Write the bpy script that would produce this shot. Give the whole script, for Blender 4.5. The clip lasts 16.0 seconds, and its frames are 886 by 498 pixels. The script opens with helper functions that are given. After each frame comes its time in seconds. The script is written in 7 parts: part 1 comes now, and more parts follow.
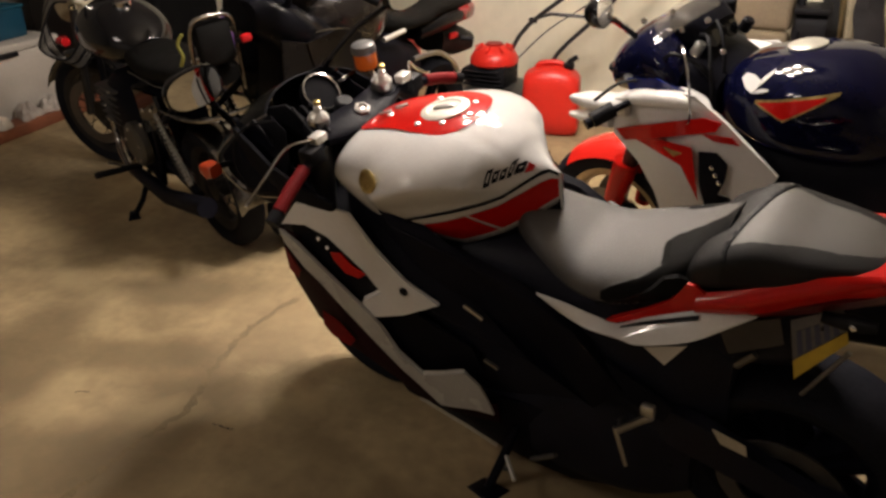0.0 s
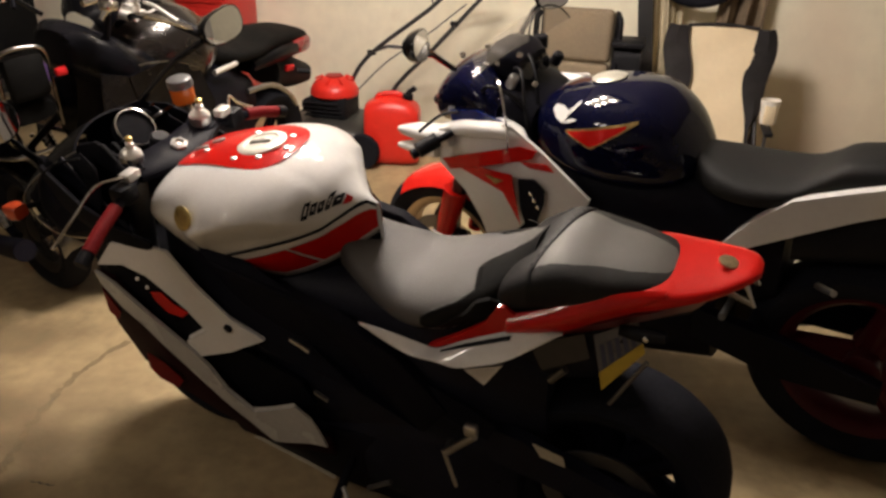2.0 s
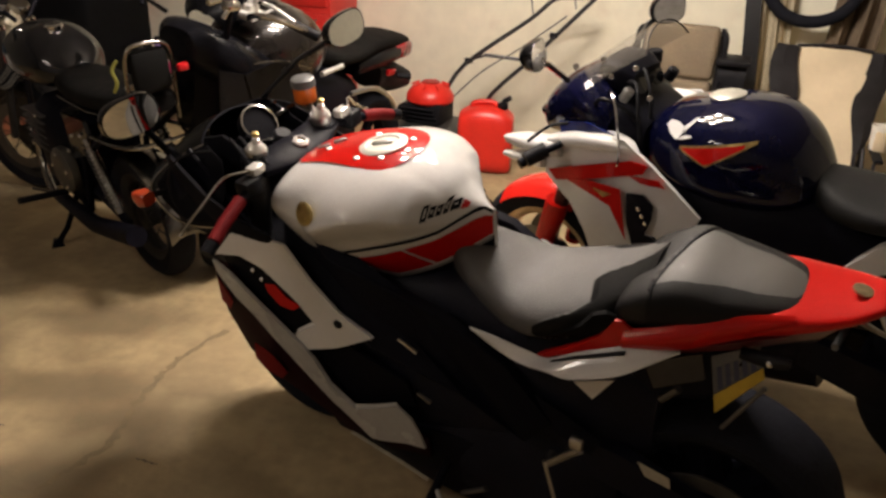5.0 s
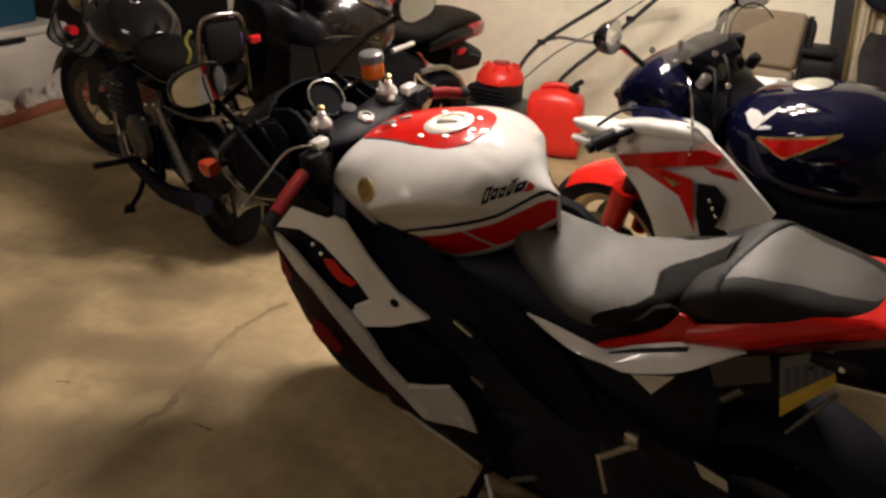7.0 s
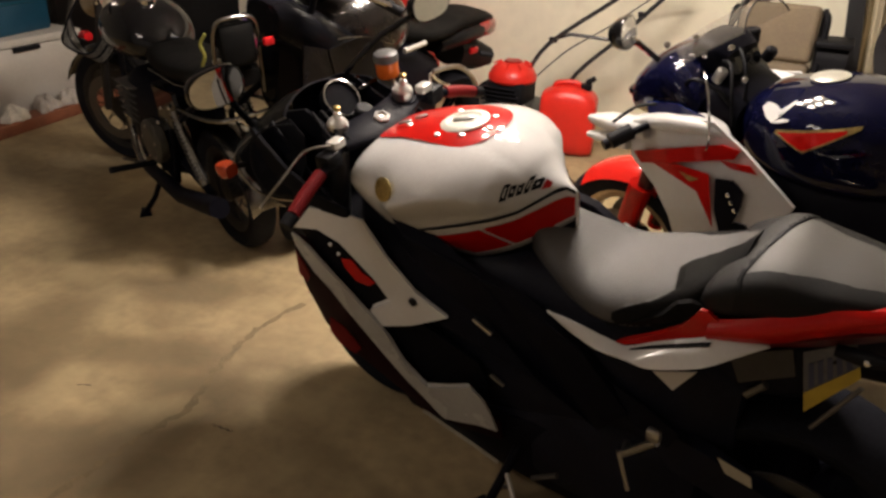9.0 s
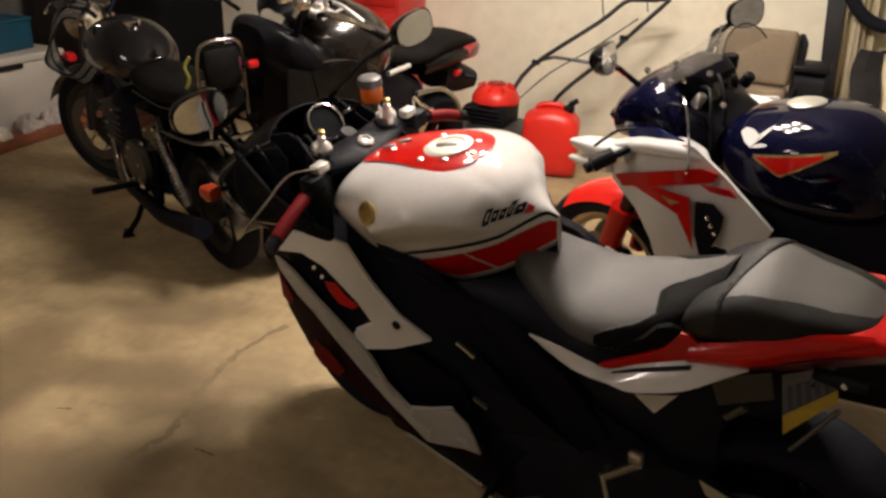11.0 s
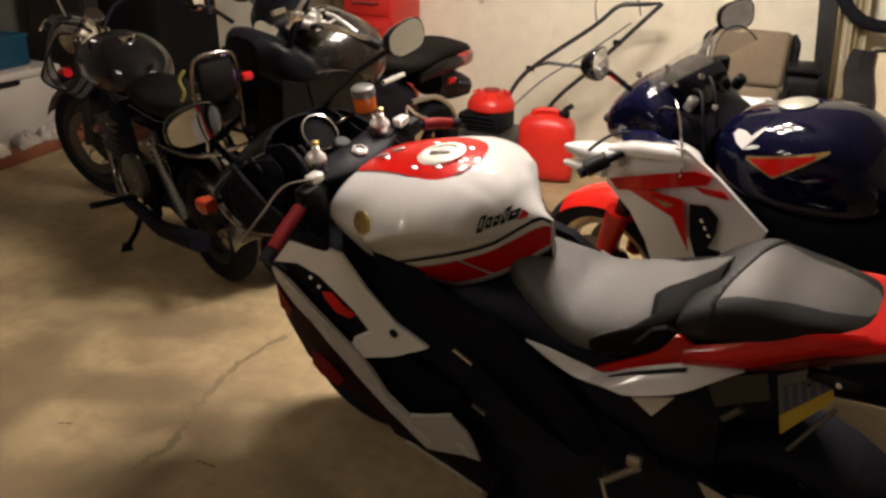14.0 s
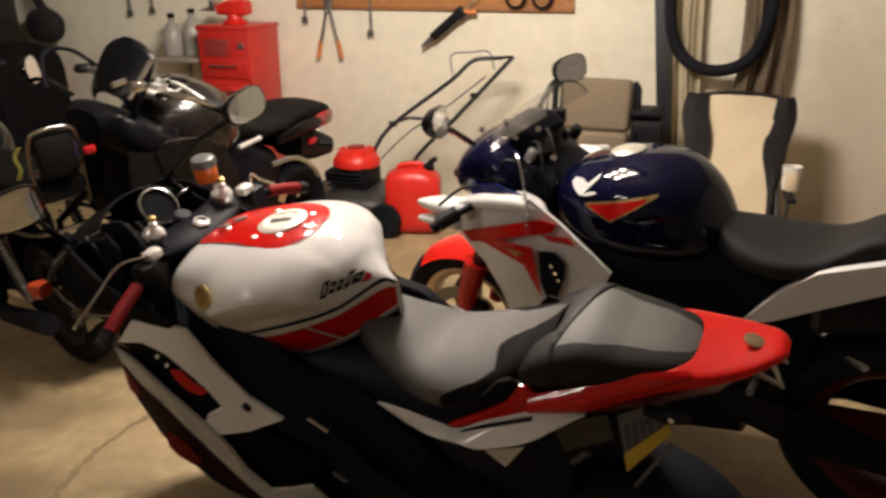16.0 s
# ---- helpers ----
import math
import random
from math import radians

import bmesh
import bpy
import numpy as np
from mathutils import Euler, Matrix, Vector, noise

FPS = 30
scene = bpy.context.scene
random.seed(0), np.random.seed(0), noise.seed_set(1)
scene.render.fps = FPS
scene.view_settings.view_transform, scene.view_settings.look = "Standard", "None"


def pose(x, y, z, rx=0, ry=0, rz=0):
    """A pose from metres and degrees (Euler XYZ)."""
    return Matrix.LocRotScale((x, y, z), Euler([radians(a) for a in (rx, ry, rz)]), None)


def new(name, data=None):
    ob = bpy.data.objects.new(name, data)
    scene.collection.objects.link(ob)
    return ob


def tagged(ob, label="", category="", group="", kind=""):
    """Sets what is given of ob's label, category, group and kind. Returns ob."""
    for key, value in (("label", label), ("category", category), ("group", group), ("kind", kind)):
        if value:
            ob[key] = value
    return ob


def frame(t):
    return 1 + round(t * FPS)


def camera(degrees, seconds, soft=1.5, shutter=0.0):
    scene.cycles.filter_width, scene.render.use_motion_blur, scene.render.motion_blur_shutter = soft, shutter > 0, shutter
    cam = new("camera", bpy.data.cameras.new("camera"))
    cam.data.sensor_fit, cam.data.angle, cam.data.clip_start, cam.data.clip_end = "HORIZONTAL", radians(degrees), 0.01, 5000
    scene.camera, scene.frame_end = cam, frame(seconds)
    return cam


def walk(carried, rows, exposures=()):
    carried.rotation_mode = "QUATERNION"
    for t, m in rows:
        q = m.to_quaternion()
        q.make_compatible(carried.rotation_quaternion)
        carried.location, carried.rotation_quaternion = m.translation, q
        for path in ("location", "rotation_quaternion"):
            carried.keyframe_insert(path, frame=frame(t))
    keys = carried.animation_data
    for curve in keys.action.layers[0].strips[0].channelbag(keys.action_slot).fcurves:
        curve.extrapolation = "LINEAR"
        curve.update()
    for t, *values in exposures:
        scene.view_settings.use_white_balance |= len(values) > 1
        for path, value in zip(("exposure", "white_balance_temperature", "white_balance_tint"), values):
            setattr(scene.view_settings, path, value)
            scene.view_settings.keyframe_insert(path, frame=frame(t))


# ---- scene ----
cam = camera(58.1, 16.0, soft=2.8, shutter=0.5)
METRES, EYE, TILT, LEAN, TURN = 0.55, 1.46, -26.5, 1.0, 0.0
ROWS = [
    (0.0, 0.0, 0.0, 0.0, 0.0, 0.0, -0.0),
    (0.5, 0.0074, 0.018, 0.0038, 0.48, -0.33, -0.56),
    (1.0, 0.0289, 0.0161, 0.007, -1.2, 0.02, -0.54),
    (1.5, 0.0896, -0.0267, 0.0105, -4.3, 1.29, 1.36),
    (2.0, 0.1587, -0.0561, 0.0035, -9.76, 1.81, 2.66),
    (2.5, 0.1416, -0.0708, -0.003, -9.52, 2.13, 2.86),
    (3.0, 0.0572, -0.0448, -0.0057, -5.82, 1.11, 0.94),
    (3.5, 0.0379, -0.0399, 0.001, -5.29, 1.54, 0.15),
    (6.0, -0.0628, -0.043, -0.0079, -3.86, 2.68, -3.14),
    (6.5, -0.0712, 0.0173, -0.0144, -0.98, 0.92, -3.34),
    (7.0, -0.0036, 0.0098, -0.0027, -0.5, 1.07, -3.91),
    (7.5, 0.0137, 0.0035, -0.0073, -3.22, 1.7, -2.66),
    (8.0, -0.017, 0.004, -0.0047, -1.65, 1.62, -3.65),
    (8.5, -0.0281, 0.012, -0.0149, -0.79, 1.21, -3.81),
    (9.0, -0.0263, 0.0137, -0.0102, 0.39, 1.02, -3.16),
    (9.5, -0.016, 0.0004, -0.0043, -0.71, 1.54, -2.44),
    (10.0, -0.016, -0.0033, 0.0033, -1.01, 2.03, -2.72),
    (12.5, -0.0381, -0.0089, 0.0108, -0.05, 2.58, -3.33),
    (13.0, -0.0248, -0.0075, 0.0195, 0.13, 3.17, -2.77),
    (13.5, -0.0113, -0.0383, 0.0234, -0.25, 4.62, -2.14),
    (14.0, -0.0035, -0.0221, 0.0111, -0.66, 2.92, -1.95),
    (14.5, 0.0198, -0.0352, 0.0228, -1.56, 4.01, -1.94),
    (15.0, 0.0431, -0.0431, 0.0379, -2.9, 5.65, -0.86),
    (15.5, 0.0973, -0.0435, 0.0496, -5.01, 6.02, 1.03),
    (16.0, 0.1766, -0.0484, 0.0561, -8.08, 6.45, 2.96),
]
walk(cam, [(t, pose(0, 0, EYE, TILT, LEAN, TURN) @ pose(METRES * x, METRES * y, METRES * z, 90 + pitch, roll, yaw)) for t, x, y, z, yaw, pitch, roll in ROWS])


# ---- light: warm ceiling lamps in a closed garage at night ----
world = bpy.data.worlds.new("night")
scene.world = world
world.use_nodes = True
world.node_tree.nodes["Background"].inputs[0].default_value = (0.02, 0.022, 0.03, 1)
world.node_tree.nodes["Background"].inputs[1].default_value = 0.05
LAMP_COLOUR = (1.0, 0.885, 0.81)
# two alike fittings of six lamps each: place, watts a lamp
FITTINGS = [((0.29, 2.70, 2.42), 40.5), ((-2.2, 1.0, 2.42), 5.5)]
for at, watts in FITTINGS:
    for i in range(2):
        for j in range(3):
            data = bpy.data.lights.new("ceiling_lamp_light", "POINT")
            data.energy, data.color, data.shadow_soft_size = watts, LAMP_COLOUR, 0.065
            new("ceiling_lamp_light", data).location = (at[0] - 0.26 + 0.26 * j, at[1] - 0.2 + 0.4 * i, at[2] - 0.06)


# ---- materials ----
def mat(name, colour, rough=0.5, metal=0.0, vary=0.12, scale=6.0, bump=0.0, bump_scale=60.0, coat=0.0, stain=None, stain_scale=1.2,
        stain_at=(0.5, 0.65), rough_vary=0.1, spec=0.5, patch=None, patch_scale=4.0, patch_at=(0.5, 0.6)):
    """A surface with mottling at two scales, fine relief and, where given, stains of another colour."""
    m = bpy.data.materials.new(name)
    m.use_nodes = True
    nt = m.node_tree
    b = nt.nodes["Principled BSDF"]
    tc = nt.nodes.new("ShaderNodeTexCoord")
    n1 = nt.nodes.new("ShaderNodeTexNoise")
    n1.inputs["Scale"].default_value, n1.inputs["Detail"].default_value = scale, 6
    nt.links.new(tc.outputs["Object"], n1.inputs["Vector"])
    n2 = nt.nodes.new("ShaderNodeTexNoise")
    n2.inputs["Scale"].default_value, n2.inputs["Detail"].default_value = scale * 9, 3
    nt.links.new(tc.outputs["Object"], n2.inputs["Vector"])
    add = nt.nodes.new("ShaderNodeMath")
    add.operation = "ADD"
    nt.links.new(n1.outputs["Fac"], add.inputs[0])
    nt.links.new(n2.outputs["Fac"], add.inputs[1])
    rmp = nt.nodes.new("ShaderNodeMapRange")
    rmp.inputs["From Min"].default_value, rmp.inputs["From Max"].default_value = 0.7, 1.3
    rmp.inputs["To Min"].default_value, rmp.inputs["To Max"].default_value = 1 - vary, 1 + vary
    nt.links.new(add.outputs[0], rmp.inputs["Value"])
    mul = nt.nodes.new("ShaderNodeVectorMath")
    mul.operation = "SCALE"
    mul.inputs[0].default_value = colour
    nt.links.new(rmp.outputs[0], mul.inputs["Scale"])
    out = mul.outputs[0]
    for tint, size, span, twist in ((stain, stain_scale, stain_at, 0.6), (patch, patch_scale, patch_at, 0.2)):
        if not tint:
            continue
        n3 = nt.nodes.new("ShaderNodeTexNoise")
        n3.inputs["Scale"].default_value, n3.inputs["Detail"].default_value, n3.inputs["Distortion"].default_value = size, 5, twist
        nt.links.new(tc.outputs["Object"], n3.inputs["Vector"])
        r3 = nt.nodes.new("ShaderNodeMapRange")
        r3.inputs["From Min"].default_value, r3.inputs["From Max"].default_value = span
        nt.links.new(n3.outputs["Fac"], r3.inputs["Value"])
        mix = nt.nodes.new("ShaderNodeMix")
        mix.data_type = "RGBA"
        nt.links.new(r3.outputs[0], mix.inputs["Factor"])
        nt.links.new(out, mix.inputs[6])
        mix.inputs[7].default_value = (*tint, 1)
        out = mix.outputs[2]
    nt.links.new(out, b.inputs["Base Color"])
    rr = nt.nodes.new("ShaderNodeMapRange")
    rr.inputs["From Min"].default_value, rr.inputs["From Max"].default_value = 0.3, 0.7
    rr.inputs["To Min"].default_value, rr.inputs["To Max"].default_value = max(0.02, rough - rough_vary * rough), min(1, rough + rough_vary * rough)
    nt.links.new(n1.outputs["Fac"], rr.inputs["Value"])
    nt.links.new(rr.outputs[0], b.inputs["Roughness"])
    b.inputs["Metallic"].default_value = metal
    b.inputs["Specular IOR Level"].default_value = spec
    b.inputs["Coat Weight"].default_value = coat
    b.inputs["Coat Roughness"].default_value = 0.015
    if bump:
        n4 = nt.nodes.new("ShaderNodeTexNoise")
        n4.inputs["Scale"].default_value, n4.inputs["Detail"].default_value = bump_scale, 4
        nt.links.new(tc.outputs["Object"], n4.inputs["Vector"])
        bp = nt.nodes.new("ShaderNodeBump")
        bp.inputs["Strength"].default_value, bp.inputs["Distance"].default_value = bump, 0.004
        nt.links.new(n4.outputs["Fac"], bp.inputs["Height"])
        nt.links.new(bp.outputs[0], b.inputs["Normal"])
    return m


def clear(name, colour, rough=0.05, alpha=0.3):
    m = bpy.data.materials.new(name)
    m.use_nodes = True
    b = m.node_tree.nodes["Principled BSDF"]
    b.inputs["Base Color"].default_value = (*colour, 1)
    b.inputs["Roughness"].default_value = rough
    b.inputs["Alpha"].default_value = alpha
    return m


PEARLGREY = mat("pearl grey trim", (0.30, 0.29, 0.28), 0.35, vary=0.05)
DARKVINYL = mat("black seat flank vinyl", (0.010, 0.0095, 0.0095), 0.55, spec=0.14, vary=0.1, scale=14, bump=0.3, bump_scale=700)
NIGHTPLASTIC = mat("dull black liner", (0.006, 0.006, 0.008), 0.7, spec=0.04, vary=0.2)
CONCRETE = mat("concrete", (0.35, 0.265, 0.145), 0.6, vary=0.24, scale=2.2, bump=0.35, bump_scale=40, stain=(0.20, 0.146, 0.078), stain_scale=1.6, stain_at=(0.48, 0.66), patch=(0.44, 0.345, 0.19), patch_scale=4.0, patch_at=(0.5, 0.8))


def stain_shade(material, places, tint, weight):
    """Old stains with ragged edges on a floor, and shade painted in alike: each place is (x, y, half length, half
    width, turn).
    """
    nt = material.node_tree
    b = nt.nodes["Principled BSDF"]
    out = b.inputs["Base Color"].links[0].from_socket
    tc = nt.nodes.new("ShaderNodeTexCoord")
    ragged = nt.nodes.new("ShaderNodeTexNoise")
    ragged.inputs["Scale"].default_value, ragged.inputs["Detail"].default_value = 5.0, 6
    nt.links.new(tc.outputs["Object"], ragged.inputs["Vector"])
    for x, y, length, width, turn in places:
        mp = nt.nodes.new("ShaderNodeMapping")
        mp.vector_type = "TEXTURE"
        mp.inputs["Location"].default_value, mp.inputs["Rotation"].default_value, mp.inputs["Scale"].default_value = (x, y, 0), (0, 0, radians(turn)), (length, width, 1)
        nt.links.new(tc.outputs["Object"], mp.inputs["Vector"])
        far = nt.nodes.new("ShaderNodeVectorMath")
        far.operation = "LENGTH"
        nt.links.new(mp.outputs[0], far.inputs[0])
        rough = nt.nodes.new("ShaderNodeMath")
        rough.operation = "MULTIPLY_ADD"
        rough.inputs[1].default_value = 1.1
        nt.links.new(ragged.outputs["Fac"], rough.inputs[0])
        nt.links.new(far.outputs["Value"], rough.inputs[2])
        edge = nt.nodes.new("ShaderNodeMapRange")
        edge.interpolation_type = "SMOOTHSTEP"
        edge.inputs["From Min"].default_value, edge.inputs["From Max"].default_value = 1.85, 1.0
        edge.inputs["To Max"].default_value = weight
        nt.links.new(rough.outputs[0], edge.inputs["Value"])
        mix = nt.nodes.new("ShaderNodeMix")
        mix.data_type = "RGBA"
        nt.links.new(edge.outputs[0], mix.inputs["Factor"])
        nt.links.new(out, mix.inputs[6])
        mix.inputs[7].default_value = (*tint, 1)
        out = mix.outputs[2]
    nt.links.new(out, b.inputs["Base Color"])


# Last three patches paint in fading lamp light and a motorcycle's shadow.
stain_shade(CONCRETE, [(-0.92, -3.51, 0.36, 0.17, 115), (-0.53, -3.40, 0.30, 0.11, 25), (-0.40, -3.93, 0.42, 0.22, 25), (-1.0, -3.95, 0.45, 0.35, 25), (-0.66, -2.99, 0.30, 0.13, 25)], (0.155, 0.112, 0.06), 0.75)
PLASTER = mat("plaster", (0.84, 0.80, 0.63), 0.8, vary=0.07, scale=1.2, bump=0.3, bump_scale=25, stain=(0.72, 0.60, 0.46), stain_scale=0.7, stain_at=(0.55, 0.8), patch=(0.66, 0.56, 0.42), patch_scale=3.0, patch_at=(0.6, 0.85))
# Tones of the assumed side and rear walls, set to control bounce light.
DIMWALL = mat("dark wall tone for low bounce", (0.11, 0.10, 0.085), 0.85, vary=0.2, scale=2, bump=0.4, bump_scale=30)
BOUNCEWALL = mat("grey wall tone for bounce", (0.34, 0.32, 0.29), 0.85, vary=0.2, scale=2, bump=0.4, bump_scale=30)
CEILING = mat("ceiling paint", (0.36, 0.33, 0.29), 0.9, vary=0.06, scale=1.0)
WHITE = mat("white paint", (0.64, 0.63, 0.61), 0.5, spec=0.12, vary=0.03, scale=9, coat=0.9)
PANELWHITE = mat("white panel lacquer", (0.64, 0.63, 0.61), 0.13, spec=0.6, vary=0.03, scale=9, coat=0.9)
DEEPRED = mat("dark red paint", (0.13, 0.003, 0.005), 0.4, spec=0.06, vary=0.1, scale=9)
RED = mat("red paint", (0.46, 0.006, 0.004), 0.35, spec=0.04, vary=0.06, scale=9, coat=0.5)
BLACK = mat("gloss black", (0.005, 0.005, 0.006), 0.08, spec=0.3, vary=0.2, scale=9, coat=0.3)
DARK = mat("matt black plastic", (0.010, 0.010, 0.012), 0.5, spec=0.10, vary=0.25, scale=20, bump=0.15, bump_scale=300)
ENGINEBLACK = mat("worn black engine paint", (0.009, 0.0095, 0.016), 0.5, spec=0.12, vary=0.3, scale=14)
FRAMEBLACK = mat("black frame paint", (0.0055, 0.0055, 0.009), 0.45, spec=0.05, vary=0.2, scale=14)
NAVY = mat("navy blue paint", (0.0025, 0.003, 0.016), 0.06, vary=0.1, scale=9, spec=0.15, coat=0.2)
BLUE = mat("blue paint", (0.008, 0.016, 0.11), 0.15, vary=0.1, scale=9, coat=0.7)
GREYSEAT = mat("grey seat vinyl", (0.074, 0.070, 0.066), 0.55, vary=0.06, scale=14, bump=0.3, bump_scale=700)
DARKSEAT = mat("dark seat vinyl", (0.006, 0.0058, 0.0056), 0.65, spec=0.06, vary=0.1, scale=14, bump=0.3, bump_scale=700)
RUBBER = mat("tyre rubber", (0.010, 0.0105, 0.0145), 0.8, spec=0.10, vary=0.3, scale=12, bump=0.2, bump_scale=120)
CHROME = mat("chrome", (0.75, 0.74, 0.72), 0.12, metal=1.0, vary=0.05, scale=20)
STEEL = mat("brushed steel", (0.5, 0.49, 0.47), 0.35, metal=1.0, vary=0.15, scale=30)
SILVER = mat("silver paint", (0.66, 0.64, 0.60), 0.3, metal=0.35, vary=0.06, scale=12, coat=0.3)
GOLD = mat("gold badge", (0.40, 0.30, 0.11), 0.35, metal=0.8, vary=0.5, scale=60)
ORANGE = mat("orange lens", (0.75, 0.16, 0.02), 0.2, vary=0.1, scale=40)
REDLENS = mat("red lens", (0.45, 0.012, 0.015), 0.12, vary=0.1, scale=40, coat=0.5)
MIRROR = mat("mirror glass", (0.85, 0.86, 0.86), 0.02, metal=1.0, vary=0.0, scale=3)
REDAMBER = mat("red amber lens", (0.42, 0.05, 0.015), 0.2, vary=0.15, scale=40)
SATIN = mat("satin black paint", (0.0045, 0.0045, 0.006), 0.25, spec=0.12, vary=0.3, scale=12)
DULLCHROME = mat("dull chrome", (0.30, 0.29, 0.28), 0.16, metal=1.0, vary=0.15, scale=20)
DULL = mat("dull dark alloy", (0.035, 0.033, 0.032), 0.5, metal=0.6, vary=0.25, scale=20)
DISC = mat("dull disc steel", (0.16, 0.155, 0.15), 0.45, metal=0.9, vary=0.15, scale=30)


# ---- building helpers ----
def part(name, bm, material, parent=None, label="", smooth=True):
    """Links a bmesh as one mesh object under a thing or a part."""
    bmesh.ops.recalc_face_normals(bm, faces=bm.faces)
    me = bpy.data.meshes.new(name)
    bm.to_mesh(me)
    bm.free()
    if smooth:
        me.shade_smooth()
        me.set_sharp_from_angle(angle=radians(38))
    for m in material if isinstance(material, (list, tuple)) else [material]:
        me.materials.append(m)
    ob = new(name, me)
    ob.parent = parent
    if label:
        tagged(ob, label)
    return ob


def thing(name, m, label, category, group="", kind=""):
    ob = new(name)
    ob.matrix_world = m
    ob.empty_display_size = 0.1
    return tagged(ob, label, category, group, kind)


def loft(sections, n=20, power=2.4, bm=None, caps=True):
    """A closed skin over rings along x. A section is (x, z_low, z_high, half_width[, y_centre[, waist[, power below the waist]]])."""
    bm = bm or bmesh.new()
    rings = []
    for s in sections:
        x, lo, hi, w = s[:4]
        yc = s[4] if len(s) > 4 else 0.0
        waist = s[5] if len(s) > 5 else 0.5
        zc = lo + (hi - lo) * waist
        ring = []
        for k in range(n):
            a = 2 * math.pi * k / n
            c, si = math.cos(a), math.sin(a)
            pw = s[6] if len(s) > 6 and si < 0 else power
            c = math.copysign(abs(c) ** (2 / pw), c)
            si = math.copysign(abs(si) ** (2 / pw), si)
            ring.append(bm.verts.new((x, yc + w * c, zc + ((hi - zc) if si > 0 else (zc - lo)) * si)))
        rings.append(ring)
    for a, b in zip(rings, rings[1:]):
        for k in range(n):
            bm.faces.new((a[k], a[(k + 1) % n], b[(k + 1) % n], b[k]))
    if caps:
        bm.faces.new(rings[0])
        bm.faces.new(rings[-1])
    return bm


def smooth_sections(keys, steps=4):
    """Catmull-Rom between the given sections."""
    out = []
    keys = [tuple(k) for k in keys]
    for i in range(len(keys) - 1):
        p0, p1, p2, p3 = keys[max(i - 1, 0)], keys[i], keys[i + 1], keys[min(i + 2, len(keys) - 1)]
        for s in range(steps):
            t = s / steps
            out.append(tuple(0.5 * (2 * b + (c - a) * t + (2 * a - 5 * b + 4 * c - d) * t * t + (3 * b - a - 3 * c + d) * t ** 3)
                             for a, b, c, d in zip(p0, p1, p2, p3)))
    out.append(keys[-1])
    return out


def curve_points(keys, steps=5):
    return [Vector(p) for p in smooth_sections(keys, steps)]


def tube(points, r, n=8, bm=None, r_end=None, closed=False):
    bm = bm or bmesh.new()
    pts = [Vector(p) for p in points]
    rings = []
    side = None
    for i, p in enumerate(pts):
        if closed:
            d = (pts[(i + 1) % len(pts)] - pts[i - 1]).normalized()
        else:
            d = (pts[min(i + 1, len(pts) - 1)] - pts[max(i - 1, 0)]).normalized()
        if side is None:
            side = d.orthogonal().normalized()
        side = (side - d * side.dot(d)).normalized()
        up = d.cross(side)
        rr = r + ((r_end - r) * i / (len(pts) - 1) if r_end is not None else 0)
        rings.append([bm.verts.new(p + rr * (math.cos(2 * math.pi * k / n) * side + math.sin(2 * math.pi * k / n) * up)) for k in range(n)])
    for a, b in list(zip(rings, rings[1:])) + ([(rings[-1], rings[0])] if closed else []):
        for k in range(n):
            bm.faces.new((a[k], a[(k + 1) % n], b[(k + 1) % n], b[k]))
    if not closed:
        bm.faces.new(rings[0])
        bm.faces.new(rings[-1])
    return bm


def lathe(profile, n=32, m=None, bm=None, caps=True):
    """Turns a profile of (radius, height) about z; m then places it."""
    bm = bm or bmesh.new()
    m = m or Matrix()
    rings = []
    for r, h in profile:
        rings.append([bm.verts.new(m @ Vector((max(r, 1e-4) * math.cos(2 * math.pi * k / n), max(r, 1e-4) * math.sin(2 * math.pi * k / n), h))) for k in range(n)])
    for a, b in zip(rings, rings[1:]):
        for k in range(n):
            bm.faces.new((a[k], a[(k + 1) % n], b[(k + 1) % n], b[k]))
    if caps:
        bm.faces.new(rings[0])
        bm.faces.new(rings[-1])
    else:
        for k in range(n):
            bm.faces.new((rings[-1][k], rings[-1][(k + 1) % n], rings[0][(k + 1) % n], rings[0][k]))
    return bm


def block(centre, size, bevel=0.01, m=None, bm=None, segments=2):
    bm = bm or bmesh.new()
    made = bmesh.ops.create_cube(bm, size=1.0)["verts"]
    for v in made:
        v.co = Vector((v.co.x * size[0], v.co.y * size[1], v.co.z * size[2]))
    if bevel:
        edges = list({e for v in made for e in v.link_edges})
        got = bmesh.ops.bevel(bm, geom=edges, offset=min(bevel, min(size) * 0.45), segments=segments, affect="EDGES", profile=0.5)
        made = list({v for f in got["faces"] for v in f.verts} | {v for v in made if v.is_valid})
    m = Matrix.Translation(centre) @ (m or Matrix())
    for v in made:
        v.co = m @ v.co
    return bm


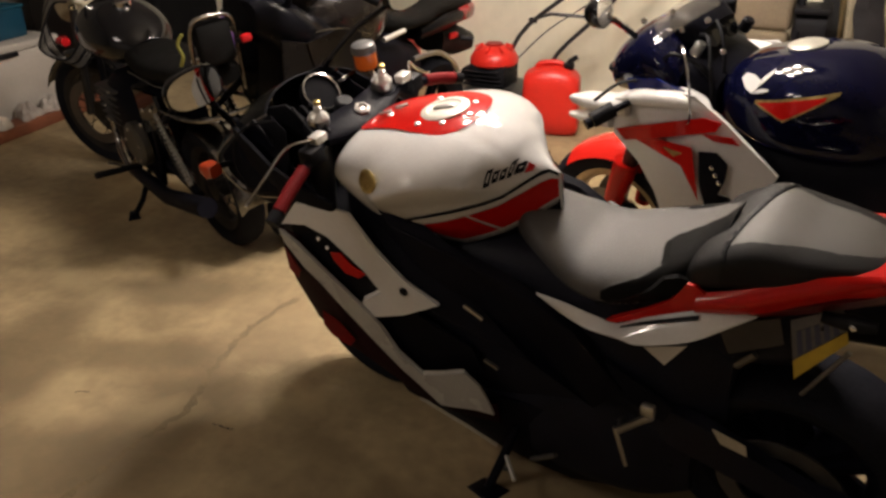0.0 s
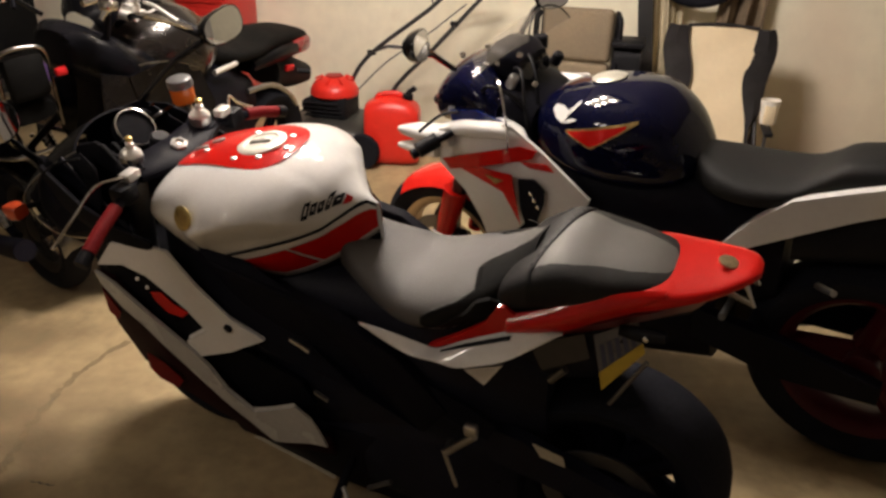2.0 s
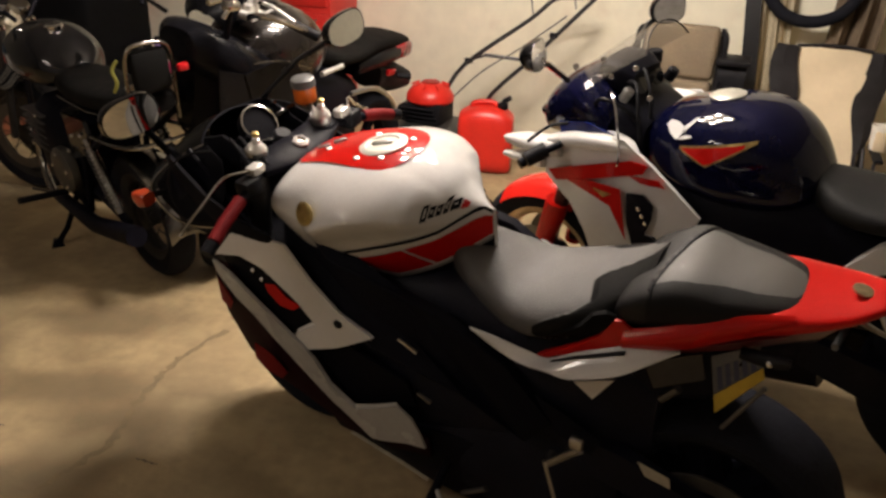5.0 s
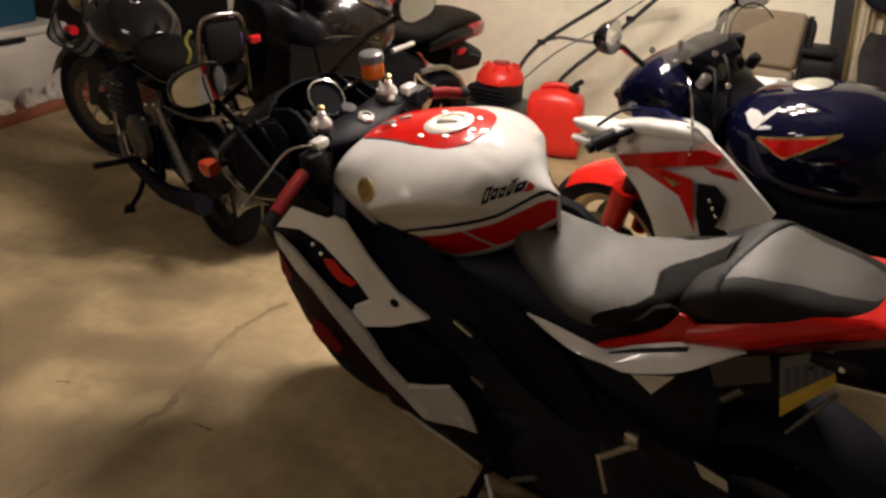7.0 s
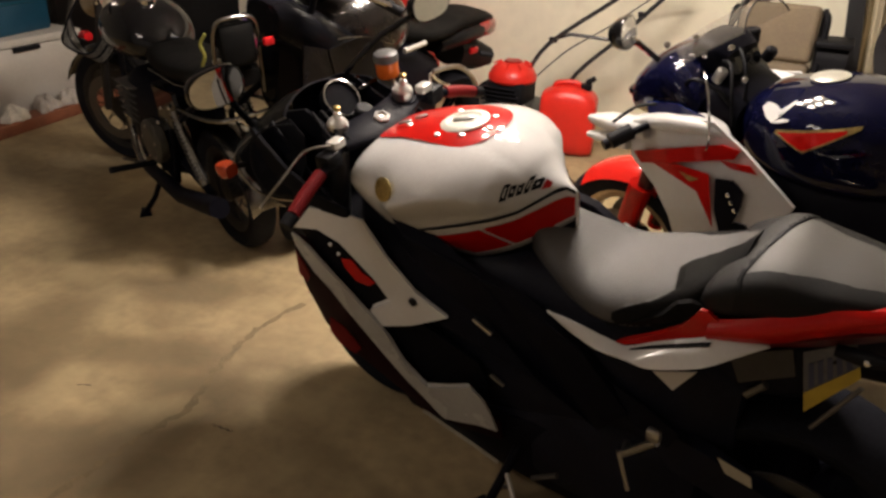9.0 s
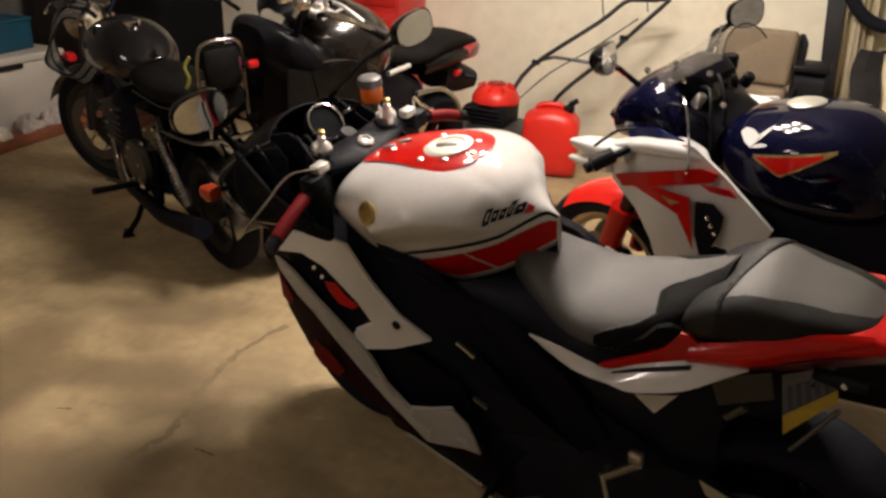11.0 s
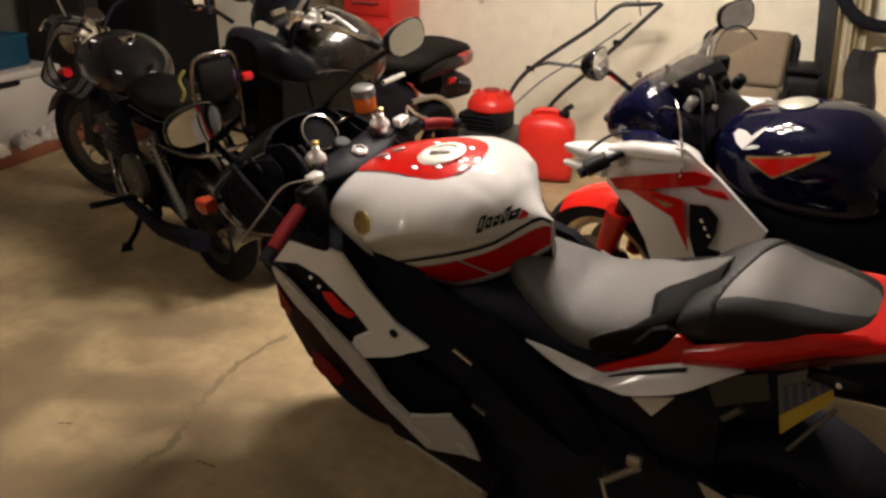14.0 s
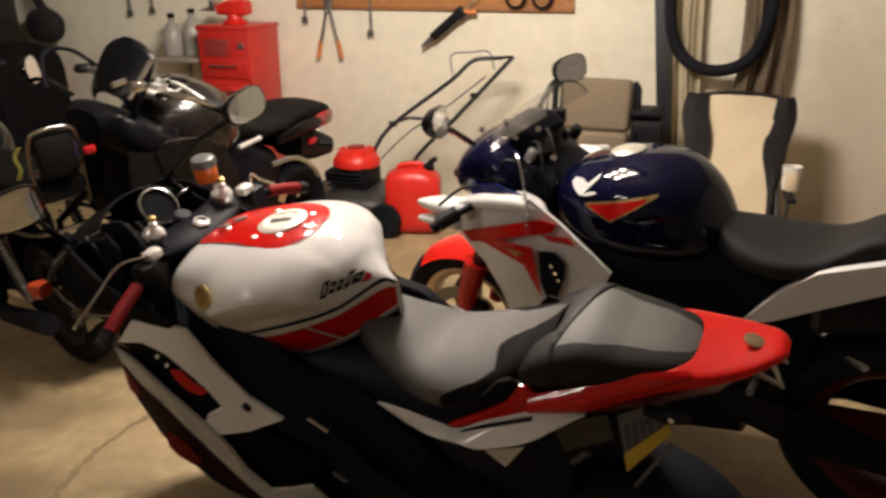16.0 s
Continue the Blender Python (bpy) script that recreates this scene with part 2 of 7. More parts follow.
def plate(outline, thick, bm=None, bulge=0.0, bevel=0.004):
    """A solid panel from an outline of 3D points (flat or gently bent), thickened along its mean normal and domed by bulge."""
    bm = bm or bmesh.new()
    pts = [Vector(p) for p in outline]
    c = sum(pts, Vector()) / len(pts)
    nrm = Vector()
    for a, b in zip(pts, pts[1:] + pts[:1]):
        nrm += (a - c).cross(b - c)
    nrm.normalize()
    front, back, inner = [], [], []
    for p in pts:
        d = (c - p)
        edge = d.normalized() * min(bevel * 2, d.length * 0.3)
        front.append(bm.verts.new(p + nrm * (thick / 2 - bevel) + edge * 0))
        inner.append(bm.verts.new(p + nrm * thick / 2 + edge))
        back.append(bm.verts.new(p - nrm * thick / 2))
    k = len(pts)
    for i in range(k):
        j = (i + 1) % k
        bm.faces.new((back[i], back[j], front[j], front[i]))
        bm.faces.new((front[i], front[j], inner[j], inner[i]))
    f1 = bm.faces.new(inner)
    f2 = bm.faces.new(back[::-1])
    if bulge:
        got = bmesh.ops.triangulate(bm, faces=[f1])
        mid = []
        bmesh.ops.subdivide_edges(bm, edges=[e for e in {e for f in got["faces"] for e in f.edges} if all(f in got["faces"] for f in e.link_faces)], cuts=2, use_grid_fill=True)
        for v in bm.verts:
            if v not in front and v not in back and v not in inner:
                v.co += nrm * bulge
    else:
        bmesh.ops.triangulate(bm, faces=[f1])
    bmesh.ops.triangulate(bm, faces=[f2])
    return bm


def ring_wheel(parent, r, width, tyre_mat, rim_mat, centre, spokes=3, spin=0.0, disc=True, wire=False, rim_r=None, steer=0.0, fat=0.019):
    """A motorcycle wheel at centre, its axle along y: tyre, rim, spokes, hub, brake disc."""
    rim_r = rim_r or r * 0.70
    base = Matrix.Translation(centre) @ pose(0, 0, 0, 0, 0, steer) @ pose(0, 0, 0, -90, 0, 0)
    w = width / 2
    th = r - rim_r
    prof = [(rim_r, -w * 0.72), (rim_r + th * 0.35, -w * 0.97), (rim_r + th * 0.62, -w), (r - th * 0.13, -w * 0.72), (r - th * 0.03, -w * 0.38), (r, 0),
            (r - th * 0.03, w * 0.38), (r - th * 0.13, w * 0.72), (rim_r + th * 0.62, w), (rim_r + th * 0.35, w * 0.97), (rim_r, w * 0.72), (rim_r - 0.004, 0)]
    bm = bmesh.new()
    n = 48
    rings = [[bm.verts.new(base @ Vector((a * math.cos(2 * math.pi * k / n), a * math.sin(2 * math.pi * k / n), h))) for k in range(n)] for a, h in prof]
    for a, b in zip(rings, rings[1:] + rings[:1]):
        for k in range(n):
            bm.faces.new((a[k], a[(k + 1) % n], b[(k + 1) % n], b[k]))
    wheel = part("wheel", bm, tyre_mat, parent, "black rubber tyre")
    prof = [(rim_r + 0.006, -w * 0.74), (rim_r + 0.006, -w * 0.62), (rim_r - 0.022, -w * 0.4), (rim_r - 0.026, 0), (rim_r - 0.022, w * 0.4), (rim_r + 0.006, w * 0.62),
            (rim_r + 0.006, w * 0.74), (rim_r - 0.008, w * 0.7), (rim_r - 0.032, w * 0.42), (rim_r - 0.036, 0), (rim_r - 0.032, -w * 0.42), (rim_r - 0.008, -w * 0.7)]
    bm = bmesh.new()
    rings = [[bm.verts.new(base @ Vector((a * math.cos(2 * math.pi * k / n), a * math.sin(2 * math.pi * k / n), h))) for k in range(n)] for a, h in prof]
    for a, b in zip(rings, rings[1:] + rings[:1]):
        for k in range(n):
            bm.faces.new((a[k], a[(k + 1) % n], b[(k + 1) % n], b[k]))
    part("rim", bm, rim_mat, wheel, "metal wheel rim")
    part("hub", lathe([(0.03, -w * 0.9), (0.05, -w * 0.8), (0.045, 0), (0.05, w * 0.8), (0.03, w * 0.9)], 20, base), rim_mat, wheel)
    if wire:
        for k in range(24):
            a = 2 * math.pi * k / 24
            b = a + (0.5 if k % 2 else -0.5)
            s = w * 0.7 * (1 if k % 4 < 2 else -1)
            part("spoke", tube([base @ Vector((0.045 * math.cos(a), 0.045 * math.sin(a), s)), base @ Vector((rim_r * math.cos(b), rim_r * math.sin(b), 0))], 0.0022, 5), STEEL if rim_mat == STEEL else rim_mat, wheel)
    else:
        for k in range(spokes):
            a = 2 * math.pi * k / spokes + spin
            for off in (-0.18, 0.18):
                p0 = base @ Vector((0.03 * math.cos(a + off), 0.03 * math.sin(a + off), 0))
                p1 = base @ Vector((rim_r * 0.95 * math.cos(a + off * 0.8), rim_r * 0.95 * math.sin(a + off * 0.8), 0))
                part("spoke", tube([p0, p1], fat, 8, r_end=fat * 0.7), rim_mat, wheel)
    if disc:
        for s in (-1, 1):
            bm = bmesh.new()
            z = s * (w + 0.012)
            ro, ri = rim_r * 0.72, rim_r * 0.5
            prof = [(ro, z - 0.003), (ro, z + 0.003), (ri, z + 0.003), (ri, z - 0.003)]
            rings = [[bm.verts.new(base @ Vector((a * math.cos(2 * math.pi * k / n), a * math.sin(2 * math.pi * k / n), h))) for k in range(n)] for a, h in prof]
            for a, b in zip(rings, rings[1:] + rings[:1]):
                for k in range(n):
                    bm.faces.new((a[k], a[(k + 1) % n], b[(k + 1) % n], b[k]))
            part("brake_disc", bm, DISC, wheel, "steel brake disc")
    return wheel


# ---- the garage ----
WALL_TURN = -25.0
ROOM = pose(0.914, 5.045, 0, 0, 0, WALL_TURN)


def room(u, d, z, rz=0.0):
    """A pose at u along the back wall, d metres in front of it."""
    return ROOM @ pose(u, -d, z, 0, 0, rz)


def slab(name, centre, size, material, label, m=ROOM, cuts=0):
    bm = bmesh.new()
    made = bmesh.ops.create_cube(bm, size=1.0)["verts"]
    for v in made:
        v.co = Vector((v.co.x * size[0], v.co.y * size[1], v.co.z * size[2])) + Vector(centre)
    ob = part(name, bm, material, None, smooth=False)
    ob.matrix_world = m
    return tagged(ob, label, name.split("_")[0], kind="structure")


FLOOR = slab("floor", (0.2, -3.0, -0.05), (8.6, 8.0, 0.1), CONCRETE, "worn tan concrete floor with stains, cracks and painted-in shade")
slab("wall_north", (0.2, 0.1, 1.3), (8.6, 0.2, 2.6), PLASTER, "cream plaster garage wall with scuffs")
# These three walls close the room; their tones steer bounce and reflections.
slab("wall_west", (-4.0, -3.5, 1.3), (0.2, 7.0, 2.6), DIMWALL, "dark side wall toned to limit bounce light")
slab("wall_east", (4.4, -3.5, 1.3), (0.2, 7.0, 2.6), BOUNCEWALL, "unseen grey side wall toned to bounce light")
slab("wall_south", (0.2, -7.1, 1.3), (8.6, 0.2, 2.6), BOUNCEWALL, "unseen grey rear wall toned to bounce light")
slab("ceiling", (0.2, -3.5, 2.66), (8.6, 7.4, 0.12), CEILING, "plain painted garage ceiling")


def floor_mark(name, points, width, material, seed):
    """An uneven dark line on the floor through the given places."""
    rnd = random.Random(seed)
    line = []
    for p, q in zip(points, points[1:]):
        p, q = Vector((*p, 0.0016)), Vector((*q, 0.0016))
        for k in range(6):
            side = (q - p).cross(Vector((0, 0, 1))).normalized()
            line.append((p.lerp(q, k / 6) + side * rnd.uniform(-0.25, 0.25) * width, side * width * rnd.uniform(0.12, 0.6)))
    bm = bmesh.new()
    rows = [(bm.verts.new(c - w), bm.verts.new(c + w)) for c, w in line]
    for a, b in zip(rows, rows[1:]):
        bm.faces.new((a[0], a[1], b[1], b[0]))
    ob = part(name, bm, material, FLOOR)
    ob.matrix_parent_inverse = FLOOR.matrix_world.inverted()
    return ob


CRACKDIRT = mat("dirt in a crack", (0.20, 0.148, 0.082), 0.9, vary=0.25, scale=20, bump=0.5, bump_scale=60)
GRIME = mat("dark oily grime", (0.08, 0.06, 0.04), 0.7, vary=0.3, scale=20)
floor_mark("crack", [(-1.02, 1.49), (-0.944, 1.618), (-0.90, 1.70), (-0.858, 1.781), (-0.782, 1.886), (-0.765, 1.99), (-0.759, 2.087), (-0.727, 2.234), (-0.70, 2.32), (-0.653, 2.401), (-0.546, 2.569)], 0.030, CRACKDIRT, 1)
floor_mark("spill", [(-1.15, 1.985), (-1.13, 1.99), (-1.10, 1.985)], 0.008, GRIME, 3)
floor_mark("spill", [(-0.69, 1.825), (-0.67, 1.818), (-0.63, 1.80), (-0.62, 1.80)], 0.007, GRIME, 4)


# ---- motorcycles: x ahead from the rear axle, y to the machine's left, z up ----
def superellipse(section, y=None, z=None, power=2.6):
    """On the skin of a loft section: the top z at y, or the side y at z."""
    x, lo, hi, w = section[:4]
    waist = section[5] if len(section) > 5 else 0.5
    zc = lo + (hi - lo) * waist
    if z is None:
        return zc + (hi - zc) * max(0.0, 1 - abs(y / w) ** power) ** (1 / power)
    h = (hi - zc) if z > zc else (zc - lo)
    if z < zc and len(section) > 6:
        power = section[6]
    return w * max(0.0, 1 - abs((z - zc) / h) ** power) ** (1 / power)


def section_at(sections, x):
    for a, b in zip(sections, sections[1:]):
        if (a[0] - x) * (b[0] - x) <= 0 and a[0] != b[0]:
            t = (x - a[0]) / (b[0] - a[0])
            return tuple(p + (q - p) * t for p, q in zip(a, b))
    return sections[0] if abs(sections[0][0] - x) < abs(sections[-1][0] - x) else sections[-1]


def grid_mesh(points, bm=None, thick=None):
    """A sheet from rows of points; thick (a vector) makes it solid."""
    bm = bm or bmesh.new()
    rows = [[bm.verts.new(p) for p in row] for row in points]
    for a, b in zip(rows, rows[1:]):
        for k in range(len(a) - 1):
            bm.faces.new((a[k], a[k + 1], b[k + 1], b[k]))
    if thick is not None:
        bm.normal_update()
        bmesh.ops.solidify(bm, geom=list(bm.faces), thickness=thick)
    return bm


def side_decal(name, sections, xs, low, high, material, parent, side=1, power=2.6, lift=0.003, rows=6, label=""):
    """A painted band that follows the flank of a loft between two lines z = low(x) and z = high(x)."""
    pts = []
    for i in range(len(xs)):
        x = xs[i]
        s = section_at(sections, x)
        pts.append([])
        for k in range(rows):
            z = low(x) + (high(x) - low(x)) * k / (rows - 1)
            y = superellipse(s, z=min(max(z, s[1] + 0.004), s[2] - 0.004), power=power)
            pts[-1].append((x, side * (y + lift), z))
    return part(name, grid_mesh(pts), material, parent, label)


def top_decal(name, sections, centre, radius, material, parent, power=2.6, lift=0.003, inner=None, n=48, rings=5, label=""):
    """A painted patch on top of a loft: radius(angle) from the centre in plan; inner leaves a hole."""
    pts = []
    for i in range(n + 1):
        a = 2 * math.pi * i / n
        ro, ri = radius(a), (inner(a) if inner else 0.0)
        pts.append([])
        for k in range(rings):
            r = ri + (ro - ri) * k / (rings - 1)
            x, y = centre[0] + r * math.cos(a), centre[1] + r * math.sin(a)
            s = section_at(sections, x)
            y = max(-s[3] * 0.93, min(s[3] * 0.93, y))
            pts[-1].append((x, y, superellipse(s, y=y, power=power) + lift))
    return part(name, grid_mesh(pts), material, parent, label)


def mirrored(points):
    return [(x, -y, z) for x, y, z in points]


def both_sides(name, outline, thick, material, parent, bulge=0.0, label="", sides=(1, -1)):
    for s in sides:
        part(name, plate(outline if s > 0 else mirrored(outline), thick, bulge=bulge), material, parent, label)


def oval_mirror(parent, centre, facing, w, h, shell_mat, glass_mat, foot, stalk_mat, name="mirror"):
    """A rear-view mirror: rounded shell, glass, stalk."""
    f = Vector(facing).normalized()
    side = Vector((0, 0, 1)).cross(f).normalized()
    up = f.cross(side)
    m = Matrix((side, up, f)).transposed().to_4x4()
    m.translation = Vector(centre)
    n = 28

    def outline(k, grow):
        a = 2 * math.pi * k / n
        c, s = math.cos(a), math.sin(a)
        return math.copysign(abs(c) ** 0.75, c) * w / 2 * grow, math.copysign(abs(s) ** 0.75, s) * h / 2 * grow * (1 + 0.12 * c)

    bm = bmesh.new()
    rings = []
    for grow, z in ((0.985, 0.004), (1.02, 0.003), (1.03, -0.006), (0.9, -0.025), (0.55, -0.042)):
        rings.append([bm.verts.new(m @ Vector((*outline(k, grow), z))) for k in range(n)])
    for a, b in zip(rings, rings[1:]):
        for k in range(n):
            bm.faces.new((a[k], a[(k + 1) % n], b[(k + 1) % n], b[k]))
    bm.faces.new(rings[-1])
    shell = part(name, bm, shell_mat, parent)
    bm = bmesh.new()
    c = bm.verts.new(m @ Vector((0, 0, 0.0046)))
    ring = [bm.verts.new(m @ Vector((*outline(k, 0.95), 0.004))) for k in range(n)]
    for k in range(n):
        bm.faces.new((c, ring[k], ring[(k + 1) % n]))
    part("mirror_glass", bm, glass_mat, shell, "reflecting mirror glass")
    back = m @ Vector((0, -h * 0.2, -0.035))
    mid = (back + Vector(foot)) / 2 + Vector((0, 0, 0.02))
    part("stalk", tube([back, mid, foot], 0.009, 8), stalk_mat, shell)
    return shell


TANK = smooth_sections([(1.10, 0.76, 0.882, 0.13, 0, 0.6, 1.5), (1.06, 0.70, 0.917, 0.170, 0, 0.69, 1.5), (0.97, 0.62, 0.952, 0.192, 0, 0.70, 1.5), (0.86, 0.58, 0.976, 0.198, 0, 0.735, 1.5),
                        (0.78, 0.56, 0.976, 0.182, 0, 0.78, 1.5), (0.72, 0.565, 0.961, 0.150, 0, 0.78, 1.5), (0.67, 0.585, 0.938, 0.112, 0, 0.79, 1.5), (0.642, 0.62, 0.913, 0.080, 0, 0.78, 1.5),
                        (0.612, 0.66, 0.892, 0.048, 0, 0.75, 1.5), (0.572, 0.74, 0.872, 0.007, 0, 0.7, 1.5)], 5)
TANK_POWER = 2.1


def along(*knots):
    """A line through (x, z) knots, x falling."""
    def at(x):
        if x >= knots[0][0]:
            return knots[0][1]
        for p, q in zip(knots, knots[1:]):
            if x >= q[0]:
                return p[1] + (q[1] - p[1]) * (x - p[0]) / (q[0] - p[0])
        return knots[-1][1]
    return at


tank_low = along((1.06, 0.795), (1.0, 0.780), (0.938, 0.761), (0.867, 0.761), (0.825, 0.755), (0.791, 0.742), (0.75, 0.731), (0.708, 0.744), (0.675, 0.756), (0.627, 0.775), (0.60, 0.795), (0.572, 0.812))
tank_pin = along((0.90, 0.771), (0.884, 0.777), (0.836, 0.799), (0.78, 0.819), (0.733, 0.831), (0.692, 0.840), (0.655, 0.851), (0.626, 0.867), (0.606, 0.877), (0.59, 0.880), (0.572, 0.870))
tank_band = along((0.85, 0.771), (0.823, 0.780), (0.737, 0.808), (0.665, 0.830), (0.624, 0.849), (0.602, 0.860), (0.585, 0.864), (0.572, 0.860))
tank_split = along((0.745, 0.832), (0.727, 0.815), (0.678, 0.77), (0.66, 0.752))
tank_crease = along((0.974, 0.826), (0.913, 0.856), (0.874, 0.879), (0.817, 0.903), (0.748, 0.912), (0.702, 0.896), (0.67, 0.873))
oval_width = along((1.075, 0.0), (1.06, 0.055), (1.04, 0.072), (0.972, 0.083), (0.913, 0.093), (0.872, 0.102), (0.82, 0.104), (0.795, 0.097), (0.775, 0.08), (0.762, 0.055), (0.755, 0.025), (0.753, 0.0))


def tank_swell(p):
    """How far the flank stands out along its crease."""
    d = p.z - tank_crease(p.x)
    fade = min(1.0, max(0.0, (0.96 - p.x) / 0.05)) * min(1.0, max(0.0, (p.x - 0.645) / 0.05))
    if abs(p.y) < 0.07 or p.z < 0.76:
        return 0.0
    below = max(0.02, min(0.065, tank_crease(p.x) - tank_pin(p.x) - 0.012))
    return math.copysign(0.036 * fade * min(1.0, below / 0.05) * max(0.0, 1 - (d / 0.09 if d > 0 else -d / below)), p.y)


def stud(name, at, axis, r, length, material, parent, label="", n=14):
    a = Vector(axis).normalized()
    m = a.to_track_quat("Z", "Y").to_matrix().to_4x4()
    m.translation = Vector(at)
    return part(name, lathe([(r * 0.7, 0), (r, length * 0.12), (r, length * 0.8), (r * 0.75, length)], n, m), material, parent, label)


def white_red_bike(m):
    b = thing("sport_motorcycle", m, "white sport motorcycle with red stripes leaning on its stand", "motorcycle", "parked motorcycles")
    ring_wheel(b, 0.24, 0.115, RUBBER, FRAMEBLACK, (1.18, 0, 0.24), spokes=5, spin=0.3)
    ring_wheel(b, 0.268, 0.185, RUBBER, FRAMEBLACK, (0.035, 0, 0.268), spokes=5, disc=True, fat=0.05)
    # fuel tank with its paintwork
    bm = loft(TANK, 128, TANK_POWER)
    for v in bm.verts:
        v.co.y += tank_swell(v.co)
    tank = part("fuel_tank", bm, WHITE, b, "glossy white fuel tank")

    def ring(a):
        lo, hi = 0.05, 0.25
        for _ in range(24):
            r = (lo + hi) / 2
            lo, hi = (r, hi) if abs(r * math.sin(a)) < oval_width(0.85 + r * math.cos(a)) else (lo, r)
        return lo
    top_decal("red_oval", TANK, (0.85, 0.0), ring, RED, tank, power=TANK_POWER, inner=lambda a: 0.05, n=72, rings=7, label="red painted oval round the filler")
    part("filler_cap", lathe([(0.056, -0.006), (0.058, 0.004), (0.053, 0.008), (0.040, 0.009), (0.037, 0.006), (0.02, 0.006), (0.0, 0.007)], 36,
                             pose(0.848, 0.004, 0.972, 0, 9, 0)), mat("brushed cap", (0.80, 0.77, 0.68), 0.42, metal=0.35, vary=0.1, scale=40), tank, "brushed silver filler cap")
    # Studs coloured pale so they read as glints round the filler.
    for x, y in ((0.795, -0.04), (0.778, 0.012), (0.815, 0.062), (0.872, 0.075), (0.89, -0.04), (0.985, 0.03)):
        stud("tank_glint_stud", (x, y, superellipse(section_at(TANK, x), y=y, power=TANK_POWER) + 0.002), (-0.15, 0, 1), 0.0072, 0.004, mat("pale glint stud", (0.85, 0.84, 0.80), 0.25, metal=0.4, vary=0.05), tank, n=12)
    part("lock_flap", block((0.85, 0.003, 0.981), (0.05, 0.014, 0.004), 0.002, pose(0, 0, 0, 0, 9, 20)), STEEL, tank)
    for k in range(7):
        a = k * 2 * math.pi / 7
        stud("cap_bolt", (0.85 + 0.047 * math.cos(a), 0.047 * math.sin(a), 0.976 - 0.155 * 0.055 * math.cos(a)), (0, 0, 1), 0.004, 0.004, STEEL, tank, n=8)
    for off in (0.0, 0.022):
        part("tank_badge", block((1.0 - off, 0.028 - off * 1.5, 0.953 + off * 0.2), (0.03, 0.012, 0.004), 0.001, pose(0, 0, 0, 0, 8, 40)), STEEL, tank)
    xs = [0.895 - 0.0025 * i for i in range(130)]
    for s in (1, -1):
        side_decal("dark_flank", TANK, [1.07 - 0.006 * i for i in range(84)], lambda x: section_at(TANK, x)[1] + 0.01, tank_low, FRAMEBLACK, tank, s, TANK_POWER, lift=0.002, rows=6)
        side_decal("dark_pinstripe", TANK, xs, lambda x: tank_pin(x) - 0.004, lambda x: tank_pin(x) + 0.004, DARK, tank, s, TANK_POWER, lift=0.0035, rows=2)
        side_decal("red_stripe", TANK, [x for x in xs if 0.66 < x < 0.845], lambda x: tank_low(x) + 0.006, lambda x: max(tank_low(x) + 0.0062, min(tank_band(x), tank_split(x) - 0.004)), RED, tank, s, TANK_POWER, label="red block stripe")
        side_decal("red_stripe", TANK, [x for x in xs if x < 0.745], lambda x: max(tank_low(x) + 0.006, tank_split(x) + 0.004), lambda x: max(tank_band(x), tank_low(x) + 0.0062, tank_split(x) + 0.0042), RED, tank, s, TANK_POWER, label="red block stripe")
        side_decal("grey_rim", TANK, [0.85 - 0.003 * i for i in range(93)], lambda x: tank_low(x) - 0.007, lambda x: tank_low(x) - 0.001, PEARLGREY, tank, s, TANK_POWER, lift=0.003, rows=2)
    part("tank_emblem", lathe([(0.0, 0), (0.026, 0), (0.027, 0.004), (0.02, 0.006), (0.019, 0.004), (0.0, 0.005)], 24,
                              Matrix.Translation((0.921, 0.214, 0.894)) @ Vector((0.22, 0.92, 0.36)).to_track_quat("Z", "Y").to_matrix().to_4x4()), GOLD, tank, "round gold badge")
    for x0, x1, low, high in ((0.681, 0.673, 0.885, 0.914), (0.671, 0.663, 0.889, 0.909), (0.661, 0.654, 0.889, 0.907), (0.652, 0.646, 0.888, 0.912), (0.644, 0.631, 0.889, 0.904)):
        bar = side_decal("word_bar", TANK, [x0 + (x1 - x0) * k / 3 for k in range(4)], lambda x: low, lambda x: min(high, section_at(TANK, x)[2] - 0.002), DARK, tank, 1, TANK_POWER, lift=0.0035, rows=6)
        gap = side_decal("word_gap", TANK, [x0 + (x1 - x0) * k for k in (0.35, 0.65)], lambda x: low + 0.008, lambda x: min(high, section_at(TANK, x)[2] - 0.002) - 0.005, WHITE, tank, 1, TANK_POWER, lift=0.0045, rows=3)
        for v in list(bar.data.vertices) + list(gap.data.vertices):
            v.co.y += tank_swell(v.co)
    side_decal("word_swoosh", TANK, [0.629, 0.625, 0.621, 0.617], lambda x: 0.886, lambda x: section_at(TANK, x)[2] - 0.002, REDLENS, tank, 1, TANK_POWER, lift=0.0035, rows=4)
    # rider seat
    bm = loft(smooth_sections([(0.66, 0.69, 0.84, 0.06), (0.61, 0.68, 0.80, 0.09), (0.54, 0.66, 0.768, 0.122), (0.47, 0.645, 0.75, 0.142), (0.39, 0.655, 0.768, 0.153), (0.31, 0.69, 0.80, 0.145), (0.25, 0.735, 0.832, 0.12), (0.20, 0.79, 0.872, 0.07)], 22), 128, 2.4)
    wing_front = along((0.16, 0.46), (0.15, 0.412), (0.133, 0.338), (0.111, 0.306), (0.08, 0.314), (0.05, 0.323), (0.03, 0.312), (0.015, 0.28), (0.0, 0.225), (-0.03, 0.205), (-0.075, 0.205), (-0.08, 0.31), (-0.15, 0.40))
    for f in bm.faces:
        c = f.calc_center_median()
        f.material_index = 1 if c.x < wing_front(c.y) else 0
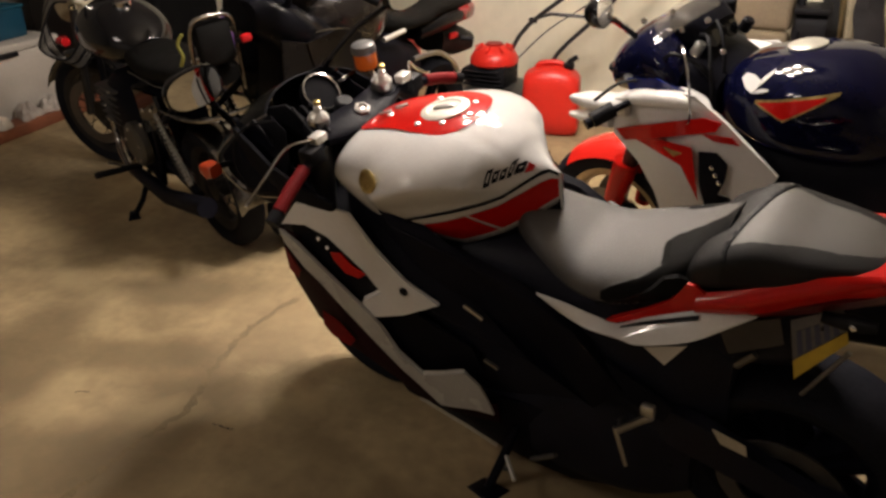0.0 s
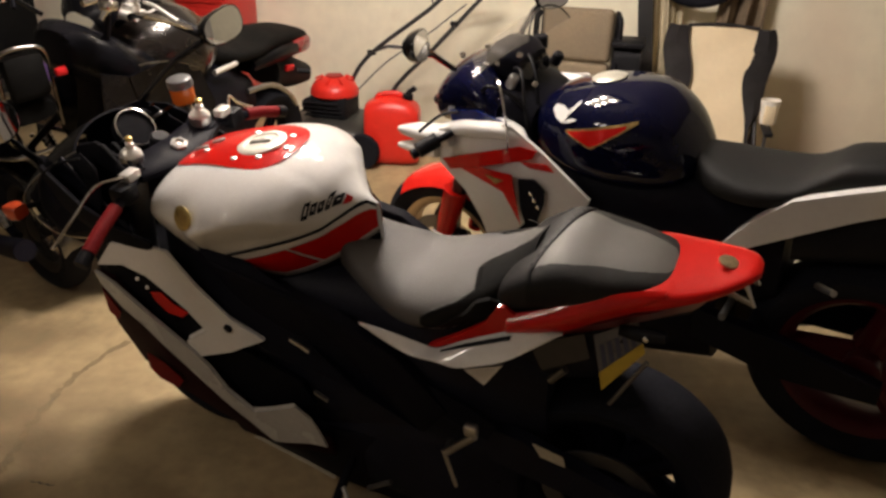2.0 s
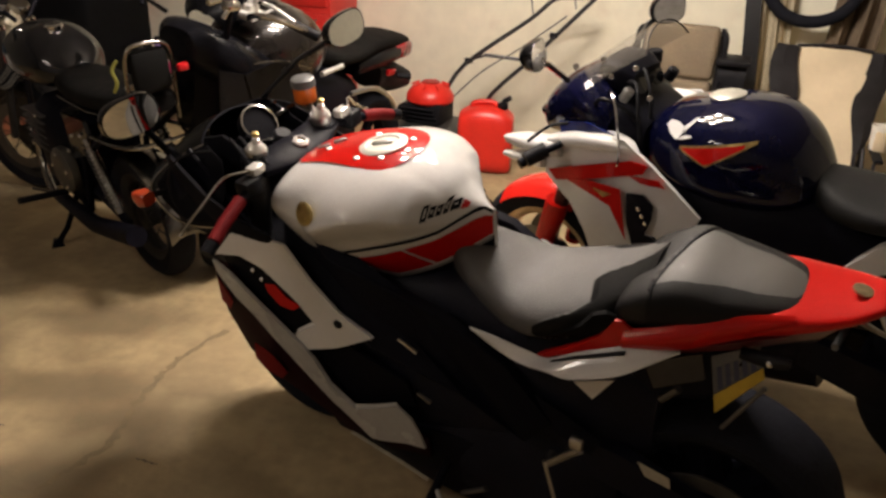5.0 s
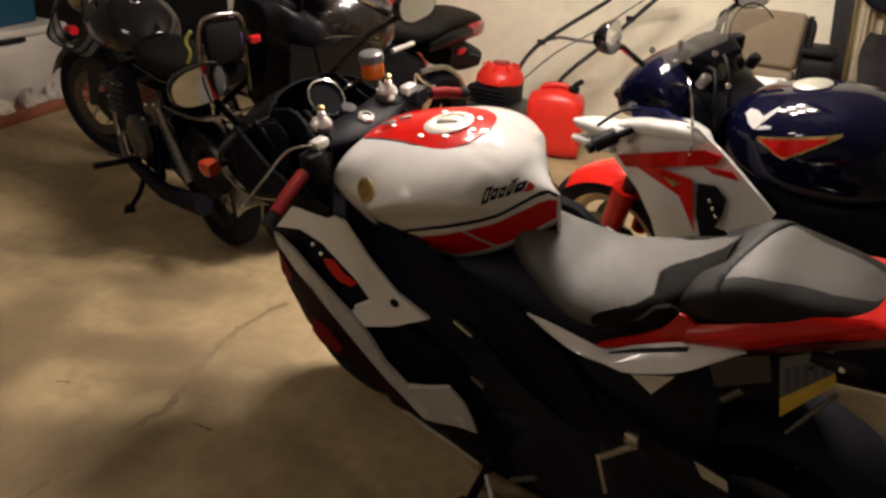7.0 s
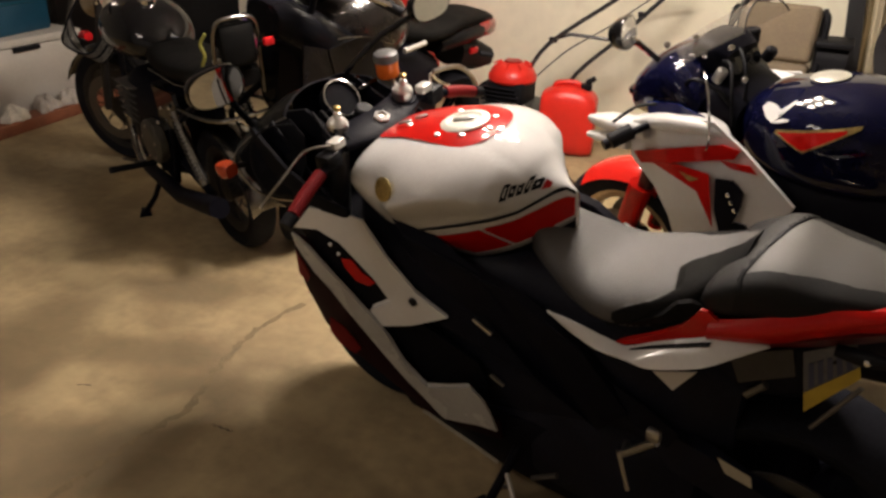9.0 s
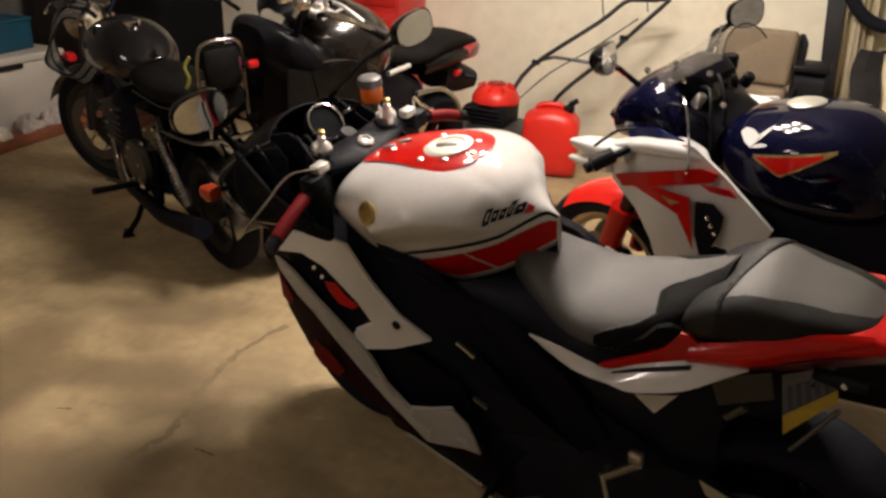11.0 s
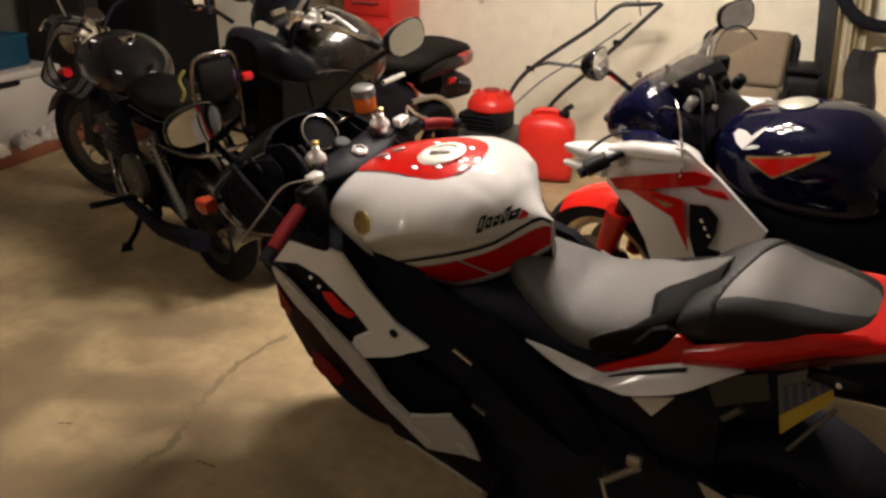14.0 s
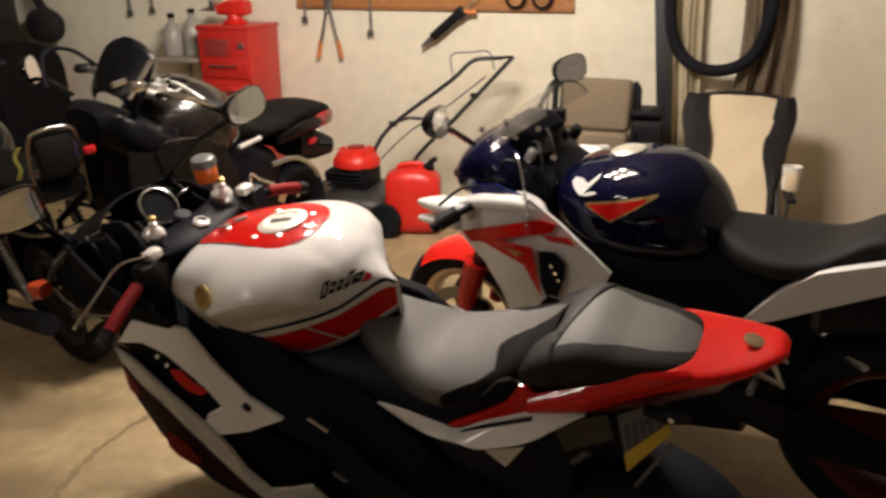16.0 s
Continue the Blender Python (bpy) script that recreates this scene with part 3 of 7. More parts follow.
    for v in bm.verts:
        inside = wing_front(v.co.y) - v.co.x
        if inside > 0 and v.co.y > 0:
            v.co.z += 0.006 * min(1.0, inside / 0.012)
    part("rider_seat", bm, [GREYSEAT, DARKSEAT], b, "grey vinyl rider seat with a dark rear edge")
    both_sides("seat_side", [(0.43, 0.142, 0.675), (0.36, 0.15, 0.72), (0.31, 0.152, 0.76), (0.285, 0.15, 0.795), (0.262, 0.14, 0.80), (0.245, 0.13, 0.79), (0.25, 0.14, 0.765)], 0.012, DARKSEAT, b)
    # passenger seat, dark flanks and a dark strap
    PILLION = smooth_sections([(0.262, 0.755, 0.80, 0.115), (0.23, 0.755, 0.842, 0.136), (0.15, 0.772, 0.886, 0.136), (0.06, 0.79, 0.88, 0.124), (-0.01, 0.81, 0.874, 0.102), (-0.05, 0.83, 0.868, 0.082), (-0.075, 0.842, 0.862, 0.060)], 18)
    bm = loft(PILLION, 256, 3.2)
    grey_half = along((0.19, 0.102), (0.116, 0.092), (0.069, 0.075), (0.01, 0.066), (-0.024, 0.054), (-0.05, 0.042), (-0.06, 0.02), (-0.062, 0.0))
    strap_front = along((0.146, 0.250), (0.102, 0.250), (0.052, 0.239), (-0.039, 0.219), (-0.083, 0.186), (-0.14, 0.17))
    strap_back = along((0.136, 0.187), (0.106, 0.191), (0.032, 0.177), (-0.045, 0.156), (-0.088, 0.138), (-0.14, 0.12))
    for f in bm.faces:
        c = f.calc_center_median()
        if c.x > strap_back(c.y):
            f.material_index = 2 if c.x < strap_front(c.y) else 1
        else:
            f.material_index = 0 if abs(c.y) < grey_half(c.x) and c.z > 0.84 else 1
    for v in bm.verts:
        if strap_back(v.co.y) < v.co.x < strap_front(v.co.y) and v.co.z > 0.8:
            v.co.z += 0.004
    part("passenger_seat", bm, [mat("dark grey seat vinyl", (0.056, 0.052, 0.046), 0.5, vary=0.08, scale=14, bump=0.3, bump_scale=700), DARKVINYL, mat("charcoal strap vinyl", (0.013, 0.0125, 0.0125), 0.5, spec=0.2, bump=0.3, bump_scale=500)], b, "two-tone grey passenger seat")
    seam = [(strap_back(y) - 0.002, y) for y in [0.132 - 0.012 * k for k in range(22)]]
    part("seat_seam", tube([(x, y, superellipse(section_at(PILLION, x), y=y, power=3.2) + 0.001) for x, y in seam if abs(y) < section_at(PILLION, x)[3] * 0.97], 0.0028, 6), DARK, b)
    # tail
    part("tail_cowl", loft(smooth_sections([(0.15, 0.77, 0.80, 0.126), (0.06, 0.79, 0.842, 0.124), (-0.02, 0.812, 0.862, 0.117), (-0.08, 0.832, 0.868, 0.103), (-0.14, 0.852, 0.879, 0.08), (-0.19, 0.872, 0.892, 0.045), (-0.207, 0.878, 0.888, 0.02)], 5), 36, 3.8), RED, b, "glossy red tail cowl")
    part("tail_badge", lathe([(0, 0), (0.018, 0), (0.018, 0.003), (0.012, 0.004), (0, 0.003)], 18, pose(-0.148, 0.0, 0.886, 0, -12, 0)), mat("worn brass", (0.5, 0.42, 0.25), 0.3, metal=0.8, vary=0.3, scale=90), b, "small round badge")
    wedge = [(0.405, 0.146, 0.640), (0.324, 0.151, 0.700), (0.272, 0.148, 0.742), (0.243, 0.143, 0.788), (0.228, 0.144, 0.790), (0.205, 0.142, 0.770), (0.205, 0.140, 0.728), (0.30, 0.148, 0.690), (0.385, 0.150, 0.645)]
    band_top = curve_points([(0.225, 0.140, 0.770), (0.147, 0.134, 0.800), (0.044, 0.118, 0.846), (-0.013, 0.108, 0.864), (-0.06, 0.094, 0.868)], 6)
    band_low = curve_points([(0.225, 0.146, 0.724), (0.12, 0.134, 0.752), (0.054, 0.118, 0.782), (-0.02, 0.103, 0.818), (-0.06, 0.088, 0.842)], 6)
    for s in (1, -1):
        side, drop = Vector((1, s if s > 0 else -0.85, 1)), Vector((0, 0, 0.0 if s > 0 else -0.03))
        cover = part("side_cover", grid_mesh([[(p.lerp(q, v) + Vector((0, 0.016 * math.sin(math.pi * v), 0.004 * math.sin(math.pi * v)))) * side + drop for v in [k / 12 for k in range(13)]] for p, q in zip(band_top, band_low)], thick=0.004), RED, b, "glossy red side cover")
        part("cover_wedge", plate([Vector(p) * side + drop for p in wedge], 0.012, bulge=0.003), RED, cover)
    # Red is painted darker below the tail, standing in for its shaded side.
    both_sides("tail_underside", [(0.21, 0.138, 0.716), (0.054, 0.112, 0.78), (-0.04, 0.095, 0.82), (-0.14, 0.055, 0.858), (-0.10, 0.045, 0.80), (0.03, 0.07, 0.745), (0.2, 0.11, 0.69)], 0.012, mat("red darkened for shade", (0.10, 0.006, 0.008), 0.3), b)
    edge_top = curve_points([(0.547, 0.180, 0.690), (0.478, 0.172, 0.674), (0.415, 0.163, 0.657), (0.377, 0.158, 0.650), (0.319, 0.156, 0.686), (0.265, 0.152, 0.714), (0.213, 0.146, 0.736), (0.163, 0.138, 0.742), (0.118, 0.128, 0.743)], 4)
    edge_low = curve_points([(0.540, 0.182, 0.684), (0.501, 0.181, 0.658), (0.434, 0.188, 0.640), (0.380, 0.197, 0.651), (0.345, 0.200, 0.650), (0.309, 0.198, 0.651), (0.221, 0.188, 0.687), (0.165, 0.160, 0.717), (0.118, 0.128, 0.739)], 4)
    for s in (1, -1):
        side = Vector((1, s, 1))
        skin = [[((p.lerp(q, v) + Vector((0, 0.003 * math.sin(math.pi * v ** 1.5), 0))) * side) for v in [k / 10 for k in range(11)]] for p, q in zip(edge_top, edge_low)]
        panel = part("subframe_cover", grid_mesh(skin, thick=0.004), PANELWHITE, b, "white side panel with a dark pinstripe")
        part("panel_pinstripe", grid_mesh([[((p.lerp(q, v) + Vector((0, 0.003 * math.sin(math.pi * v ** 1.5) + 0.005, 0))) * side) for v in (0.10, 0.17, 0.24)] for p, q in zip(edge_top, edge_low) if 0.205 < p.x < 0.365], thick=0.002), DARK, panel)
    both_sides("heel_guard", [(0.314, 0.168, 0.622), (0.231, 0.160, 0.652), (0.272, 0.165, 0.588)], 0.008, WHITE, b)
    part("inner_mudguard", loft(smooth_sections([(0.25, 0.52, 0.68, 0.085), (0.15, 0.545, 0.72, 0.09), (0.06, 0.565, 0.76, 0.075), (0.01, 0.62, 0.78, 0.045)], 4), 18, 3.0), ENGINEBLACK, b, "black inner mudguard over the rear tyre")
    part("subframe", loft(smooth_sections([(0.45, 0.55, 0.70, 0.10), (0.25, 0.62, 0.76, 0.115), (0.05, 0.72, 0.80, 0.085), (-0.10, 0.78, 0.84, 0.055)], 4), 16, 3.0), ENGINEBLACK, b)
    for s in (1, -1):
        part("tail_strut", tube([(-0.18, 0.03 * s, 0.878), (-0.204, 0.035 * s, 0.828), (-0.15, 0.03 * s, 0.845)], 0.006, 6), STEEL, b)
    part("undertail_panel", plate([(0.19, 0.115, 0.682), (0.085, 0.10, 0.728), (0.072, 0.10, 0.668), (0.165, 0.115, 0.618)], 0.008, bulge=0.003), mat("worn grey plastic", (0.035, 0.032, 0.03), 0.55, vary=0.2), b, "dull grey undertail panel")
    part("plate_bracket", tube([(0.15, 0.105, 0.585), (0.118, 0.105, 0.628)], 0.009, 8), DISC, b, "steel bracket")
    part("tail_signal", loft(smooth_sections([(0.02, 0.735, 0.755, 0.010, 0.085), (-0.03, 0.745, 0.775, 0.014, 0.10), (-0.07, 0.762, 0.782, 0.008, 0.11)], 4), 14), DARK, b, "small black turn signal")
    stud("signal_bolt", (-0.035, 0.112, 0.762), (0, 1, 0.4), 0.006, 0.004, CHROME, b, n=10)
    # number plate
    q = [Vector((0.070, 0.082, 0.715)), Vector((-0.008, 0.06, 0.756)), Vector((-0.028, 0.06, 0.680)), Vector((0.048, 0.082, 0.572))]
    pl = part("number_plate", plate(q, 0.003, bevel=0.001), mat("plate paint", (0.12, 0.125, 0.14), 0.4, vary=0.2, scale=30), b, "number plate with a blue and yellow field")
    nrm = (q[1] - q[0]).cross(q[3] - q[0]).normalized()
    if nrm.y < 0:
        nrm = -nrm
    at = lambda u, v: (q[0] * (1 - u) + q[1] * u) * (1 - v) + (q[3] * (1 - u) + q[2] * u) * v + nrm * 0.0035
    for sgn in (1, -1):
        off = nrm * (0.0 if sgn > 0 else -0.007)
        part("plate_field", plate([at(0.0, 0.66) + off, at(1, 0.66) + off, at(1, 0.98) + off, at(0.0, 0.98) + off], 0.0015, bevel=0.0005), mat("yellow field", (0.52, 0.37, 0.04), 0.4), pl)
        for k in range(5):
            u = 0.1 + 0.17 * k
            part("plate_bar", plate([at(u, 0.2) + off, at(u + 0.1, 0.2) + off, at(u + 0.1, 0.62) + off, at(u, 0.62) + off], 0.0015, bevel=0.0005), mat("plate ink", (0.05, 0.06, 0.12), 0.4), pl)
    part("plate_hanger", tube([(-0.02, 0.03, 0.81), (0.0, 0.05, 0.76), (0.02, 0.062, 0.70)], 0.011, 8), DARK, b)
    part("plate_light_bar", tube([(-0.034, 0.064, 0.66), (0.030, 0.084, 0.54)], 0.005, 8), DISC, b)
    # engine, frame, swingarm
    part("engine", loft(smooth_sections([(0.16, 0.36, 0.60, 0.10), (0.35, 0.30, 0.70, 0.15), (0.6, 0.24, 0.74, 0.175), (0.85, 0.24, 0.75, 0.18), (1.02, 0.36, 0.74, 0.15), (1.1, 0.5, 0.72, 0.10)], 4), 24, 3.2), ENGINEBLACK, b, "dark engine and frame")
    part("exhaust_box", loft(smooth_sections([(0.22, 0.13, 0.38, 0.13), (0.33, 0.075, 0.42, 0.165), (0.5, 0.06, 0.42, 0.175), (0.66, 0.08, 0.38, 0.165), (0.76, 0.12, 0.34, 0.14)], 4), 24, 4.0), ENGINEBLACK, b, "black exhaust box under the engine")
    both_sides("frame_spar", [(1.08, 0.10, 0.86), (1.04, 0.16, 0.74), (0.80, 0.20, 0.56), (0.55, 0.19, 0.50), (0.42, 0.165, 0.40), (0.36, 0.16, 0.48), (0.46, 0.175, 0.62), (0.62, 0.19, 0.72), (0.90, 0.185, 0.78)], 0.03, FRAMEBLACK, b, 0.006)
    both_sides("swingarm", [(0.42, 0.13, 0.46), (0.20, 0.14, 0.43), (-0.02, 0.135, 0.34), (-0.13, 0.135, 0.33), (-0.13, 0.135, 0.29), (0.05, 0.135, 0.28), (0.42, 0.13, 0.36)], 0.035, ENGINEBLACK, b, 0.004)
    part("chain_guard", plate([(0.17, 0.165, 0.452), (0.10, 0.165, 0.435), (0.095, 0.165, 0.405), (0.15, 0.165, 0.415)], 0.004), mat("bare guard", (0.42, 0.38, 0.29), 0.5), b, "pale chain guard edge")
    part("exhaust", loft(smooth_sections([(0.30, 0.22, 0.34, 0.07, -0.10), (0.10, 0.24, 0.38, 0.075, -0.17), (0.0, 0.27, 0.37, 0.05, -0.19)], 4), 18, 2.4), STEEL, b)
    for s in (1, -1):
        part("foot_peg", tube([(0.36, 0.17 * s, 0.38), (0.345, 0.215 * s, 0.405), (0.30, 0.22 * s, 0.46), (0.275, 0.222 * s, 0.488)], 0.009, 8), STEEL, b, "bare metal foot peg")
        part("peg_tip", block((0.282, 0.222 * s, 0.505), (0.03, 0.02, 0.03), 0.006), STEEL, b)
        part("peg_bracket", plate([(0.40, 0.17 * s, 0.55), (0.30, 0.165 * s, 0.50), (0.25, 0.165 * s, 0.47), (0.27, 0.165 * s, 0.42), (0.36, 0.17 * s, 0.46)], 0.008), STEEL if s < 0 else FRAMEBLACK, b)
    part("brake_pedal_link", tube([(0.585, 0.205, 0.155), (0.515, 0.205, 0.21)], 0.007, 8), DISC, b, "steel linkage rod")
    part("stand_spring", tube([(0.70, 0.20, 0.045), (0.655, 0.205, 0.075)], 0.006, 8), DISC, b)
    part("gear_lever", tube([(0.365, 0.20, 0.385), (0.352, 0.205, 0.34), (0.336, 0.21, 0.285)], 0.005, 8), STEEL, b)
    part("heat_shield_tab", tube([(0.718, 0.208, 0.612), (0.672, 0.208, 0.588)], 0.005, 6), STEEL, b)
    part("side_bolt_bar", tube([(0.683, 0.208, 0.460), (0.648, 0.208, 0.443)], 0.006, 6), DISC, b)
    part("side_stand", tube([(0.62, 0.10, 0.30), (0.66, 0.21, 0.14), (0.68, 0.275, 0.062)], 0.012, 10), FRAMEBLACK, b)
    part("stand_foot", plate([(0.73, 0.30, 0.064), (0.65, 0.32, 0.068), (0.63, 0.25, 0.053), (0.71, 0.245, 0.052)], 0.01), FRAMEBLACK, b)
    part("stand_tang", tube([(0.66, 0.21, 0.14), (0.60, 0.27, 0.135)], 0.006, 6), SILVER, b)
    # side fairing
    upper = [(1.25, 0.212, 0.693), (1.182, 0.208, 0.769), (1.084, 0.206, 0.783), (1.013, 0.208, 0.783), (0.948, 0.212, 0.703), (0.87, 0.216, 0.634), (0.783, 0.218, 0.596), (0.89, 0.224, 0.532), (0.998, 0.226, 0.486), (1.02, 0.224, 0.529), (0.95, 0.220, 0.577), (0.995, 0.217, 0.627), (1.093, 0.214, 0.698), (1.164, 0.212, 0.713)]
    both_sides("upper_fairing", upper, 0.012, PANELWHITE, b, 0.003, "white upper side fairing")
    for x, z in ((1.136, 0.673), (1.113, 0.653)):
        stud("fairing_clip", (x, 0.206, z), (-0.2, 0.8, 0.6), 0.006, 0.006, CHROME, b, n=10)
    both_sides("fairing_gap_panel", [(1.24, 0.195, 0.69), (1.12, 0.2, 0.70), (1.0, 0.205, 0.62), (0.93, 0.205, 0.56), (0.85, 0.20, 0.52), (0.72, 0.195, 0.47), (0.70, 0.19, 0.40), (0.84, 0.2, 0.34), (0.93, 0.2, 0.32), (1.0, 0.2, 0.38), (1.12, 0.2, 0.50), (1.20, 0.2, 0.60)],
               0.012, mat("satin black plastic", (0.005, 0.005, 0.007), 0.5, spec=0.04, vary=0.2), b, 0.0, "black fairing infill")
    both_sides("red_scallop", [(1.102, 0.210, 0.646), (1.068, 0.210, 0.654), (1.038, 0.211, 0.626), (0.998, 0.212, 0.612), (1.02, 0.213, 0.594), (1.063, 0.212, 0.594), (1.094, 0.211, 0.623)], 0.006, RED, b, 0.0, "small red flash")
    both_sides("lower_fairing", [(1.237, 0.235, 0.694), (1.194, 0.235, 0.670), (1.131, 0.235, 0.614), (1.075, 0.235, 0.570), (1.004, 0.235, 0.512), (0.966, 0.235, 0.474), (0.925, 0.235, 0.399), (0.860, 0.235, 0.353), (0.788, 0.235, 0.387), (0.727, 0.235, 0.422), (0.690, 0.235, 0.395), (0.672, 0.235, 0.358), (0.657, 0.235, 0.311),
                                 (0.706, 0.235, 0.304), (0.784, 0.235, 0.276), (0.819, 0.235, 0.266), (0.875, 0.235, 0.310), (0.924, 0.235, 0.344), (0.964, 0.235, 0.380), (1.011, 0.235, 0.425), (1.051, 0.235, 0.464), (1.098, 0.235, 0.510), (1.136, 0.235, 0.553), (1.185, 0.235, 0.594), (1.231, 0.235, 0.658)],
               0.010, mat("pearl grey paint", (0.38, 0.37, 0.35), 0.28, vary=0.05, coat=0.5), b, 0.002, "pearl white lower fairing edge")
    both_sides("inner_fairing", [(1.28, 0.2, 0.66), (1.284, 0.2, 0.60), (1.276, 0.2, 0.50), (1.229, 0.2, 0.385), (1.14, 0.2, 0.316), (1.048, 0.2, 0.277), (0.958, 0.2, 0.240), (0.906, 0.2, 0.212), (0.80, 0.19, 0.20), (0.68, 0.185, 0.22),
                                 (0.677, 0.195, 0.30), (0.806, 0.21, 0.30), (0.891, 0.215, 0.345), (0.987, 0.215, 0.43), (1.08, 0.215, 0.52), (1.15, 0.215, 0.59), (1.21, 0.21, 0.66)],
               0.012, mat("maroon plastic", (0.016, 0.003, 0.005), 0.55, spec=0.04, vary=0.2), b, 0.0, "dark maroon inner fairing")
    for flash in ([(1.179, 0.222, 0.437), (1.129, 0.222, 0.419), (1.083, 0.222, 0.370), (1.110, 0.222, 0.338), (1.168, 0.22, 0.352), (1.192, 0.22, 0.382)], [(1.262, 0.215, 0.620), (1.218, 0.222, 0.560), (1.238, 0.22, 0.529), (1.268, 0.215, 0.545)]):
        both_sides("inner_red_flash", flash, 0.006, DEEPRED, b)
    part("belly_pan", loft(smooth_sections([(0.55, 0.19, 0.27, 0.12), (0.7, 0.16, 0.3, 0.17), (0.88, 0.18, 0.3, 0.175), (1.0, 0.26, 0.33, 0.13)], 4), 20, 3.0), ENGINEBLACK, b, "black belly pan")
    both_sides("belly_skirt", [(1.02, 0.195, 0.30), (0.98, 0.18, 0.19), (0.927, 0.173, 0.173), (0.854, 0.173, 0.152), (0.783, 0.173, 0.134), (0.706, 0.172, 0.108), (0.60, 0.16, 0.080), (0.50, 0.15, 0.066), (0.40, 0.15, 0.105), (0.30, 0.14, 0.155), (0.25, 0.14, 0.26), (0.40, 0.16, 0.35), (0.66, 0.17, 0.30), (0.85, 0.19, 0.32)], 0.010, FRAMEBLACK, b, 0.0, "black belly skirt")
    for s in (1, -1):
        part("skirt_edge", tube(curve_points([(0.94, 0.181 * s, 0.178), (0.927, 0.179 * s, 0.174), (0.854, 0.178 * s, 0.153), (0.783, 0.178 * s, 0.135), (0.706, 0.177 * s, 0.109)], 4), 0.006, 8), mat("cream edge trim", (0.42, 0.37, 0.28), 0.5), b, "cream edge of the belly skirt")
    stud("fairing_bolt", (0.878, 0.221, 0.607), (0, 1, 0), 0.011, 0.006, DARK, b)
    # nose, screen and cockpit
    bm = bmesh.new()
    rows = []
    for x, w, lo, hi in ((1.10, 0.205, 0.66, 0.80), (1.18, 0.215, 0.66, 0.83), (1.27, 0.215, 0.66, 0.875), (1.36, 0.195, 0.67, 0.92), (1.43, 0.165, 0.69, 0.93), (1.49, 0.12, 0.71, 0.91), (1.53, 0.06, 0.74, 0.87)):
        rows.append([bm.verts.new((x - 0.05 * abs(math.cos(math.pi * k / 16)) ** 3, w * math.cos(math.pi * k / 16), hi - (hi - lo) * math.sin(math.pi * k / 16))) for k in range(17)])
    for a, c in zip(rows, rows[1:]):
        for k in range(16):
            bm.faces.new((a[k], a[k + 1], c[k + 1], c[k]))
    bm.normal_update()
    bmesh.ops.solidify(bm, geom=list(bm.faces), thickness=0.008)
    part("nose_fairing", bm, NIGHTPLASTIC, b, "black inner nose fairing")
    # Added black sheet covers the opening so the cockpit hollow reads dark.
    part("cockpit_dark_sheet", plate([(1.285, 0.125, 0.944), (1.335, 0.143, 0.919), (1.390, 0.168, 0.885), (1.426, 0.193, 0.842), (1.411, 0.198, 0.800), (1.37, 0.20, 0.770), (1.30, 0.205, 0.768), (1.21, 0.208, 0.80), (1.19, 0.185, 0.87), (1.21, 0.155, 0.93)], 0.006), NIGHTPLASTIC, b, "black sheet standing in for the dark cockpit hollow")
    for s in (1, -1):
        # Silver tube stands in for the highlight on the black rim.
        part("rim_glint", tube(curve_points([(1.20, 0.215 * s, 0.785), (1.30, 0.212 * s, 0.762), (1.374, 0.207 * s, 0.764), (1.417, 0.205 * s, 0.796), (1.432, 0.20 * s, 0.842), (1.392, 0.175 * s, 0.89), (1.335, 0.15 * s, 0.925), (1.285, 0.13 * s, 0.95)], 5), 0.0034, 6), DULLCHROME, b, "thin silver tube for the glint on the fairing rim")
        part("cockpit_panel", plate([(1.15, 0.20 * s, 0.72), (1.12, 0.19 * s, 0.80), (1.32, 0.15 * s, 0.94), (1.42, 0.18 * s, 0.84), (1.36, 0.2 * s, 0.75)], 0.008), FRAMEBLACK, b)
    pts = []
    for i in range(13):
        u = i / 12
        cx, cz, w, drop = 1.50 - 0.165 * u, 0.865 + 0.105 * u + 0.012 * math.sin(math.pi * u), 0.195 - 0.065 * u, 0.07 - 0.025 * u
        pts.append([(cx - 0.05 * (1 - math.cos(v)), w * math.sin(v) / math.sin(1.25), cz - drop * (1 - math.cos(v)) / (1 - math.cos(1.25))) for v in [-1.25 + 2.5 * k / 16 for k in range(17)]])
    # Second added sheet darkens the hollow inside the nose.
    part("nose_dark_sheet", plate([(1.363, 0.10, 0.933), (1.443, 0.10, 0.881), (1.50, 0.10, 0.83), (1.53, 0.10, 0.77), (1.525, 0.10, 0.71), (1.49, 0.10, 0.675), (1.421, 0.10, 0.675), (1.299, 0.10, 0.70), (1.207, 0.10, 0.80), (1.179, 0.10, 0.93), (1.25, 0.10, 0.965)], 0.01), NIGHTPLASTIC, b, "black sheet standing in for the dark nose hollow")
    part("windscreen", grid_mesh(pts, thick=0.003), clear("smoked screen", (0.002, 0.002, 0.002), 0.22, 0.9), b, "dark smoked windscreen")
    part("screen_edge", tube(pts[-1], 0.003, 6), FRAMEBLACK, b)
    for s in (1, -1):
        fx = 1.128 + 0.013 * s
        leg = part("fork_leg", tube([(fx, 0.106 * s, 0.955), (fx + 0.114, 0.106 * s, 0.33)], 0.026, 14), STEEL if s > 0 else STEEL, b)
        ax = Vector((-0.18, 0, 0.98))
        mm = ax.to_track_quat("Z", "Y").to_matrix().to_4x4()
        mm.translation = Vector((fx, 0.106 * s, 0.95))
        part("fork_cap", lathe([(0.024, 0), (0.024, 0.008), (0.021, 0.012), (0.012, 0.021), (0.010, 0.022), (0.009, 0.032), (0.005, 0.034)], 20, mm), SILVER, leg, "silver fork cap with brass adjuster")
        mm2 = mm.copy()
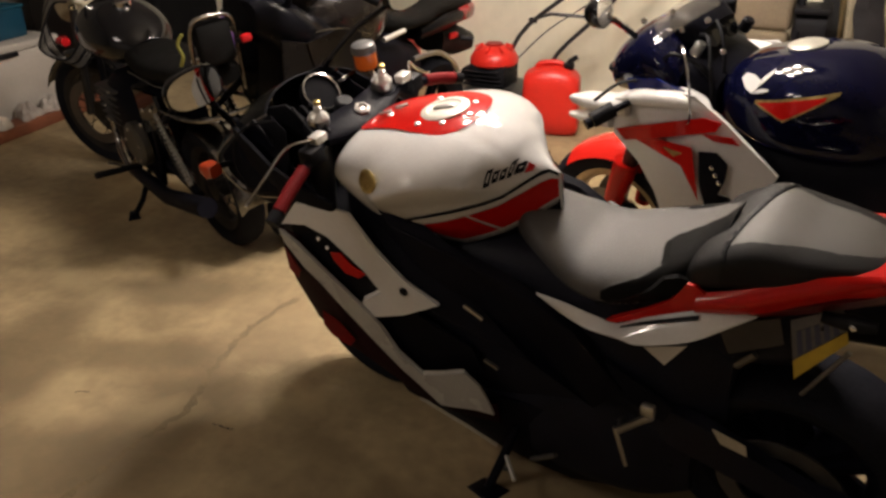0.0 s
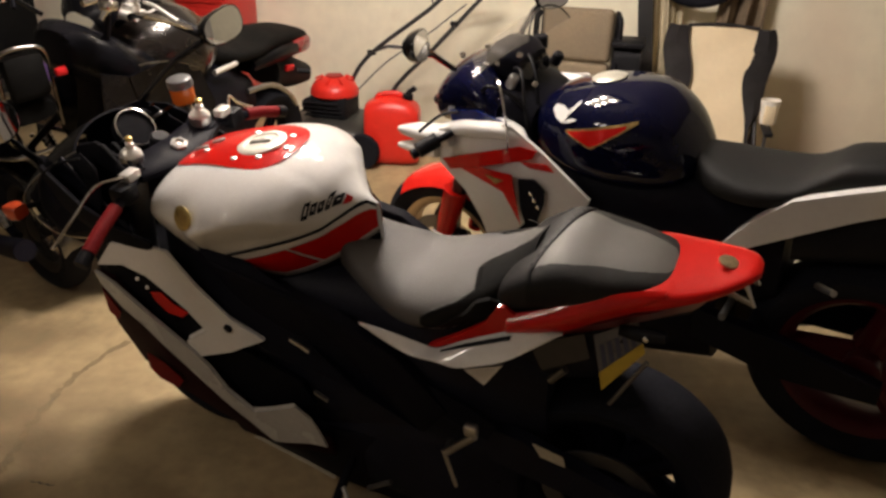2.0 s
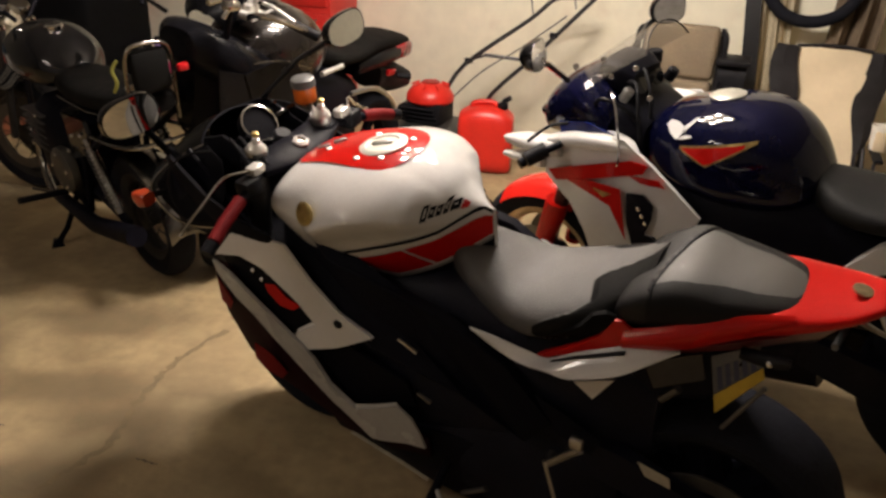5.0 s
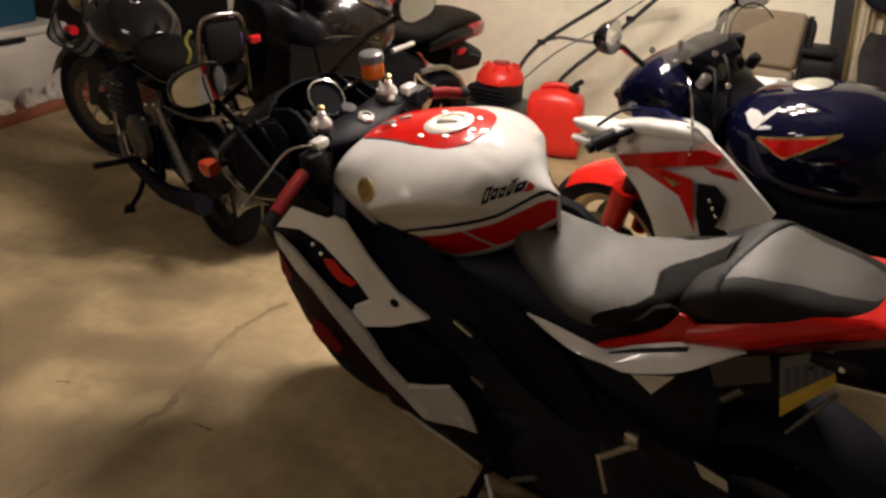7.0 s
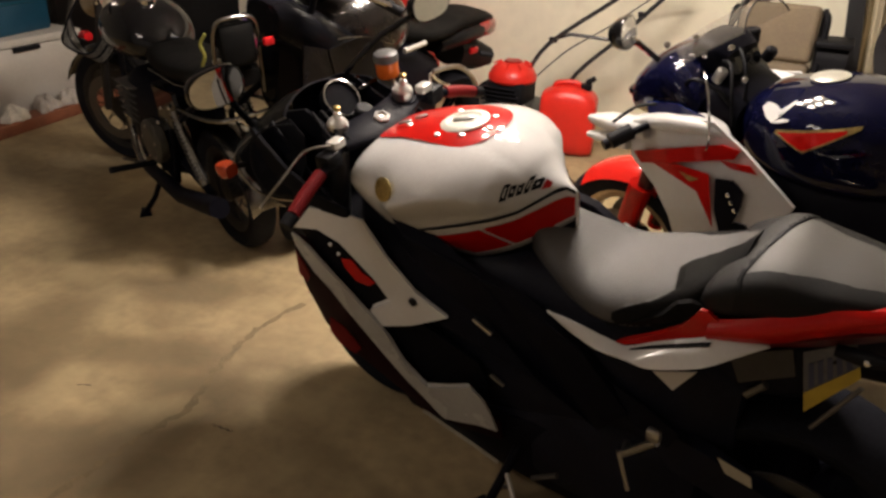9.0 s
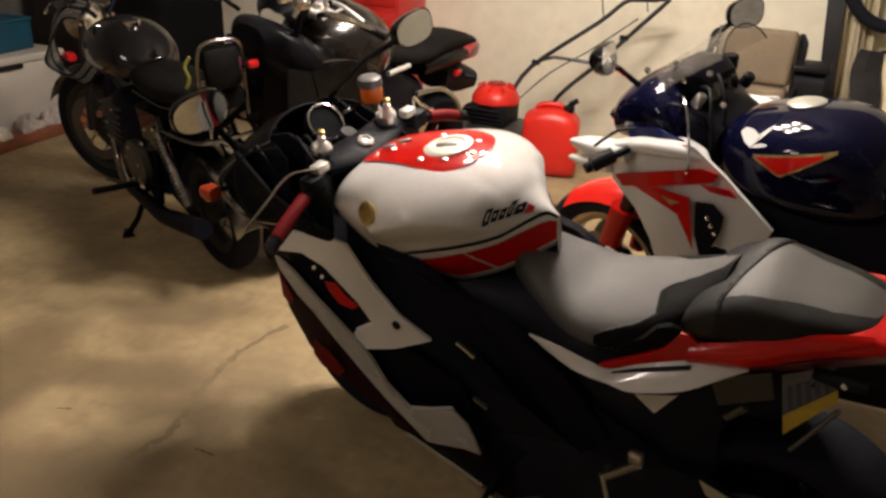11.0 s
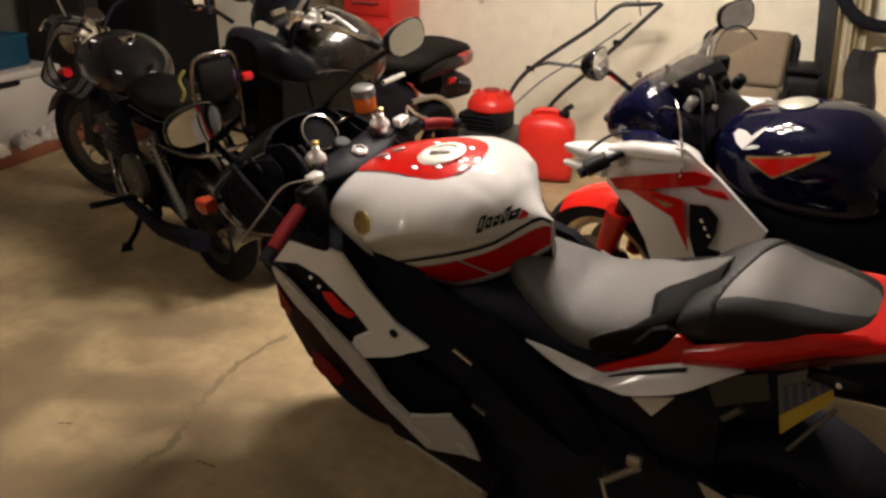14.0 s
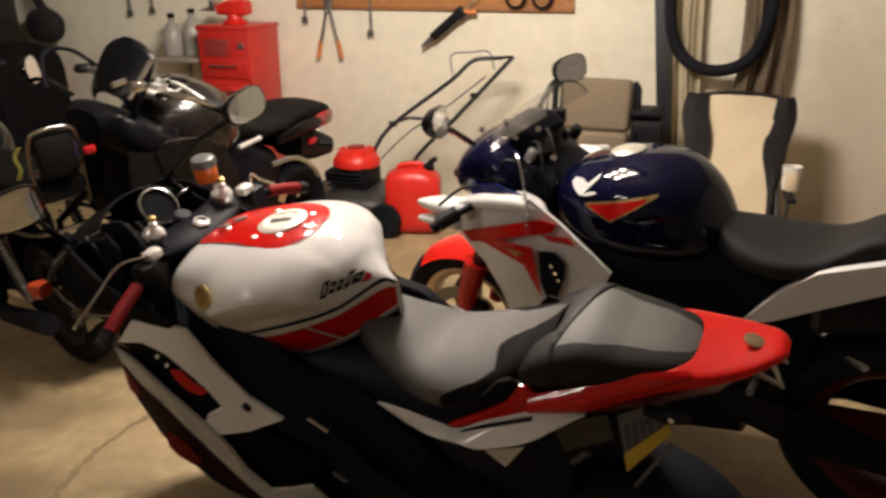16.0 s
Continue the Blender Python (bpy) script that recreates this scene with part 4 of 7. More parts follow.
        mm2.translation = Vector((fx, 0.106 * s, 0.95)) + ax.normalized() * 0.04
        part("fork_adjuster", lathe([(0.008, 0), (0.008, 0.008), (0.004, 0.01)], 12, mm2), GOLD, leg)
        part("clip_on", lathe([(0.036, -0.05), (0.038, -0.045), (0.038, -0.02), (0.034, -0.015)], 18, mm), FRAMEBLACK, leg)
    part("top_clamp", plate([(1.15, 0.14, 0.935), (1.09, 0.14, 0.915), (1.06, 0.05, 0.905), (1.06, -0.05, 0.905), (1.09, -0.14, 0.915), (1.15, -0.14, 0.935), (1.14, 0, 0.935)], 0.022), FRAMEBLACK, b)
    part("stem_nut", lathe([(0.02, 0), (0.021, 0.012), (0.012, 0.016), (0.011, 0.01), (0.0, 0.01)], 6, pose(1.10, 0, 0.925, 0, -20, 0)), SILVER, b, "silver stem nut")
    part("ignition_switch", lathe([(0.024, 0), (0.024, 0.025), (0.018, 0.03), (0.0, 0.03)], 18, pose(1.16, 0, 0.92, 0, -20, 0)), DARK, b)
    for s in (1, -1):
        bar = part("handlebar", tube([(1.115, 0.12 * s, 0.915), (1.085, 0.22 * s, 0.905), (1.075, 0.35 * s, 0.855)], 0.011, 10), FRAMEBLACK, b)
        part("grip", tube([(1.086, 0.235 * s, 0.90), (1.08, 0.30 * s, 0.878), (1.075, 0.345 * s, 0.858)], 0.0155, 12), mat("red rubber grip", (0.15, 0.005, 0.007), 0.6, spec=0.15, bump=0.3, bump_scale=300), bar, "red rubber grip")
        part("bar_end", tube([(1.075, 0.348 * s, 0.857), (1.073, 0.375 * s, 0.845)], 0.016, 10), DARK, bar)
        part("switch_box", block((1.095, 0.195 * s, 0.91), (0.045, 0.05, 0.045), 0.01), DARK, bar)
        part("lever", tube(curve_points([(1.09, 0.185 * s, 0.945), (1.125, 0.235 * s, 0.945), (1.15, 0.29 * s, 0.90), (1.165, 0.345 * s, 0.862), (1.165, 0.36 * s, 0.855)], 4), 0.004, 8), CHROME, bar, "silver control lever")
        part("lever_clamp", block((1.095, 0.165 * s, 0.94), (0.03, 0.04, 0.022), 0.006), SILVER, bar)
    res = part("brake_reservoir", lathe([(0.026, -0.025), (0.029, -0.02), (0.029, 0.018), (0.027, 0.02)], 24, pose(1.195, -0.15, 0.985)), ORANGE, b, "brake fluid reservoir with amber fluid")
    part("reservoir_lid", lathe([(0.031, 0.016), (0.032, 0.022), (0.03, 0.036), (0.026, 0.039), (0.0, 0.039)], 24, pose(1.195, -0.15, 0.985)), mat("grey lid", (0.10, 0.10, 0.10), 0.35), res, "dark reservoir lid")
    part("reservoir_bracket", tube([(1.19, -0.15, 0.96), (1.14, -0.13, 0.93)], 0.006, 6), STEEL, b)
    gm = Matrix.Translation((1.225, 0.0, 0.955)) @ Vector((-0.75, 0.1, 0.66)).to_track_quat("Z", "Y").to_matrix().to_4x4()
    g = part("rev_counter", lathe([(0.044, -0.03), (0.049, -0.02), (0.049, 0.004), (0.045, 0.006), (0.043, 0.002), (0.0, 0.002)], 32, gm), NIGHTPLASTIC, b, "round rev counter")
    part("bezel", tube([gm @ Vector((0.047 * math.cos(a), 0.047 * math.sin(a), 0.006)) for a in [2 * math.pi * k / 32 for k in range(32)]], 0.0028, 6, closed=True), CHROME, g)
    part("clutch_cable", tube(curve_points([(1.272, 0.25, 0.807), (1.31, 0.245, 0.86), (1.30, 0.235, 0.93), (1.25, 0.22, 0.97), (1.19, 0.20, 0.985)], 6), 0.0026, 6), DARK, b, "thin black cable")
    part("display", block((1.225, -0.085, 0.945), (0.012, 0.07, 0.05), 0.004, pose(0, 0, 0, 0, -45, 0)), BLACK, b)
    for k in range(3):
        part("cable", tube(curve_points([(1.10, 0.16 - 0.02 * k, 0.93), (1.19, 0.13 - 0.03 * k, 0.98 - 0.01 * k), (1.25, 0.06, 0.90), (1.22, 0.03 + 0.02 * k, 0.80)], 5), 0.004, 6), DARK, b)
    oval_mirror(b, (1.205, 0.36, 1.135), (-0.93, 0.20, -0.03), 0.125, 0.082, BLACK, MIRROR, (1.37, 0.17, 0.93), BLACK)
    oval_mirror(b, (1.203, -0.36, 1.08), (-0.97, -0.02, 0.14), 0.16, 0.085, BLACK, MIRROR, (1.37, -0.17, 0.93), BLACK)
    sig = part("turn_signal", loft([(1.39, 0.82, 0.853, 0.018, 0.25), (1.41, 0.815, 0.857, 0.022, 0.25), (1.435, 0.822, 0.85, 0.014, 0.25)], 16, 4.0), REDAMBER, b, "amber turn signal")
    part("signal_stem", tube([(1.41, 0.235, 0.835), (1.40, 0.18, 0.82)], 0.008, 8), DARK, b)
    part("turn_signal", loft([(1.385, 0.815, 0.855, 0.022, -0.25), (1.41, 0.81, 0.86, 0.026, -0.25), (1.44, 0.82, 0.852, 0.016, -0.25)], 16), REDAMBER, b, "amber turn signal")
    part("signal_stem", tube([(1.41, -0.235, 0.835), (1.40, -0.18, 0.82)], 0.008, 8), DARK, b)
    # front mudguard
    pts = []
    for i in range(13):
        a = radians(20 + 115 * i / 12)
        pts.append([(1.18 + 0.272 * math.cos(a), 0.075 * t, 0.255 + 0.272 * math.sin(a) - 0.03 * abs(t) ** 3) for t in [-1 + 0.25 * k for k in range(9)]])
    part("front_mudguard", grid_mesh(pts, thick=0.004), RED, b, "red front mudguard")
    return b


white_red_bike(pose(0.81, 1.395, 0, 0, 0, 145.3) @ pose(0, 0, 0, -12.0))


HTANK = smooth_sections([(0.945, 0.80, 0.915, 0.10, 0, 0.4), (0.89, 0.765, 0.962, 0.15, 0, 0.4), (0.80, 0.74, 0.99, 0.185, 0, 0.38), (0.70, 0.73, 1.008, 0.198, 0, 0.38), (0.60, 0.73, 1.0, 0.188, 0, 0.4), (0.52, 0.74, 0.95, 0.155, 0, 0.42), (0.47, 0.76, 0.88, 0.11, 0, 0.45), (0.445, 0.79, 0.83, 0.06, 0, 0.5)], 5)


def blue_white_bike(m):
    b = thing("sport_motorcycle", m, "navy sport motorcycle with white and red side fairing", "motorcycle", "parked motorcycles")
    ring_wheel(b, 0.29, 0.12, RUBBER, mat("tan alloy", (0.50, 0.38, 0.24), 0.35, metal=0.6), (1.335, 0, 0.29), spokes=3, spin=0.5)
    ring_wheel(b, 0.318, 0.19, RUBBER, mat("dark red alloy", (0.06, 0.004, 0.007), 0.4, spec=0.2, vary=0.1), (-0.04, 0, 0.318), spokes=3, spin=0.2, disc=False, fat=0.04)
    tank = part("fuel_tank", loft(HTANK, 40, 2.6), NAVY, b, "glossy navy fuel tank")
    part("filler_cap", lathe([(0.048, -0.006), (0.05, 0.005), (0.044, 0.009), (0.0, 0.010)], 32, pose(0.75, 0, 1.0, 0, 8, 0)), mat("pale cap", (0.45, 0.44, 0.38), 0.35, metal=0.5), tank, "pale round filler cap")
    for s in (1, -1):
        def on(x, z, lift=0.004):
            return (x, s * (superellipse(section_at(HTANK, x), z=z) + lift), z)
        part("white_emblem", grid_mesh([[on(0.858, 0.940), on(0.85, 0.952)], [on(0.835, 0.925), on(0.825, 0.955)], [on(0.812, 0.917), on(0.80, 0.95)], [on(0.79, 0.945), on(0.785, 0.965)], [on(0.772, 0.968), on(0.772, 0.976)]]), WHITE, tank, "white wing-shaped emblem")
        part("white_emblem", grid_mesh([[on(0.81, 0.918), on(0.80, 0.928)], [on(0.79, 0.923), on(0.785, 0.935)], [on(0.768, 0.932), on(0.766, 0.937)]]), WHITE, tank)
        n = 14
        top = lambda u: 0.903 + 0.050 * u
        low = lambda u: 0.903 - 0.030 * min(u / 0.42, 1) + (0.080 * (u - 0.42) / 0.58 if u > 0.42 else 0)
        part("gold_line", grid_mesh([[on(0.795 - 0.20 * u, low(u) - 0.005, 0.003), on(0.795 - 0.20 * u, top(u) + 0.003, 0.003)] for u in [k / n for k in range(n + 1)]]), GOLD, tank)
        part("red_triangle", grid_mesh([[on(0.785 - 0.165 * u, low(0.05 + 0.82 * u) + 0.002, 0.006), on(0.785 - 0.165 * u, top(0.05 + 0.82 * u) - 0.002, 0.006)] for u in [k / n for k in range(n + 1)]]), RED, tank, "red triangle with a gold edge")
    # body under the tank
    part("frame", loft(smooth_sections([(0.20, 0.45, 0.74, 0.10), (0.42, 0.42, 0.80, 0.15), (0.65, 0.40, 0.80, 0.175), (0.85, 0.42, 0.82, 0.17), (1.0, 0.55, 0.86, 0.12)], 4), 24, 3.0), FRAMEBLACK, b, "black frame and engine")
    part("engine", loft(smooth_sections([(0.35, 0.2, 0.5, 0.12), (0.6, 0.17, 0.5, 0.17), (0.85, 0.18, 0.55, 0.17), (1.0, 0.3, 0.6, 0.13)], 4), 20, 3.0), FRAMEBLACK, b)
    part("seat", loft(smooth_sections([(0.47, 0.76, 0.86, 0.07), (0.40, 0.75, 0.845, 0.12), (0.30, 0.75, 0.835, 0.145), (0.20, 0.77, 0.845, 0.135), (0.14, 0.80, 0.88, 0.11), (0.08, 0.83, 0.915, 0.10), (-0.10, 0.88, 0.94, 0.09), (-0.25, 0.92, 0.96, 0.06)], 4), 28, 2.8),
         mat("black seat vinyl", (0.012, 0.012, 0.012), 0.6, spec=0.12, bump=0.2, bump_scale=500), b, "black vinyl seat")
    both_sides("tail_panel", [(0.372, 0.135, 0.618), (0.27, 0.14, 0.745), (0.191, 0.138, 0.815), (0.053, 0.128, 0.867), (-0.12, 0.115, 0.925), (-0.28, 0.07, 0.965), (-0.26, 0.07, 0.92), (-0.1, 0.11, 0.855), (0.043, 0.125, 0.79), (0.167, 0.135, 0.722), (0.28, 0.138, 0.655)], 0.03, WHITE, b, 0.006, "white tail panel")
    part("tail_light", loft([(-0.24, 0.915, 0.955, 0.06), (-0.29, 0.925, 0.955, 0.045)], 16), REDLENS, b)
    part("undertail", loft(smooth_sections([(0.3, 0.62, 0.72, 0.11), (0.1, 0.70, 0.80, 0.10), (-0.15, 0.82, 0.89, 0.075)], 4), 16, 3.0), DARK, b)
    part("rear_mudguard", loft(smooth_sections([(0.18, 0.60, 0.76, 0.115), (0.0, 0.64, 0.84, 0.11), (-0.2, 0.68, 0.90, 0.085), (-0.33, 0.64, 0.80, 0.05)], 4), 18, 3.0), DARK, b, "black rear mudguard")
    both_sides("swingarm", [(0.40, 0.13, 0.42), (0.15, 0.145, 0.40), (-0.10, 0.14, 0.345), (-0.10, 0.14, 0.29), (0.15, 0.145, 0.28), (0.40, 0.13, 0.32)], 0.04, FRAMEBLACK, b, 0.004)
    part("exhaust", loft(smooth_sections([(0.40, 0.30, 0.40, 0.05, -0.15), (0.10, 0.38, 0.50, 0.06, -0.17), (-0.25, 0.50, 0.62, 0.06, -0.17)], 4), 18), STEEL, b)
    # Unseen can added on the far side to block lamp light from the floor.
    part("shade_can", loft(smooth_sections([(0.62, 0.14, 0.26, 0.055, -0.15), (0.40, 0.16, 0.34, 0.075, -0.20), (0.05, 0.26, 0.44, 0.08, -0.23), (-0.28, 0.40, 0.57, 0.075, -0.24)], 4), 20), DULL, b, "added far-side silencer that keeps the floor shaded")
    part("foot_rest", tube([(0.30, 0.14, 0.48), (0.29, 0.26, 0.50)], 0.010, 8), STEEL, b)
    part("rear_rest", tube([(0.10, 0.12, 0.58), (0.05, 0.20, 0.62)], 0.009, 8), STEEL, b)
    part("side_stand", tube([(0.55, 0.12, 0.30), (0.58, 0.24, 0.10), (0.59, 0.275, 0.052)], 0.012, 8), FRAMEBLACK, b)
    part("stand_foot", plate([(0.63, 0.27, 0.045), (0.57, 0.30, 0.05), (0.55, 0.25, 0.042), (0.61, 0.235, 0.04)], 0.01), FRAMEBLACK, b)
    # side fairing with its colours
    both_sides("side_fairing", [(1.235, 0.185, 0.835), (1.08, 0.222, 0.892), (0.935, 0.236, 0.912), (0.84, 0.236, 0.852), (0.701, 0.212, 0.722), (0.74, 0.22, 0.62), (0.86, 0.225, 0.46), (1.0, 0.22, 0.42), (1.06, 0.222, 0.58), (1.12, 0.215, 0.66), (1.215, 0.20, 0.725), (1.23, 0.19, 0.77)],
               0.014, WHITE, b, 0.004, "white side fairing")
    for s in (1, -1):
        part("air_scoop", loft(smooth_sections([(1.40, 0.785, 0.80, 0.012, 0.165 * s), (1.33, 0.785, 0.822, 0.035, 0.175 * s), (1.24, 0.79, 0.838, 0.045, 0.19 * s), (1.15, 0.80, 0.86, 0.04, 0.205 * s)], 4), 18, 3.0), WHITE, b, "white air scoop fin")
        part("air_scoop", loft(smooth_sections([(1.385, 0.742, 0.757, 0.012, 0.19 * s), (1.31, 0.742, 0.775, 0.03, 0.195 * s), (1.22, 0.745, 0.785, 0.03, 0.20 * s)], 4), 18, 3.0), WHITE, b, "white air scoop fin")
        part("fairing_shoulder", loft(smooth_sections([(1.20, 0.83, 0.855, 0.03, 0.195 * s), (1.10, 0.845, 0.893, 0.045, 0.205 * s), (1.0, 0.86, 0.908, 0.045, 0.21 * s), (0.93, 0.865, 0.90, 0.03, 0.215 * s), (0.90, 0.86, 0.88, 0.015, 0.22 * s)], 4), 18, 2.6), WHITE, b, "white rounded fairing shoulder")
    both_sides("air_scoop_edge", [(1.392, 0.175, 0.782), (1.31, 0.18, 0.812), (1.24, 0.188, 0.815), (1.24, 0.19, 0.79), (1.32, 0.185, 0.775)], 0.012, WHITE, b)
    both_sides("air_scoop_edge", [(1.372, 0.20, 0.752), (1.29, 0.20, 0.765), (1.235, 0.2, 0.755), (1.30, 0.205, 0.735)], 0.012, WHITE, b)
    both_sides("red_band", [(1.195, 0.218, 0.752), (1.10, 0.236, 0.79), (0.90, 0.25, 0.862), (0.845, 0.25, 0.858), (0.86, 0.25, 0.83), (1.05, 0.24, 0.762), (1.16, 0.228, 0.727)], 0.006, RED, b, 0.0, "red fairing band")
    both_sides("red_blade", [(1.12, 0.236, 0.745), (1.03, 0.243, 0.765), (0.93, 0.247, 0.765), (0.905, 0.244, 0.605), (0.965, 0.242, 0.70)], 0.006, RED, b)
    both_sides("red_wedge", [(0.90, 0.249, 0.815), (0.815, 0.247, 0.822), (0.795, 0.244, 0.802), (0.87, 0.247, 0.80)], 0.006, RED, b)
    both_sides("gold_trim", [(1.02, 0.245, 0.745), (0.96, 0.246, 0.74), (0.985, 0.246, 0.725)], 0.007, GOLD, b)
    both_sides("vent", [(0.911, 0.243, 0.756), (0.86, 0.244, 0.765), (0.826, 0.242, 0.735), (0.83, 0.241, 0.69), (0.862, 0.24, 0.60), (0.885, 0.24, 0.595), (0.905, 0.242, 0.66)], 0.010, FRAMEBLACK, b, 0.0, "dark side vent")
    for k in range(3):
        stud("vent_bolt", (0.868 - 0.012 * k, 0.246, 0.72 - 0.02 * k), (0, 1, 0), 0.007, 0.005, CHROME, b, n=8)
    both_sides("lower_cowl", [(0.86, 0.222, 0.45), (0.72, 0.21, 0.42), (0.55, 0.19, 0.30), (0.6, 0.17, 0.18), (0.85, 0.18, 0.18), (1.0, 0.2, 0.28), (1.02, 0.215, 0.42)], 0.012, WHITE, b, 0.004)
    # nose and screen
    nose = part("nose_fairing", loft(smooth_sections([(1.325, 0.84, 0.885, 0.05), (1.28, 0.805, 0.95, 0.11), (1.20, 0.815, 1.02, 0.165), (1.11, 0.835, 1.04, 0.20), (1.04, 0.85, 0.995, 0.21), (1.01, 0.86, 0.95, 0.20)], 5), 32, 2.6), NAVY, b, "glossy navy nose fairing")
    both_sides("blue_flash", [(1.18, 0.185, 0.90), (1.06, 0.219, 0.93), (0.95, 0.212, 0.90), (1.05, 0.222, 0.865), (1.16, 0.195, 0.84)], 0.01, BLUE, b, 0.003, "bright blue fairing flash", sides=(1,))
    part("headlight", loft([(1.30, 0.845, 0.895, 0.09), (1.322, 0.85, 0.888, 0.075)], 18), BLACK, b)
    pts = []
    for i in range(11):
        u = i / 10
        cx, cz, w, drop = 1.20 - 0.235 * u, 1.015 + 0.165 * u + 0.012 * math.sin(math.pi * u), 0.165 - 0.045 * u, 0.075 - 0.015 * u
        pts.append([(cx - 0.04 * (1 - math.cos(v)), w * math.sin(v) / math.sin(1.2), cz - drop * (1 - math.cos(v)) / (1 - math.cos(1.2))) for v in [-1.2 + 2.4 * k / 14 for k in range(15)]])
    part("windscreen", grid_mesh(pts, thick=0.003), clear("clear screen", (0.30, 0.27, 0.22), 0.08, 0.13), b, "clear windscreen")
    part("screen_edge", tube(pts[-1], 0.0022, 6), DARK, b)
    part("dash", loft(smooth_sections([(1.10, 0.97, 1.075, 0.10), (1.04, 0.98, 1.07, 0.105), (1.0, 0.985, 1.04, 0.085)], 3), 18, 3.5), FRAMEBLACK, b, "black instrument cluster")
    for y in (0.05, -0.05):
        part("dial_glass", lathe([(0.0, 0.0), (0.036, 0), (0.036, 0.004), (0.0, 0.006)], 20, pose(1.0, y, 1.01, 0, -60, 0)), BLACK, b)
    for s in (1, -1):
        part("fork_leg", tube([(1.10, 0.1 * s, 1.0), (1.30, 0.1 * s, 0.33)], 0.026, 12), mat("dark fork tube", (0.05, 0.012, 0.012), 0.35, metal=0.5), b)
        part("fork_cover", tube([(1.235, 0.105 * s, 0.58), (1.275, 0.112 * s, 0.45), (1.31, 0.105 * s, 0.31)], 0.042, 12, r_end=0.03), RED, b, "red fork shroud")
        part("brake_caliper", block((1.23, 0.105 * s, 0.36), (0.07, 0.05, 0.12), 0.015, pose(0, 0, 0, 0, 20, 0)), DARK, b)
        bar = part("handlebar", tube([(1.09, 0.11 * s, 0.90), (1.12, 0.2 * s, 0.862), (1.175, 0.31 * s, 0.835)], 0.011, 10), FRAMEBLACK, b)
        part("grip", tube([(1.162, 0.282 * s, 0.845), (1.198, 0.335 * s, 0.822)], 0.024, 12), DARK, bar, "black rubber grip")
        part("bar_end", tube([(1.197, 0.34 * s, 0.82), (1.205, 0.355 * s, 0.815)], 0.016, 10), FRAMEBLACK, bar)
        part("switch_box", block((1.115, 0.19 * s, 0.868), (0.04, 0.04, 0.03), 0.01), DARK, bar)
        part("lever", tube(curve_points([(1.14, 0.20 * s, 0.905), (1.18, 0.24 * s, 0.90), (1.215, 0.30 * s, 0.865)], 4), 0.005, 8), DARK, bar)
        part("fork_cap", lathe([(0.026, 0), (0.026, 0.014), (0.012, 0.02), (0.01, 0.03)], 16, pose(1.10, 0.1 * s, 1.0)), SILVER, b)
    part("top_clamp", block((1.08, 0, 0.985), (0.07, 0.26, 0.025), 0.008), FRAMEBLACK, b)
    part("clutch_cable", tube(curve_points([(1.06, 0.12, 1.0), (1.0, 0.19, 1.01), (0.955, 0.235, 0.93), (0.94, 0.25, 0.85), (0.96, 0.24, 0.82)], 6), 0.0036, 6), CHROME, b, "braided cable")
    part("cable", tube(curve_points([(1.05, 0.06, 1.0), (0.97, 0.12, 1.03), (0.93, 0.17, 0.96), (0.92, 0.17, 0.88)], 6), 0.005, 6), DARK, b)
    part("cockpit_shroud", loft(smooth_sections([(1.08, 0.86, 0.985, 0.17), (1.0, 0.84, 0.965, 0.165), (0.92, 0.80, 0.93, 0.15)], 4), 20, 3.0), FRAMEBLACK, b, "black cockpit shroud")
    for k, (y, r) in enumerate(((0.06, 0.018), (-0.02, 0.02), (0.13, 0.016), (-0.1, 0.018))):
        part("switch_knob", lathe([(r, -0.02), (r, 0.012), (r * 0.7, 0.018), (0, 0.018)], 14, pose(1.03 - 0.02 * k, y, 1.0, 0, -30, 0)), DARK if k % 2 else STEEL, b)
    part("brake_hose", tube(curve_points([(1.08, 0.17, 0.95), (1.03, 0.20, 1.0), (0.97, 0.17, 0.97), (0.95, 0.12, 0.90), (0.97, 0.1, 0.82)], 6), 0.006, 6), DARK, b)
    part("brake_hose", tube(curve_points([(1.08, -0.05, 1.0), (1.0, 0.02, 1.04), (0.94, 0.08, 0.98), (0.93, 0.10, 0.88)], 6), 0.005, 6), DARK, b)
    # Chrome studs added where lamp reflections sparkle about the screen and dash.
    for at in ((1.139, 0.10, 0.99), (1.06, 0.10, 1.03), (0.985, 0.10, 1.065), (1.181, 0.10, 1.04), (1.091, 0.10, 1.075), (0.936, 0.10, 0.985), (1.035, 0.12, 0.94)):
        stud("screen_glint_stud", at, (-0.5, 0.6, 0.6), 0.009, 0.010, CHROME, b, n=12)
    part("reservoir", lathe([(0.022, -0.02), (0.024, 0.015), (0.02, 0.02), (0, 0.02)], 18, pose(1.05, -0.14, 1.03)), DARK, b)
    oval_mirror(b, (1.135, 0.36, 1.15), (-0.97, -0.22, 0.10), 0.10, 0.082, BLACK, MIRROR, (1.15, 0.19, 1.03), BLACK)
    oval_mirror(b, (1.126, -0.36, 1.114), (-0.88, 0.34, 0.10), 0.135, 0.09, BLACK, MIRROR, (1.15, -0.19, 1.03), BLACK)
    pts = []
    for i in range(15):
        a, r = radians(57 + 58 * i / 14), 0.297 + 0.0022 * i
        pts.append([(1.335 + r * math.cos(a), 0.085 * t, 0.29 + r * math.sin(a) - 0.05 * abs(t) ** 3) for t in [-1 + 0.25 * k for k in range(9)]])
    part("front_mudguard", grid_mesh(pts, thick=0.004), mat("bright red paint", (0.64, 0.018, 0.012), 0.2, coat=0.6, vary=0.04), b, "bright red front mudguard")
    return b


